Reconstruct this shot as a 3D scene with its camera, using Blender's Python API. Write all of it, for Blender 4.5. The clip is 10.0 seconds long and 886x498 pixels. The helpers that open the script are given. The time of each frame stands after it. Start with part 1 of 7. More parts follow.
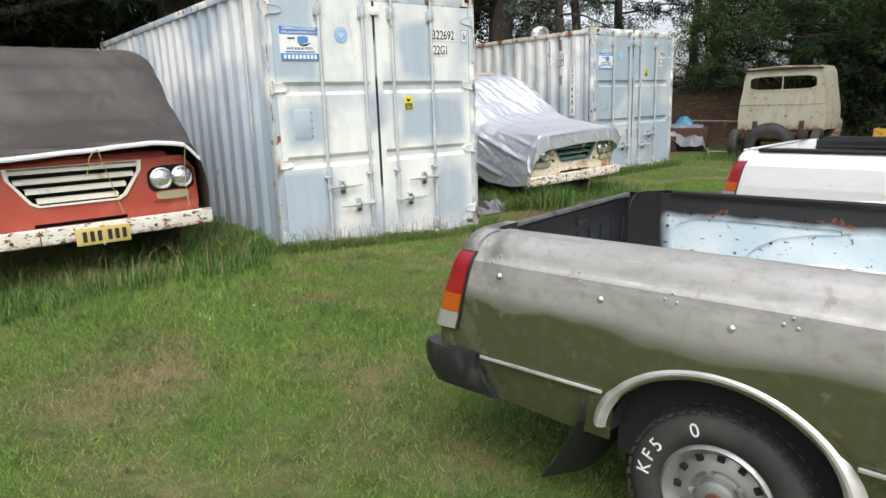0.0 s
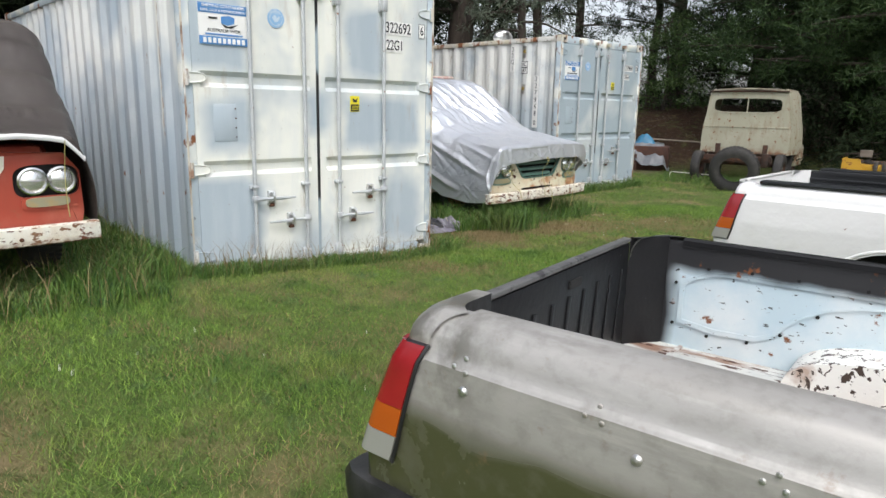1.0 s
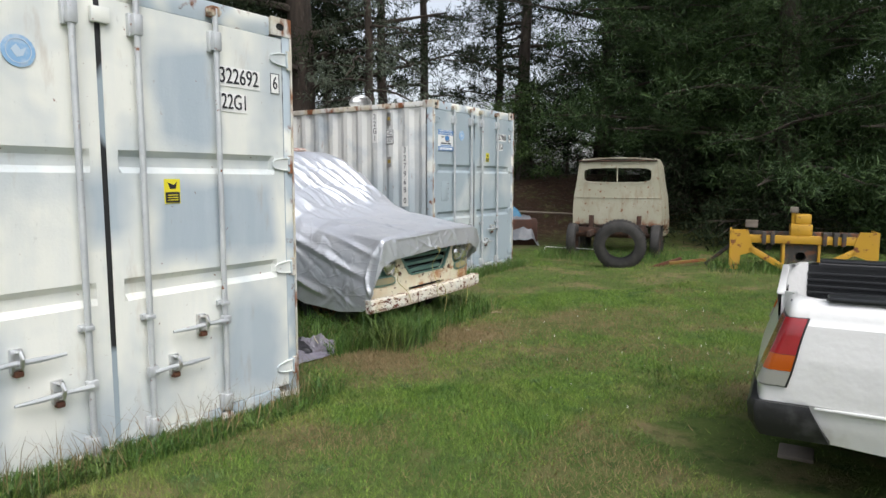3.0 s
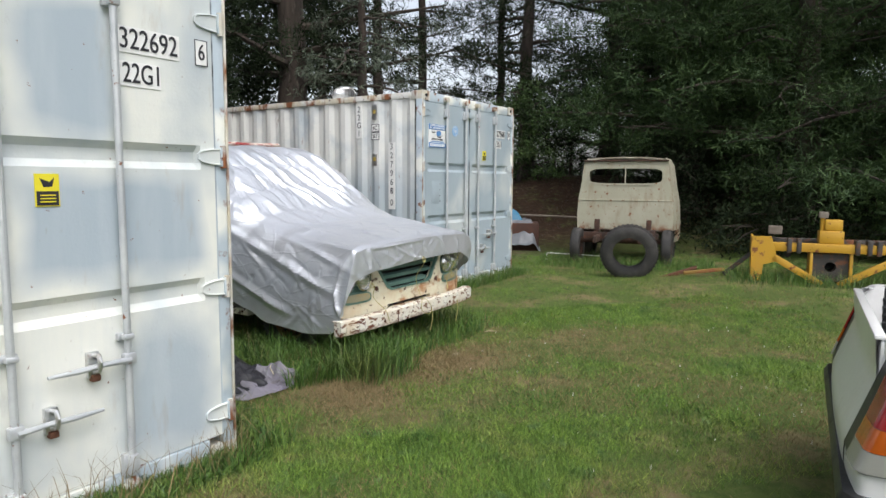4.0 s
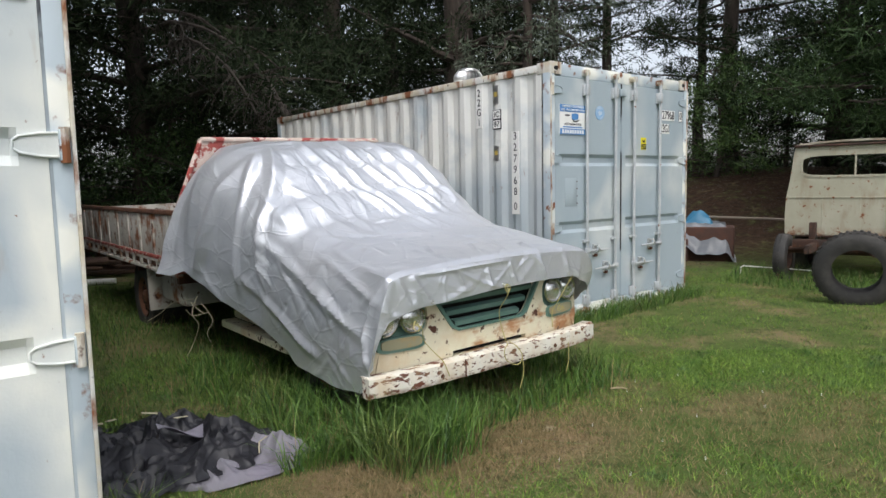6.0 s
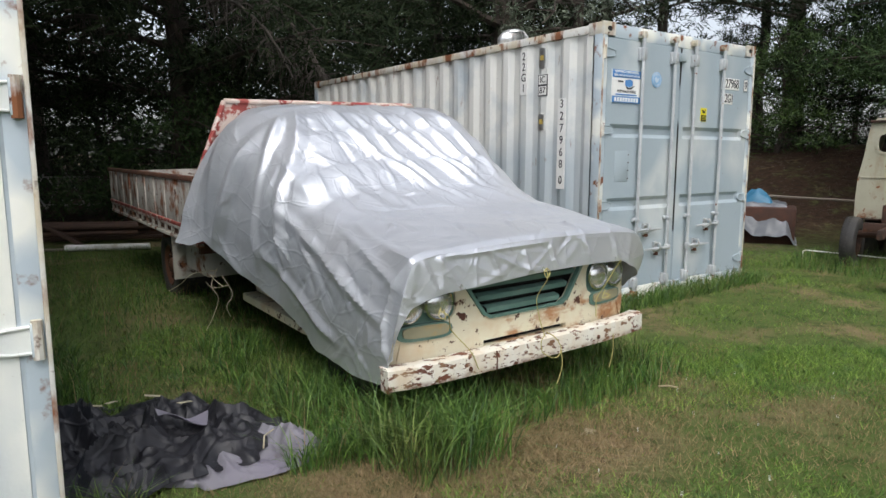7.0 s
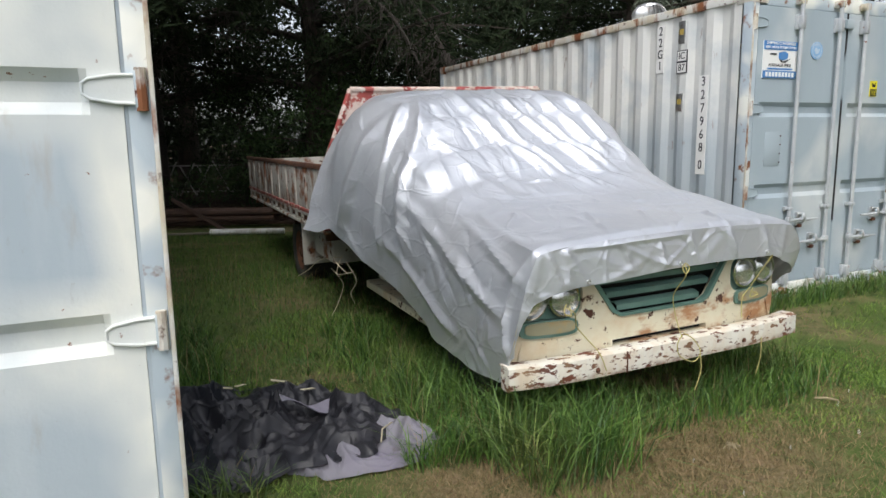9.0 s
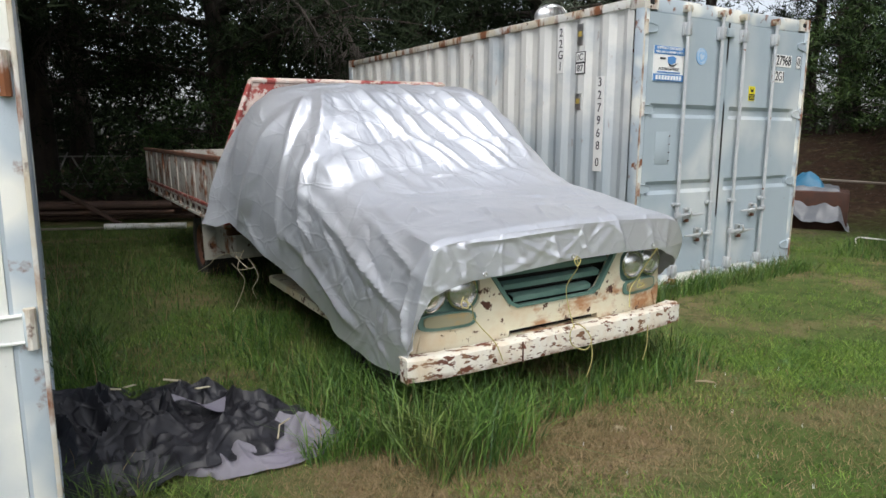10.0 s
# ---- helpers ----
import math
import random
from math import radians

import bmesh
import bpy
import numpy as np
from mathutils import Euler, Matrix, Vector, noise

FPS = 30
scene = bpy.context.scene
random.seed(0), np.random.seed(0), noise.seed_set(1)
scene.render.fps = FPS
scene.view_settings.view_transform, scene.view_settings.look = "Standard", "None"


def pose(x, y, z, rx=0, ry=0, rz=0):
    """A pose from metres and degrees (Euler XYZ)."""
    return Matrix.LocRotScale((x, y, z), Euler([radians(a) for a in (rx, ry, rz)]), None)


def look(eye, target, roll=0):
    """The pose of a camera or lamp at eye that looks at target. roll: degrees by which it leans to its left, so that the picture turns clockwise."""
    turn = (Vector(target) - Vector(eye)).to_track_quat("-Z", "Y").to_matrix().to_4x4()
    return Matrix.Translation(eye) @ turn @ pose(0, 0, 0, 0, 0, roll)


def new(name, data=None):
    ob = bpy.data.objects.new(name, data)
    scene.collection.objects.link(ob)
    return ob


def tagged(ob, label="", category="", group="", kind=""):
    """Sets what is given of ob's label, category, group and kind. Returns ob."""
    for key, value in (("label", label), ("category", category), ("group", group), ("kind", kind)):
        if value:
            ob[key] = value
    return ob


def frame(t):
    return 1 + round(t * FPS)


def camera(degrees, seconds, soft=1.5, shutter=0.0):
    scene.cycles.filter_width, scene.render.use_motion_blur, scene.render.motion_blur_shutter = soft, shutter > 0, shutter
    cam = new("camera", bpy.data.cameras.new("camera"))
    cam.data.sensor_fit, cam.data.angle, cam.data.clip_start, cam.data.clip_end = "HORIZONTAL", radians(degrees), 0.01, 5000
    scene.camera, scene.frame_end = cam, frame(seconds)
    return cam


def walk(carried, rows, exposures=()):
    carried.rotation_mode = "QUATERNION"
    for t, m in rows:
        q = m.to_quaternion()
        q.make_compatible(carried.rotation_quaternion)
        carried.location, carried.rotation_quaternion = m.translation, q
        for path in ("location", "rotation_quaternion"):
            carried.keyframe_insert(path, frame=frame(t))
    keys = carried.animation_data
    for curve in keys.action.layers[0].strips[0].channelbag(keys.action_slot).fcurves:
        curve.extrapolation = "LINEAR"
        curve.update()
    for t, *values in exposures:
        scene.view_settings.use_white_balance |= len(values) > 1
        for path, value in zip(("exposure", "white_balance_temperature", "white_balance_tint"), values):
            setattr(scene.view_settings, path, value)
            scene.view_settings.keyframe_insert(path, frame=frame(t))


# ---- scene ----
cam = camera(68.0, 10.0)
ROWS = [
    (0.0, 0.334, -0.157, 1.482, 1.88, -12.47, 2.00),
    (0.5, 0.305, 0.268, 1.488, 1.94, -12.11, 0.01),
    (1.0, 0.338, 0.810, 1.487, -1.90, -12.14, -1.18),
    (1.5, 0.239, 1.266, 1.555, -3.21, -10.33, -1.63),
    (2.0, 0.105, 1.836, 1.540, -12.02, -7.37, -1.94),
    (2.5, 0.120, 2.374, 1.537, -12.37, -6.37, -0.47),
    (3.0, 0.192, 2.917, 1.570, -15.91, -6.00, -0.03),
    (3.2, 0.286, 3.119, 1.565, -17.21, -6.07, -0.17),
    (4.3, 0.826, 4.080, 1.532, -13.97, -5.62, 0.11),
    (4.5, 1.027, 4.273, 1.471, -11.46, -4.60, 1.59),
    (5.0, 1.331, 4.619, 1.505, -5.59, -4.86, 2.39),
    (5.5, 1.528, 5.012, 1.518, -3.03, -5.23, 1.44),
    (6.0, 1.772, 5.381, 1.518, 1.81, -5.65, 1.18),
    (6.2, 1.767, 5.456, 1.534, 3.64, -6.09, 1.03),
    (7.5, 1.833, 5.952, 1.504, 6.40, -9.16, -0.19),
    (8.0, 1.769, 5.965, 1.516, 8.80, -9.73, -0.28),
    (8.5, 1.768, 5.995, 1.511, 12.76, -9.98, 0.41),
    (9.0, 1.787, 5.989, 1.519, 16.42, -9.37, 0.87),
    (9.5, 1.816, 6.000, 1.507, 13.51, -9.27, 0.02),
    (10.0, 1.870, 5.983, 1.517, 9.07, -9.85, -0.17),
]
walk(cam, [(t, pose(x, y, z, 90 + pitch, roll, yaw)) for t, x, y, z, yaw, pitch, roll in ROWS],
     [(0.0, 0.92, 6400, 10), (1.0, 0.79, 6400, 10), (2.0, 0.65, 6400, 10), (4.5, 0.76, 6400, 10), (5.5, 0.64, 6400, 10), (7.5, 0.64, 6400, 10), (9.0, 0.67, 6400, 10), (10.0, 0.67, 6400, 10)])
# ---- overcast daylight ----
SUN_ELEV, SUN_ROT = radians(56), radians(172)
world = bpy.data.worlds.new("overcast_sky")
scene.world = world
world.use_nodes = True
wn, wl = world.node_tree.nodes, world.node_tree.links
sky = wn.new("ShaderNodeTexSky")
sky.sky_type, sky.sun_disc = "NISHITA", False
sky.sun_elevation, sky.sun_rotation = SUN_ELEV, SUN_ROT
sky.dust_density = 4.0
grey = wn.new("ShaderNodeHueSaturation")
grey.inputs["Saturation"].default_value = 0.38
wl.new(sky.outputs[0], grey.inputs["Color"])
wl.new(grey.outputs[0], wn["Background"].inputs[0])
wn["Background"].inputs[1].default_value = 0.15
sun_data = bpy.data.lights.new("sun", "SUN")
sun_data.energy, sun_data.angle, sun_data.color = 0.62, radians(40), (1.0, 0.99, 0.96)
sun = new("sun", sun_data)
to_sun = Vector((math.sin(SUN_ROT) * math.cos(SUN_ELEV), math.cos(SUN_ROT) * math.cos(SUN_ELEV), math.sin(SUN_ELEV)))
sun.matrix_world = look(to_sun * 40, (0, 0, 0))
scene.view_settings.exposure = 0.72
# ---- tools ----
def part(name, bm, material, parent=None, label="", sharp=35):
    """Links a bmesh as one mesh object under a thing or a part."""
    me = bpy.data.meshes.new(name)
    bm.normal_update()
    bm.to_mesh(me)
    bm.free()
    for m in (material if isinstance(material, (list, tuple)) else [material]):
        me.materials.append(m)
    if sharp:
        me.polygons.foreach_set("use_smooth", [True] * len(me.polygons))
        me.set_sharp_from_angle(angle=radians(sharp))
    ob = new(name, me)
    if parent is not None:
        ob.parent = parent
    if label:
        ob["label"] = label
    return ob


def thing(name, m, label, category, group="", kind=""):
    ob = new(name)
    ob.empty_display_size = 0.1
    ob.matrix_basis = m
    return tagged(ob, label, category, group, kind)


def box(bm, lo, hi, bevel=0.0, m=None):
    vs = [bm.verts.new((x, y, z)) for x in (lo[0], hi[0]) for y in (lo[1], hi[1]) for z in (lo[2], hi[2])]
    fs = [bm.faces.new([vs[i] for i in f]) for f in ((0, 1, 3, 2), (4, 6, 7, 5), (0, 4, 5, 1), (2, 3, 7, 6), (0, 2, 6, 4), (1, 5, 7, 3))]
    out = vs
    if bevel:
        es = list({e for f in fs for e in f.edges})
        r = bmesh.ops.bevel(bm, geom=es, offset=bevel, segments=2, profile=0.5, affect="EDGES")
        out = list({v for f in r["faces"] for v in f.verts} | {v for v in vs if v.is_valid})
    if m is not None:
        for v in out:
            v.co = m @ v.co
    return bm


def boxed(lo, hi, bevel=0.0, m=None):
    return box(bmesh.new(), lo, hi, bevel, m)


def tube(bm, pts, radii, seg=10, cap=True):
    """A tube along points, with one radius or one a point."""
    pts = [Vector(p) for p in pts]
    if not isinstance(radii, (list, tuple)):
        radii = [radii] * len(pts)
    rings, side = [], None
    for i, p in enumerate(pts):
        d = (pts[min(i + 1, len(pts) - 1)] - pts[max(i - 1, 0)]).normalized()
        if side is None:
            side = d.orthogonal().normalized()
        side = (side - d * side.dot(d)).normalized()
        up = d.cross(side)
        rings.append([bm.verts.new(p + (side * math.cos(a) + up * math.sin(a)) * radii[i]) for a in [2 * math.pi * k / seg for k in range(seg)]])
    for a, b in zip(rings, rings[1:]):
        for k in range(seg):
            bm.faces.new((a[k], a[(k + 1) % seg], b[(k + 1) % seg], b[k]))
    if cap:
        bm.faces.new(rings[0][::-1])
        bm.faces.new(rings[-1])
    return bm


def tubed(pts, radii, seg=10, cap=True):
    return tube(bmesh.new(), pts, radii, seg, cap)


def sheet(bm, nu, nv, f, close_v=False):
    """A grid of quads from f(i / nu, j / nv)."""
    g = [[bm.verts.new(f(i / nu, j / nv)) for j in range(nv + (0 if close_v else 1))] for i in range(nu + 1)]
    n = len(g[0])
    for i in range(nu):
        for j in range(n if close_v else n - 1):
            bm.faces.new((g[i][j], g[i + 1][j], g[i + 1][(j + 1) % n], g[i][(j + 1) % n]))
    return g


def thicken(bm, t):
    bmesh.ops.recalc_face_normals(bm, faces=bm.faces)
    bmesh.ops.solidify(bm, geom=bm.faces[:], thickness=t)
    return bm


def lathe(bm, profile, seg, m=None):
    """Turns (radius, x) rows about the x axis."""
    g = sheet(bm, len(profile) - 1, seg, lambda u, v: (
        profile[round(u * (len(profile) - 1))][1],
        profile[round(u * (len(profile) - 1))][0] * math.cos(2 * math.pi * v),
        profile[round(u * (len(profile) - 1))][0] * math.sin(2 * math.pi * v)), True)
    if m is not None:
        for r in g:
            for v in r:
                v.co = m @ v.co
    return bm


def plate(loops, depth, m=None):
    """A flat sheet in x and z with holes: the first loop is its outline. It goes back by depth."""
    bm = bmesh.new()
    es = []
    for lp in loops:
        vs = [bm.verts.new((x, 0, z)) for x, z in lp]
        es += [bm.edges.new((vs[i], vs[(i + 1) % len(vs)])) for i in range(len(vs))]
    bmesh.ops.triangle_fill(bm, use_beauty=True, use_dissolve=False, edges=es)
    fs = bm.faces[:]
    for f in fs:
        f.normal_update()
        if f.normal.y > 0:
            f.normal_flip()
    r = bmesh.ops.extrude_face_region(bm, geom=fs)
    for v in r["geom"]:
        if isinstance(v, bmesh.types.BMVert):
            v.co.y += depth
    bmesh.ops.recalc_face_normals(bm, faces=bm.faces)
    if m is not None:
        bm.transform(m)
    return bm


def ring(cx, cz, rx, rz, n=20, power=2.0):
    """Points of an oval or rounded box in x and z."""
    out = []
    for k in range(n):
        c, s = math.cos(2 * math.pi * k / n), math.sin(2 * math.pi * k / n)
        out.append((cx + rx * math.copysign(abs(c) ** (2 / power), c), cz + rz * math.copysign(abs(s) ** (2 / power), s)))
    return out


def lettering(body, size, material, parent, m, spread=1.0, depth=0.002):
    """Built-in font as a mesh; it reads along local x and stands up local y."""
    cu = bpy.data.curves.new("writing", "FONT")
    cu.body, cu.size, cu.extrude, cu.align_x, cu.align_y = body, size, depth, "CENTER", "CENTER"
    cu.space_character = spread
    tmp = bpy.data.objects.new("writing", cu)
    scene.collection.objects.link(tmp)
    me = bpy.data.meshes.new_from_object(tmp)
    bpy.data.objects.remove(tmp)
    bpy.data.curves.remove(cu)
    me.materials.clear()
    me.materials.append(material)
    me.name = "writing"
    ob = new("writing", me)
    ob.parent = parent
    ob.matrix_basis = m
    return ob


def fast_mesh(name, verts, tris, material):
    """A mesh from numpy arrays, for foliage and grass."""
    me = bpy.data.meshes.new(name)
    n = len(tris)
    me.vertices.add(len(verts))
    me.vertices.foreach_set("co", np.asarray(verts, np.float32).ravel())
    me.loops.add(n * 3)
    me.loops.foreach_set("vertex_index", np.asarray(tris, np.int32).ravel())
    me.polygons.add(n)
    me.polygons.foreach_set("loop_start", np.arange(n, dtype=np.int32) * 3)
    me.polygons.foreach_set("loop_total", np.full(n, 3, np.int32))
    me.update(calc_edges=True)
    me.materials.append(material)
    return me


def smooth01(a, lo, hi):
    k = min(1.0, max(0.0, (a - lo) / (hi - lo)))
    return k * k * (3 - 2 * k)


def gz(x, y):
    """Height of the ground."""
    z = 0.21 * smooth01(-x, -0.9, 2.4) * smooth01(y, 2.2, 4.8) * (1 - smooth01(y, 8.5, 13.0)) + 0.06 * smooth01(y, 9.5, 13.0) - 0.10 * (1 - smooth01(y, 2.0, 4.6))
    z += 0.03 * noise.noise((x * 0.35, y * 0.35, 1.0)) * smooth01(abs(y - 7) + abs(x), 3, 9)
    z += 0.15 * smooth01(x, 5.0, 7.5) * smooth01(y, 7.5, 10.0) * (1 - smooth01(y, 12.0, 13.5))
    z += 1.7 * smooth01(0.45 * x + 0.9 * y, 18.4, 25.0) * smooth01(x, 0.5, 4.5)
    return z


def shell(bm, t):
    """Gives an open sheet an even thickness below its face."""
    bm.normal_update()
    vs, fs = bm.verts[:], bm.faces[:]
    rim = [e for e in bm.edges if len(e.link_faces) == 1]
    ends = [(e.link_loops[0].vert, e.link_loops[0].link_loop_next.vert) for e in rim]
    low = {v: bm.verts.new(v.co - v.normal * t) for v in vs}
    for f in fs:
        bm.faces.new([low[v] for v in reversed(f.verts)])
    for a, b in ends:
        bm.faces.new((b, a, low[a], low[b]))
    return bm
# ---- materials ----
def mat(name, base, rough=0.6, metal=0.0, spec=0.5, layers=(), bump=(), alpha=None, coat=0.0, sheen=0.0, island=0.0):
    """A surface of a base colour with layers (colour, noise scale, low, high and options) over it, and bumps (scale, strength)."""
    m = bpy.data.materials.new(name)
    m.use_nodes = True
    nt = m.node_tree
    n, l = nt.nodes, nt.links
    bs = n["Principled BSDF"]
    co = n.new("ShaderNodeTexCoord")

    def noisy(scale, stretch=(1, 1, 1), off=(0, 0, 0), detail=6.0, rough_n=0.6, distort=0.0):
        mp = n.new("ShaderNodeMapping")
        mp.inputs["Scale"].default_value = stretch
        mp.inputs["Location"].default_value = off
        l.new(co.outputs["Object"], mp.inputs["Vector"])
        t = n.new("ShaderNodeTexNoise")
        t.inputs["Scale"].default_value, t.inputs["Detail"].default_value = scale, detail
        t.inputs["Roughness"].default_value, t.inputs["Distortion"].default_value = rough_n, distort
        l.new(mp.outputs[0], t.inputs["Vector"])
        return t.outputs["Fac"]

    def span(value, lo, hi, a=0.0, b=1.0):
        r = n.new("ShaderNodeMapRange")
        r.clamp = True
        for k, v in enumerate((lo, hi, a, b)):
            r.inputs[k + 1].default_value = v
        l.new(value, r.inputs[0])
        return r.outputs[0]

    def times(a, b):
        k = n.new("ShaderNodeMath")
        k.operation = "MULTIPLY"
        l.new(a, k.inputs[0])
        l.new(b, k.inputs[1])
        return k.outputs[0]

    rgb = n.new("ShaderNodeRGB")
    rgb.outputs[0].default_value = (*base, 1)
    col = rgb.outputs[0]
    rv = n.new("ShaderNodeValue")
    rv.outputs[0].default_value = rough
    ro = rv.outputs[0]
    me = None
    for ly in layers:
        o = ly[4] if len(ly) > 4 else {}
        mask = span(noisy(ly[1], o.get("stretch", (1, 1, 1)), o.get("off", (0, 0, 0)), o.get("detail", 6.0), o.get("rn", 0.6), o.get("distort", 0.0)), ly[2], ly[3], 0, o.get("amount", 1.0))
        for ax, lo, hi in o.get("axes", ()):
            sx = n.new("ShaderNodeSeparateXYZ")
            wob = n.new("ShaderNodeVectorMath")
            wob.operation = "MULTIPLY_ADD"
            wn2 = n.new("ShaderNodeTexNoise")
            wn2.inputs["Scale"].default_value = o.get("wob_scale", 3.0)
            l.new(co.outputs["Object"], wn2.inputs["Vector"])
            l.new(wn2.outputs["Color"], wob.inputs[0])
            w = o.get("wob", 0.0)
            wob.inputs[1].default_value = (w, w, w)
            l.new(co.outputs["Object"], wob.inputs[2])
            l.new(wob.outputs[0], sx.inputs[0])
            mask = times(mask, span(sx.outputs["XYZ".index(ax)], lo + w / 2, hi + w / 2))
        for (px, py, pz), rin, rout in o.get("spots", ()):
            dn = n.new("ShaderNodeVectorMath")
            dn.operation = "DISTANCE"
            l.new(co.outputs["Object"], dn.inputs[0])
            dn.inputs[1].default_value = (px, py, pz)
            mask = times(mask, span(dn.outputs["Value"], rout, rin))
        if o.get("random"):
            oi = n.new("ShaderNodeObjectInfo")
            mask = times(mask, span(oi.outputs["Random"], 0.0, 1.0, 0.2, 1.0))
        mx = n.new("ShaderNodeMix")
        mx.data_type = "RGBA"
        l.new(mask, mx.inputs[0])
        l.new(col, mx.inputs[6])
        mx.inputs[7].default_value = (*ly[0], 1)
        col = mx.outputs[2]
        if "rough" in o:
            m2 = n.new("ShaderNodeMix")
            l.new(mask, m2.inputs[0])
            l.new(ro, m2.inputs[2])
            m2.inputs[3].default_value = o["rough"]
            ro = m2.outputs[0]
        if "metal" in o:
            m3 = n.new("ShaderNodeMix")
            l.new(mask, m3.inputs[0])
            if me is None:
                m3.inputs[2].default_value = metal
            else:
                l.new(me, m3.inputs[2])
            m3.inputs[3].default_value = o["metal"]
            me = m3.outputs[0]
    if island:
        g = n.new("ShaderNodeNewGeometry")
        hs = n.new("ShaderNodeHueSaturation")
        l.new(span(g.outputs["Random Per Island"], 0, 1, 1 - island, 1 + island), hs.inputs["Value"])
        l.new(span(g.outputs["Random Per Island"], 0, 1, 0.5 + 0.03 * island, 0.5 - 0.05 * island), hs.inputs["Hue"])
        l.new(col, hs.inputs["Color"])
        col = hs.outputs[0]
    l.new(col, bs.inputs["Base Color"])
    l.new(ro, bs.inputs["Roughness"])
    if me is None:
        bs.inputs["Metallic"].default_value = metal
    else:
        l.new(me, bs.inputs["Metallic"])
    bs.inputs["Specular IOR Level"].default_value = spec
    bs.inputs["Coat Weight"].default_value = coat
    bs.inputs["Sheen Weight"].default_value = sheen
    if alpha is not None:
        bs.inputs["Transmission Weight"].default_value = alpha
    last = None
    for b in bump:
        bp = n.new("ShaderNodeBump")
        bp.inputs["Distance"].default_value = 0.02
        bp.inputs["Strength"].default_value = b[1]
        if len(b) > 3 and b[3] == "creases":
            # thin ridges between flat panels
            vt = n.new("ShaderNodeTexVoronoi")
            vt.feature = "DISTANCE_TO_EDGE"
            vt.inputs["Scale"].default_value = b[0]
            mp = n.new("ShaderNodeMapping")
            mp.inputs["Scale"].default_value = b[2]
            mp.inputs["Rotation"].default_value = (0.5, 0.2, 0.75)
            wv = n.new("ShaderNodeTexNoise")
            wv.inputs["Scale"].default_value = 3.0
            ad = n.new("ShaderNodeVectorMath")
            ad.operation = "MULTIPLY_ADD"
            ad.inputs[1].default_value = (0.12, 0.12, 0.12)
            l.new(co.outputs["Object"], wv.inputs["Vector"])
            l.new(wv.outputs["Color"], ad.inputs[0])
            l.new(co.outputs["Object"], ad.inputs[2])
            l.new(ad.outputs[0], mp.inputs["Vector"])
            l.new(mp.outputs[0], vt.inputs["Vector"])
            l.new(span(vt.outputs["Distance"], 0.0, b[4] if len(b) > 4 else 0.11, 1.0, 0.0), bp.inputs["Height"])
        elif len(b) > 3 and b[3] == "cells":
            # creased facets
            vt = n.new("ShaderNodeTexVoronoi")
            vt.inputs["Scale"].default_value = b[0]
            mp = n.new("ShaderNodeMapping")
            mp.inputs["Scale"].default_value = b[2]
            mp.inputs["Rotation"].default_value = (0.4, 0.3, 0.6)
            l.new(co.outputs["Object"], mp.inputs["Vector"])
            l.new(mp.outputs[0], vt.inputs["Vector"])
            l.new(vt.outputs["Distance"], bp.inputs["Height"])
        else:
            l.new(noisy(b[0], b[2] if len(b) > 2 else (1, 1, 1), detail=b[3] if len(b) > 3 else 5.0), bp.inputs["Height"])
        if last is not None:
            l.new(last, bp.inputs["Normal"])
        last = bp.outputs[0]
    if last is not None:
        l.new(last, bs.inputs["Normal"])
    return m


RUST, DARK_RUST, CREAM, BLUEGREY = (0.20, 0.075, 0.03), (0.075, 0.03, 0.018), (0.76, 0.765, 0.705), (0.385, 0.45, 0.50)
def patch(col, x0, x1, z0, z1, soft=0.12, amount=1.0, wob=0.22):
    """A sprayed area with soft wandering edges."""
    return (col, 2.0, -0.5, 0.0, {"axes": [("X", x0, x0 + soft), ("X", x1, x1 - soft), ("Z", z0, z0 + soft), ("Z", z1, z1 - soft)], "wob": wob, "wob_scale": 2.4, "amount": amount})


M_DOOR = mat("container_door_paint", CREAM, 0.55, spec=0.35, layers=[
    patch(BLUEGREY, -0.2, 0.58, 1.70, 2.8), patch(BLUEGREY, 0.10, 0.62, 1.08, 1.62), patch(BLUEGREY, -0.1, 0.66, -0.2, 0.98), patch(BLUEGREY, 0.80, 1.40, -0.1, 0.50, 0.3, 0.8, 0.4),
    patch(BLUEGREY, 1.40, 1.95, 1.74, 2.42), patch(BLUEGREY, 1.42, 2.40, 1.08, 1.66), patch(BLUEGREY, 1.80, 2.45, 0.1, 0.90, 0.2, 0.9, 0.3), patch(BLUEGREY, 1.0, 1.34, 1.25, 1.66), patch(BLUEGREY, 2.15, 2.6, 1.85, 3.0, 0.25, 0.7),
    ((0.385, 0.45, 0.50), 1.6, 0.46, 0.66, {"detail": 3.0, "amount": 0.6}),
    ((0.55, 0.6, 0.62), 9.0, 0.45, 0.8, {"stretch": (1, 1, 0.12), "amount": 0.4}),
    ((0.3, 0.3, 0.28), 30.0, 0.64, 0.78, {"stretch": (1, 1, 0.4), "amount": 0.5}),
    ((0.34, 0.22, 0.12), 4.0, 0.60, 0.72, {"stretch": (1.6, 1, 0.4), "amount": 0.35}),
    (RUST, 26.0, 0.68, 0.72, {"rough": 0.9})], bump=[(60, 0.08), (2.5, 0.25)])
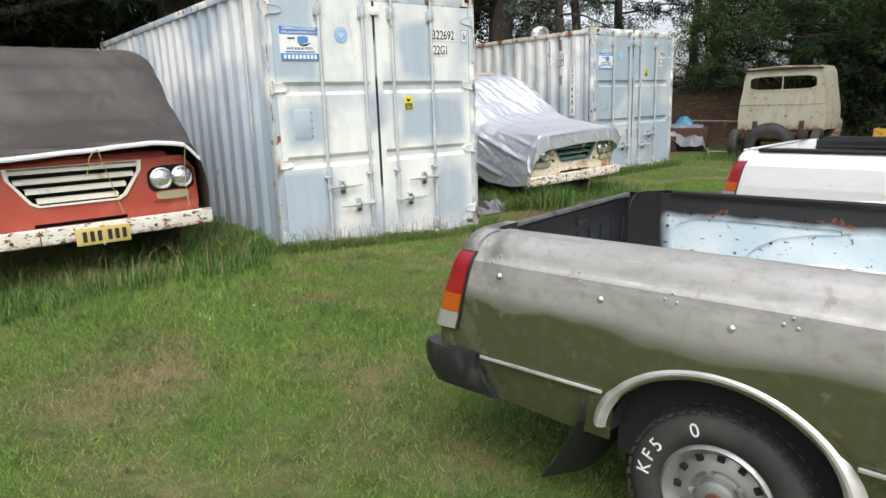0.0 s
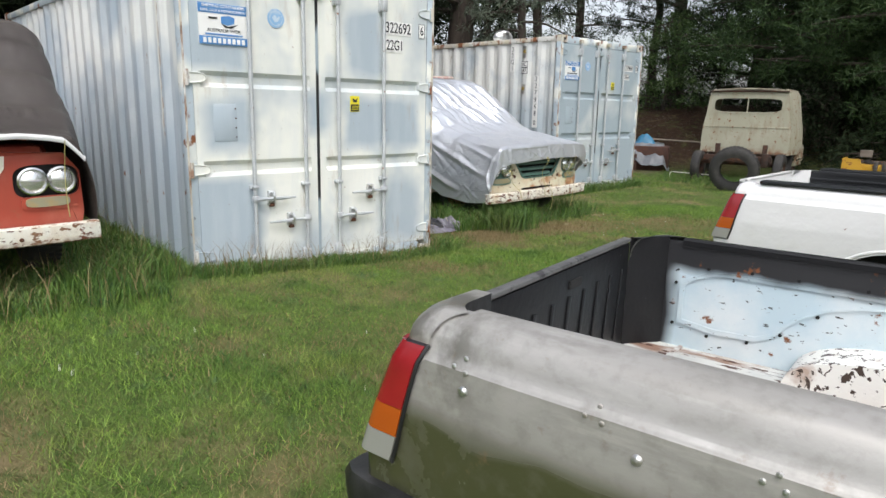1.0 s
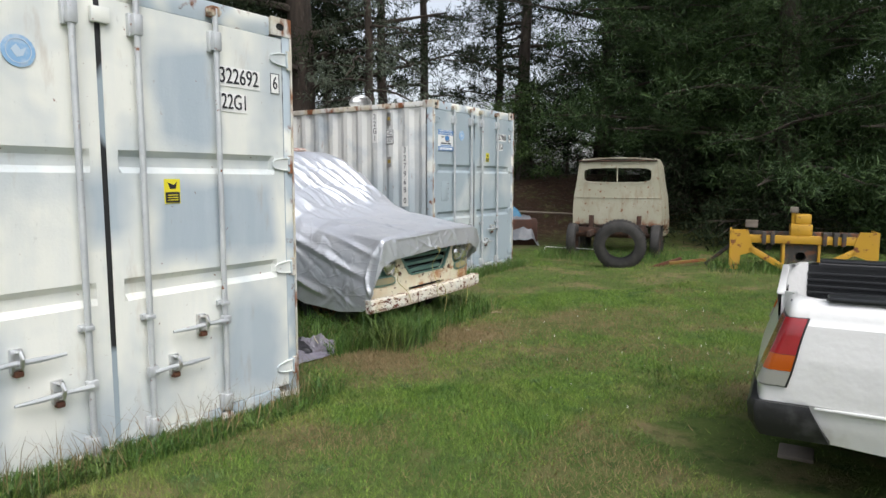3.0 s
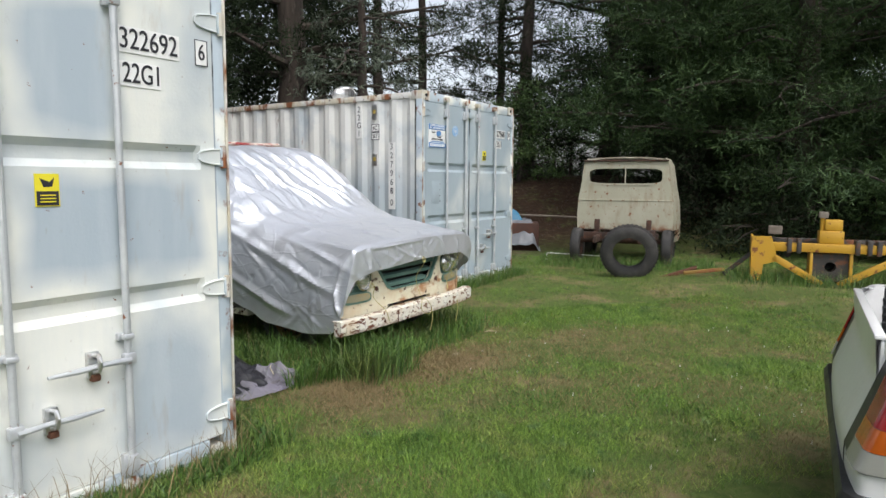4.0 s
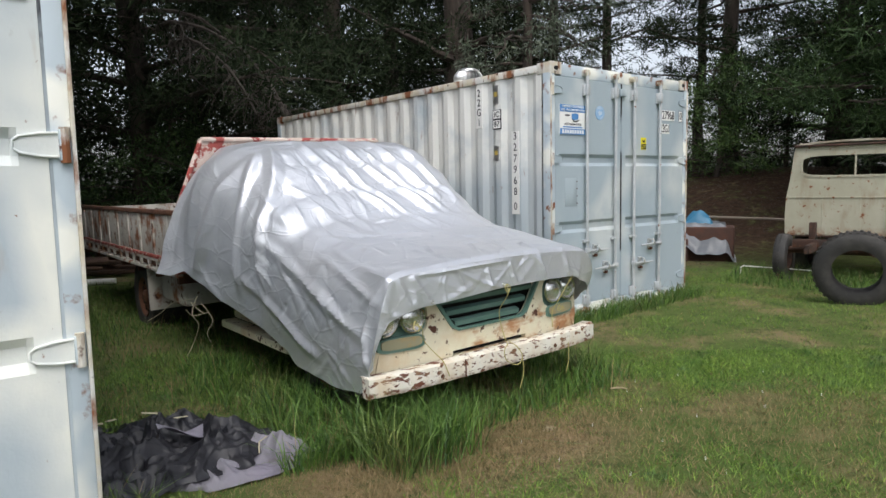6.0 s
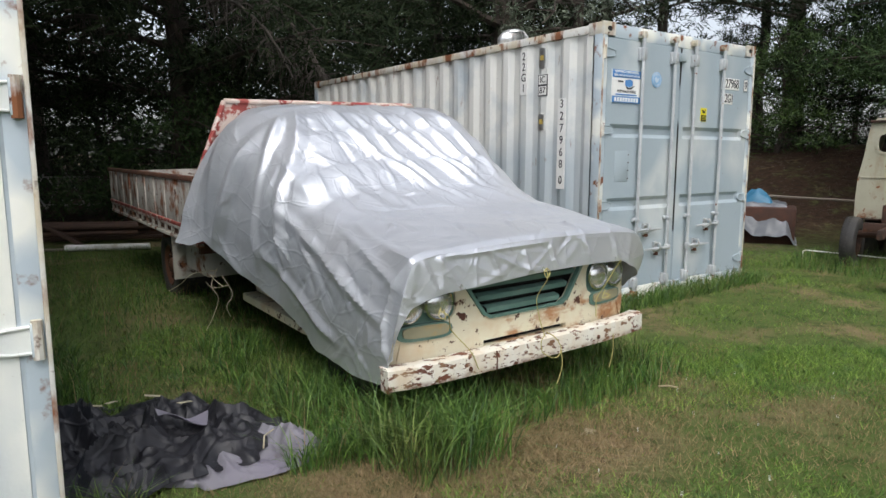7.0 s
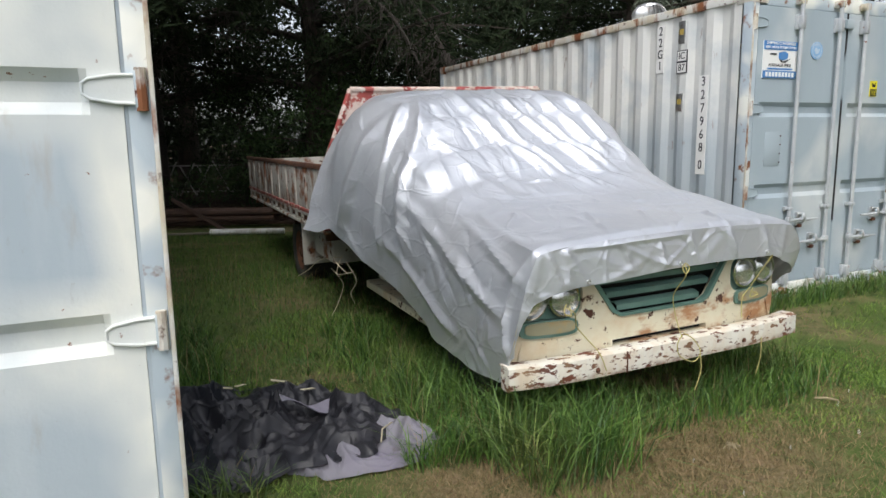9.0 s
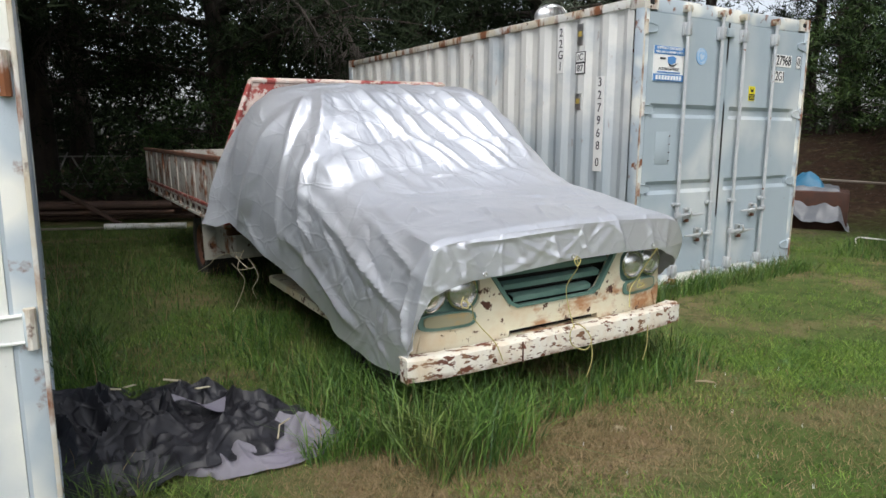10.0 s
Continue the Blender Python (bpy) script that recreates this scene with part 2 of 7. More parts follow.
M_SIDE = mat("container_side_paint", (0.37, 0.44, 0.50), 0.5, layers=[
    ((0.74, 0.75, 0.72), 0.9, 0.40, 0.56, {"off": (1.0, 2.0, 0.4), "detail": 3.0, "axes": [("Z", 1.15, 1.85)], "wob": 1.1, "wob_scale": 0.7}),
    ((0.60, 0.63, 0.65), 5.0, 0.4, 0.75, {"stretch": (1, 1, 0.1), "amount": 0.5}),
    ((0.25, 0.28, 0.31), 6.0, 0.56, 0.8, {"stretch": (1, 1, 0.12), "amount": 0.4}),
    (CREAM, 2.0, -0.5, 0.0, {"axes": [("Y", 0.47, 0.475), ("Y", 0.60, 0.595), ("Z", 1.15, 1.4)], "wob": 0.05, "wob_scale": 9.0}),
    ((0.30, 0.16, 0.08), 14.0, 0.42, 0.6, {"axes": [("Y", 0.455, 0.465), ("Y", 0.485, 0.475), ("Z", 1.15, 1.3)], "wob": 0.03, "wob_scale": 9.0}),
    (RUST, 16.0, 0.67, 0.72, {"stretch": (1, 1, 0.35), "rough": 0.9})], bump=[(50, 0.08), (2, 0.3)])
M_FRAME = mat("container_frame_paint", (0.42, 0.49, 0.54), 0.55, layers=[
    (CREAM, 2.0, 0.5, 0.6, {"detail": 2.0}), (RUST, 7.0, 0.58, 0.66, {"rough": 0.9}), (DARK_RUST, 14.0, 0.66, 0.72, {"rough": 0.95})], bump=[(40, 0.12)])
M_RUSTRAIL = mat("rust_streaked_rail", (0.6, 0.6, 0.57), 0.6, layers=[
    ((0.50, 0.42, 0.27), 4.0, 0.42, 0.6, {"amount": 0.7}), (RUST, 6.0, 0.50, 0.60, {"rough": 0.9, "stretch": (1, 1, 0.4)}), (DARK_RUST, 13.0, 0.60, 0.68, {"rough": 0.95})], bump=[(30, 0.2)])
M_BAR = mat("galvanised_bar", (0.46, 0.48, 0.5), 0.5, 0.35, layers=[
    ((0.6, 0.62, 0.62), 6, 0.4, 0.7, {}), (RUST, 18, 0.64, 0.7, {"rough": 0.9, "metal": 0.0})], bump=[(60, 0.1)])
M_GASKET = mat("overpainted_gasket", (0.012, 0.012, 0.013), 0.7, layers=[((0.30, 0.36, 0.40), 1.6, 0.50, 0.54, {"detail": 2.0, "stretch": (1, 1, 0.8)})], bump=[(80, 0.1)])
M_RUST = mat("rusted_steel", (0.13, 0.055, 0.028), 0.9, layers=[(DARK_RUST, 5, 0.4, 0.65, {}), ((0.2, 0.085, 0.035), 18, 0.6, 0.75, {})], bump=[(40, 0.4)])
# near-black for holes, slots and wells: their shade is put into the colour
M_DARK = mat("shade_black", (0.01, 0.01, 0.01), 0.9)
M_WHITE = mat("sticker_white", (0.8, 0.8, 0.78), 0.45, layers=[((0.6, 0.6, 0.55), 8, 0.5, 0.8, {"amount": 0.4})])
M_BLUE = mat("sticker_blue", (0.07, 0.22, 0.50), 0.45, layers=[((0.2, 0.35, 0.55), 12, 0.5, 0.8, {"amount": 0.4})])
M_INK = mat("black_ink", (0.02, 0.02, 0.025), 0.5)
M_YELLOW = mat("sticker_yellow", (0.75, 0.65, 0.03), 0.45)
M_BRIGHT = mat("zinc_plated", (0.65, 0.66, 0.66), 0.3, 0.9, layers=[((0.4, 0.35, 0.3), 15, 0.5, 0.7, {"rough": 0.6})])
# ---- ground ----
M_GROUND = mat("lawn_soil", (0.085, 0.12, 0.033), 0.95, spec=0.1, layers=[
    ((0.19, 0.15, 0.08), 1.1, 0.5, 0.66, {"detail": 5}),
    ((0.21, 0.15, 0.085), 2.0, 0.2, 0.55, {"spots": [((1.35, 8.65, 0), 0.3, 0.75)]}),
    ((0.21, 0.15, 0.085), 2.0, 0.2, 0.55, {"spots": [((2.1, 9.25, 0), 0.3, 0.75)]}),
    ((0.31, 0.25, 0.16), 34.0, 0.5, 0.62, {"amount": 0.8, "spots": [((1.7, 8.92, 0), 0.4, 1.2)]}),
    ((0.09, 0.06, 0.035), 16.0, 0.5, 0.62, {"amount": 0.8, "spots": [((1.7, 8.92, 0), 0.4, 1.2)]}),
    ((0.045, 0.075, 0.02), 7.0, 0.5, 0.7, {}),
    ((0.16, 0.15, 0.07), 38.0, 0.55, 0.7, {"amount": 0.7}),
    ((0.05, 0.03, 0.02), 3.0, 0.2, 0.5, {"axes": [("Y", 16.0, 18.5)]}),
    ((0.03, 0.02, 0.014), 9.0, 0.4, 0.6, {"axes": [("Y", 16.0, 18.5)]})], bump=[(25, 0.8), (110, 0.6)])
bm = bmesh.new()
edge = [-1500, -300, -90, -45] + [-30 + 0.6 * i for i in range(101)] + [45, 90, 300, 1500]
g = [[bm.verts.new((x, y + 8, gz(x, y + 8))) for y in edge] for x in edge]
for i in range(len(edge) - 1):
    for j in range(len(edge) - 1):
        bm.faces.new((g[i][j], g[i + 1][j], g[i + 1][j + 1], g[i][j + 1]))
ground = part("ground", bm, M_GROUND, sharp=0)
tagged(ground, "patchy lawn with dry brown spots and leaf litter", "ground", kind="structure")
for p in ground.data.polygons:
    p.use_smooth = True
# ---- shipping containers ----
def corrugated(length, height, pitch, depth, place):
    """A trapezoid-pressed wall: place(along, out, up) gives the point."""
    bm = bmesh.new()
    rows = []
    n = int(length / pitch)
    p = length / n
    for k in range(n):
        for f, d in ((0.0, 0), (0.26, 0), (0.5, 1), (0.76, 1)):
            rows.append(((k + f) * p, d * depth))
    rows.append((length, 0))
    g = [[bm.verts.new(place(a, d, z)) for z in (0, height * 0.35, height * 0.7, height)] for a, d in rows]
    for i in range(len(g) - 1):
        for j in range(3):
            bm.faces.new((g[i][j], g[i + 1][j], g[i + 1][j + 1], g[i][j + 1]))
    return bm


def door_leaf(x0, x1, z0, z1, stile_l, stile_r):
    """A pressed door: two sloped horizontal grooves between flat stiles."""
    zs = [(z0, 0), (z0 + 0.10, 0), (0.94, 0), (0.975, 1), (1.03, 1), (1.065, 0), (1.635, 0), (1.67, 1), (1.725, 1), (1.76, 0), (z1 - 0.1, 0), (z1, 0)]
    xs = [(x0, 0), (x0 + stile_l, 0), (x0 + stile_l + 0.02, 1), (x1 - stile_r - 0.02, 1), (x1 - stile_r, 0), (x1, 0)]
    bm = bmesh.new()
    g = [[bm.verts.new((x, 0.034 * a * b, z)) for z, b in zs] for x, a in xs]
    for i in range(len(xs) - 1):
        for j in range(len(zs) - 1):
            bm.faces.new((g[i][j], g[i + 1][j], g[i + 1][j + 1], g[i][j + 1]))
    bmesh.ops.recalc_face_normals(bm, faces=bm.faces)
    if bm.faces[0].normal.y > 0:
        bmesh.ops.reverse_faces(bm, faces=bm.faces)
    r = bmesh.ops.extrude_edge_only(bm, edges=[e for e in bm.edges if e.is_boundary])
    for v in r["geom"]:
        if isinstance(v, bmesh.types.BMVert):
            v.co.y += 0.05
    return bm


def bar_card(parent, x0, x1, z, h, material=None, y=-0.012):
    part("print_bar", boxed((x0, y, z - h / 2), (x1, y + 0.004, z + h / 2)), material or M_INK, parent)


FACE = Matrix.Rotation(radians(90), 4, "X")


def container(m, label, w, h, ln, number, side_number, with_vent, mats):
    c = thing("shipping_container", m, label, "shipping container", "shipping containers")
    m_door, m_side, m_frame, m_rail = mats
    # frame: posts, rails, castings
    for x in (0, w - 0.075):
        part("corner_post", boxed((x, 0.0, 0.1), (x + 0.075, 0.10, h - 0.1), 0.008), m_frame, c)
        part("rear_post", boxed((x, ln - 0.12, 0.1), (x + 0.075, ln, h - 0.1), 0.008), m_frame, c)
        part("post_lip", boxed((x + (0.0 if x == 0 else 0.061), -0.014, 0.12), (x + (0.014 if x == 0 else 0.075), -0.001, h - 0.12), 0.003), M_RUSTRAIL, c, "rusted post edge")
    for x in (0.0, w - 0.06):
        part("top_side_rail", boxed((x, 0.14, h - 0.09), (x + 0.06, ln - 0.14, h - 0.015), 0.006), m_rail, c)
        part("bottom_side_rail", boxed((x, 0.14, 0.05), (x + 0.06, ln - 0.14, 0.20), 0.008), m_frame, c)
    part("door_header", boxed((0.17, 0.01, h - 0.13), (w - 0.17, 0.09, h - 0.005), 0.01), m_frame, c)
    part("door_sill", boxed((0.17, -0.012, 0.02), (w - 0.17, 0.10, 0.165), 0.012), m_frame, c)
    part("rear_header", boxed((0.17, ln - 0.09, h - 0.1), (w - 0.17, ln, h - 0.005), 0.008), m_frame, c)
    part("rear_sill", boxed((0.17, ln - 0.09, 0.02), (w - 0.17, ln, 0.16), 0.008), m_frame, c)
    for x in (-0.004, w - 0.168):
        for y in (-0.006, ln - 0.172):
            for z in (0.0, h - 0.116):
                oval = ring(0.086 + (0.01 if x < 0 else -0.01), 0.058, 0.038, 0.024, 14)
                bm = plate([[(0, 0), (0.172, 0), (0.172, 0.118), (0, 0.118)], oval], 0.012)
                box(bm, (0.004, 0.013, 0.004), (0.168, 0.178, 0.114), 0.004)
                bm.transform(Matrix.Translation((x, y, z)))
                cast = part("corner_casting", bm, M_RUSTRAIL, c, "rusty corner casting")
                part("casting_hole", boxed((x + 0.05, y + 0.006, z + 0.03), (x + 0.125, y + 0.0125, z + 0.085)), M_DARK, cast)
    # walls and roof
    part("side_wall", corrugated(ln - 0.24, h - 0.24, 0.285, 0.032, lambda a, d, z: (0.012 + d, 0.12 + a, 0.18 + z)), m_side, c, sharp=20)
    part("side_wall", corrugated(ln - 0.24, h - 0.24, 0.285, 0.032, lambda a, d, z: (w - 0.012 - d, 0.12 + a, 0.18 + z)), m_side, c, sharp=20)
    part("end_wall", corrugated(w - 0.15, h - 0.24, 0.25, 0.045, lambda a, d, z: (0.075 + a, ln - 0.012 - d, 0.15 + z)), m_side, c, sharp=20)
    part("roof_panel", corrugated(ln - 0.2, w - 0.1, 0.21, 0.02, lambda a, d, z: (0.05 + z, 0.1 + a, h - 0.02 - d)), m_side, c, sharp=20)
    part("floor_deck", boxed((0.06, 0.1, 0.12), (w - 0.06, ln - 0.1, 0.16)), M_RUST, c)
    # doors
    mid, dz0, dz1 = 1.175 / 2.51 * w, 0.17, h - 0.135
    k = w / 2.51
    for side, (x0, x1, b1, b2) in enumerate(((0.075, mid - 0.016, 0.53 * k, 1.02 * k), (mid + 0.016, w - 0.085, 1.365 * k, 1.87 * k))):
        bm = door_leaf(x0, x1, dz0, dz1, 0.05 if side == 0 else 0.06, 0.06 if side == 0 else 0.085)
        d = part("door", bm, m_door, c, "", 25)
        part("door_gasket", boxed((mid - 0.018, 0.004, dz0), (mid + 0.018, 0.02, dz1)) if side == 0 else boxed((x1 + 0.001, 0.003, dz0), (x1 + 0.03, 0.045, dz1)), M_GASKET if side == 0 else M_SEAL, d)
        for bx in (b1, b2):
            bar = part("locking_bar", tubed([(bx, -0.045, 0.10), (bx, -0.045, h - 0.06)], 0.0165, 10), M_BAR, d)
            for z, hh in ((0.21, 0.11), (0.84, 0.035), (h - 0.25, 0.12)):
                bm = boxed((bx - 0.036, -0.03, z - hh / 2), (bx + 0.036, 0.0, z + hh / 2), 0.006)
                box(bm, (bx - 0.026, -0.068, z - hh / 2 + 0.004), (bx + 0.026, -0.026, z + hh / 2 - 0.004), 0.008)
                part("bar_bracket", bm, M_BAR, bar)
            for z in (0.105, h - 0.075):
                bm = boxed((bx - 0.03, -0.06, z - 0.03), (bx + 0.03, -0.012 if z < 1 else 0.01, z + 0.03), 0.008)
                box(bm, (bx - 0.045, -0.052, z - 0.012), (bx + 0.045, -0.02, z + 0.012), 0.005)
                part("bar_cam", bm, M_RUSTRAIL, bar)
        for bx, way, z in (((b1, 1, 0.74), (b2, -1, 0.54)) if side == 0 else ((b2, -1, 0.735), (b1, 1, 0.53))):
            bm = bmesh.new()
            tube(bm, [(bx, -0.062, z - 0.005), (bx + way * 0.12, -0.064, z), (bx + way * 0.24, -0.058, z - 0.006), (bx + way * 0.37, -0.055, z - 0.006)], [0.016, 0.013, 0.015, 0.008], 8)
            box(bm, (bx - 0.03, -0.07, z - 0.028), (bx + 0.03, -0.03, z + 0.028), 0.008)
            hd = part("door_handle", bm, M_BAR, d)
            hx = bx + way * 0.155
            bm = bmesh.new()
            tube(bm, [(hx, -0.03, z + 0.045), (hx, -0.072, z + 0.05), (hx, -0.085, z + 0.02), (hx, -0.075, z - 0.02), (hx, -0.03, z - 0.035)], 0.011, 8)
            box(bm, (hx - 0.028, -0.03, z - 0.06), (hx + 0.028, 0.0, z + 0.06), 0.006)
            part("handle_hub", bm, M_BRIGHT, hd)
            part("handle_catch", boxed((hx - 0.02, -0.05, z - 0.075), (hx + 0.02, -0.01, z - 0.045), 0.006), M_RUST, hd)
        hx = x0 if side == 0 else x1
        s = 1 if side == 0 else -1
        for z in (0.30, 1.0, 1.705, 2.40):
            # tapered blade with raised edges and a rounded end
            out = [(hx - s * 0.055, z - 0.045), (hx + s * 0.02, z - 0.043), (hx + s * 0.085, z - 0.030), (hx + s * 0.105, z - 0.012), (hx + s * 0.105, z + 0.012), (hx + s * 0.085, z + 0.030), (hx + s * 0.02, z + 0.043), (hx - s * 0.055, z + 0.045)]
            hg = part("hinge", plate([out], 0.010, Matrix.Translation((0, -0.008, 0))), m_door, d, "", 25)
            rim = [(hx - s * 0.05, -0.010, z + 0.040), (hx + s * 0.02, -0.011, z + 0.038), (hx + s * 0.082, -0.009, z + 0.027), (hx + s * 0.100, -0.008, z + 0.014)]
            part("hinge_edge", tubed(rim + [(x, y, 2 * z - q) for x, y, q in reversed(rim)], 0.005, 8), m_door, hg)
            part("hinge_block", boxed((hx - s * 0.058, -0.022, z - 0.052), (hx - s * 0.032, 0.004, z + 0.052), 0.004), m_frame, hg)
            part("hinge_pin", tubed([(hx - s * 0.05, -0.012, z - 0.06), (hx - s * 0.05, -0.012, z + 0.06)], 0.016, 8), M_RUSTRAIL, hg)
        part("lock_plate", boxed((mid - 0.045, -0.03, h - 0.27), (mid + 0.055, -0.002, h - 0.19), 0.006), m_door, d) if side == 0 else None
    # signs and markings on the doors
    x, z = 0.34 * k, 2.107 * h / 2.67
    sg = part("hire_sign", boxed((x - 0.2, -0.008, z - 0.15), (x + 0.2, 0.0, z + 0.15)), M_WHITE, c, "blue and white hire company sign")
    part("sign_band", boxed((x - 0.2, -0.011, z + 0.08), (x + 0.2, -0.008, z + 0.15)), M_BLUE, sg)
    part("sign_band", boxed((x - 0.2, -0.011, z - 0.15), (x + 0.2, -0.008, z - 0.09)), M_BLUE, sg)
    lettering("SHIPPING CONTAINERS", 0.032, M_WHITE, sg, Matrix.Translation((x, -0.012, z + 0.132)) @ FACE)
    lettering("HIRE, SALE & MODIFICATION", 0.028, M_WHITE, sg, Matrix.Translation((x, -0.012, z + 0.099)) @ FACE)
    lettering("AUSTRALIA WIDE", 0.034, M_INK, sg, Matrix.Translation((x, -0.009, z - 0.045)) @ FACE)
    bar_card(sg, x - 0.15, x + 0.15, z - 0.074, 0.012, M_BLUE)
    for q in range(9):
        bar_card(sg, x - 0.17 + q * 0.039, x - 0.17 + q * 0.039 + 0.024, z - 0.12, 0.038, M_WHITE, -0.015)
    bar_card(sg, x - 0.12, x - 0.05, z + 0.045, 0.014)
    part("sign_mark", plate([[(x - 0.02, z + 0.06), (x + 0.05, z + 0.07), (x + 0.09, z + 0.055), (x + 0.085, z + 0.012), (x + 0.03, z - 0.004), (x - 0.02, z + 0.012)]], 0.002, Matrix.Translation((0, -0.0105, 0))), M_BLUE, sg)
    part("sign_mark", plate([[(x - 0.02, z + 0.01), (x + 0.03, z - 0.012), (x + 0.12, z + 0.012), (x + 0.06, z - 0.022), (x + 0.01, z - 0.02)]], 0.002, Matrix.Translation((0, -0.0125, 0))), M_INK, sg)
    ex, ez = 0.79 * k, 2.20 * h / 2.67
    em = part("round_emblem", plate([ring(ex, ez, 0.075, 0.075, 28)], 0.005, Matrix.Translation((0, -0.006, 0))), M_EMBLEM, c, "faded round blue emblem")
    part("emblem_ring", plate([ring(ex, ez, 0.058, 0.058, 28), ring(ex, ez, 0.054, 0.054, 28)], 0.002, Matrix.Translation((0, -0.008, 0))), M_EMBMARK, em)
    part("emblem_mark", plate([[(ex - 0.035, ez + 0.005), (ex - 0.01, ez + 0.03), (ex + 0.01, ez + 0.005), (ex + 0.035, ez + 0.02), (ex + 0.02, ez - 0.02), (ex - 0.01, ez - 0.03)]], 0.002, Matrix.Translation((0, -0.008, 0))), M_EMBMARK, em)
    nx, nz = 2.072 * k, 2.235 * h / 2.67
    nb = part("number_panel", boxed((nx - 0.175, -0.005, nz - 0.06), (nx + 0.16, 0.0, nz + 0.06)), M_WHITE, c, "white panel with the container number")
    lettering(number, 0.118, M_INK, nb, Matrix.Translation((nx - 0.005, -0.007, nz)) @ FACE @ Matrix.Diagonal((0.87, 1.15, 1, 1)))
    dg = part("check_digit", boxed((nx + 0.255, -0.005, nz - 0.06), (nx + 0.32, 0.0, nz + 0.06)), M_WHITE, c)
    lettering("6" if with_vent == 0 else "0", 0.105, M_INK, dg, Matrix.Translation((nx + 0.288, -0.007, nz)) @ FACE @ Matrix.Diagonal((0.8, 1.1, 1, 1)))
    part("digit_frame", plate([[(nx + 0.25, nz - 0.066), (nx + 0.325, nz - 0.066), (nx + 0.325, nz + 0.066), (nx + 0.25, nz + 0.066)], [(nx + 0.253, nz - 0.063), (nx + 0.322, nz - 0.063), (nx + 0.322, nz + 0.063), (nx + 0.253, nz + 0.063)]], 0.003, Matrix.Translation((0, -0.007, 0))), M_INK, dg)
    tb = part("type_panel", boxed((nx - 0.17, -0.005, nz - 0.215), (nx + 0.05, 0.0, nz - 0.10)), M_WHITE, c)
    lettering("22G1", 0.115, M_INK, tb, Matrix.Translation((nx - 0.045, -0.007, nz - 0.157)) @ FACE @ Matrix.Diagonal((0.8, 1.15, 1, 1)))
    yx, yz = (1.565, 1.535) if with_vent == 0 else (1.598, 1.893)
    yl = part("warning_sticker", boxed((yx - 0.05, -0.005, yz - 0.07), (yx + 0.05, 0.0, yz + 0.07)), M_YELLOW, c, "yellow and black warning sticker")
    part("sticker_field", boxed((yx - 0.045, -0.007, yz - 0.065), (yx + 0.045, -0.005, yz - 0.005)), M_INK, yl)
    for q in range(3):
        bar_card(yl, yx - 0.032, yx + 0.032, yz - 0.022 - 0.014 * q, 0.005, M_YELLOW, -0.0105)
    part("sticker_mark", plate([[(yx - 0.03, yz + 0.05), (yx + 0.01, yz + 0.035), (yx + 0.03, yz + 0.055), (yx + 0.02, yz + 0.015), (yx - 0.015, yz + 0.012)]], 0.002, Matrix.Translation((0, -0.007, 0))), M_INK, yl)
    pp = part("patch_plate", boxed((0.225 * k, -0.004, 1.22), (0.415 * k, 0.0, 1.51), 0.0015), m_door, c)
    for q in range(4):
        part("rivet", tubed([(0.405 * k, -0.012, 1.25 + q * 0.075), (0.405 * k, -0.006, 1.25 + q * 0.075)], 0.006, 6), M_RUST, pp)
    # vertical code down the side wall
    if side_number:
        TURN_SIDE = Matrix.Rotation(radians(-90), 4, "Z") @ FACE
        sp = part("side_number_strip", boxed((0.006, 0.44, 1.14), (0.0115, 0.55, 2.02)), M_WHITE, c, "white strip with a vertical number")
        for q, ch in enumerate(side_number):
            lettering(ch, 0.115, M_INK, sp, Matrix.Translation((0.005, 0.495, 1.965 - q * 0.117 - (0.04 if q == 6 else 0))) @ TURN_SIDE @ Matrix.Diagonal((0.85, 1, 1, 1)))
        s2 = part("side_type_strip", boxed((0.006, 1.005, 2.09), (0.0115, 1.105, 2.53)), M_WHITE, c)
        for q, ch in enumerate("22G1"):
            lettering(ch, 0.115, M_INK, s2, Matrix.Translation((0.005, 1.055, 2.475 - q * 0.107)) @ TURN_SIDE @ Matrix.Diagonal((0.85, 1, 1, 1)))
        s3 = part("side_code_panel", boxed((0.006, 0.705, 2.06), (0.0115, 0.835, 2.27)), M_INK, c)
        for q, tx in enumerate(("IC", "87")):
            part("code_field", boxed((0.004, 0.715, 2.175 - 0.105 * q), (0.007, 0.825, 2.262 - 0.105 * q)), M_WHITE, s3)
            lettering(tx, 0.085, M_INK, s3, Matrix.Translation((0.003, 0.77, 2.218 - 0.105 * q)) @ TURN_SIDE)
        for zz, hh in ((2.43, 0.2), (1.80, 0.16)):
            pl = part("data_plate", boxed((0.005, 0.745, zz - hh / 2), (0.0115, 0.825, zz + hh / 2), 0.001), M_BRIGHT, c, "small stained metal data plate")
            part("plate_field", boxed((0.003, 0.76, zz - 0.02), (0.0055, 0.81, zz + 0.03)), M_OCHRE, pl)
    return c


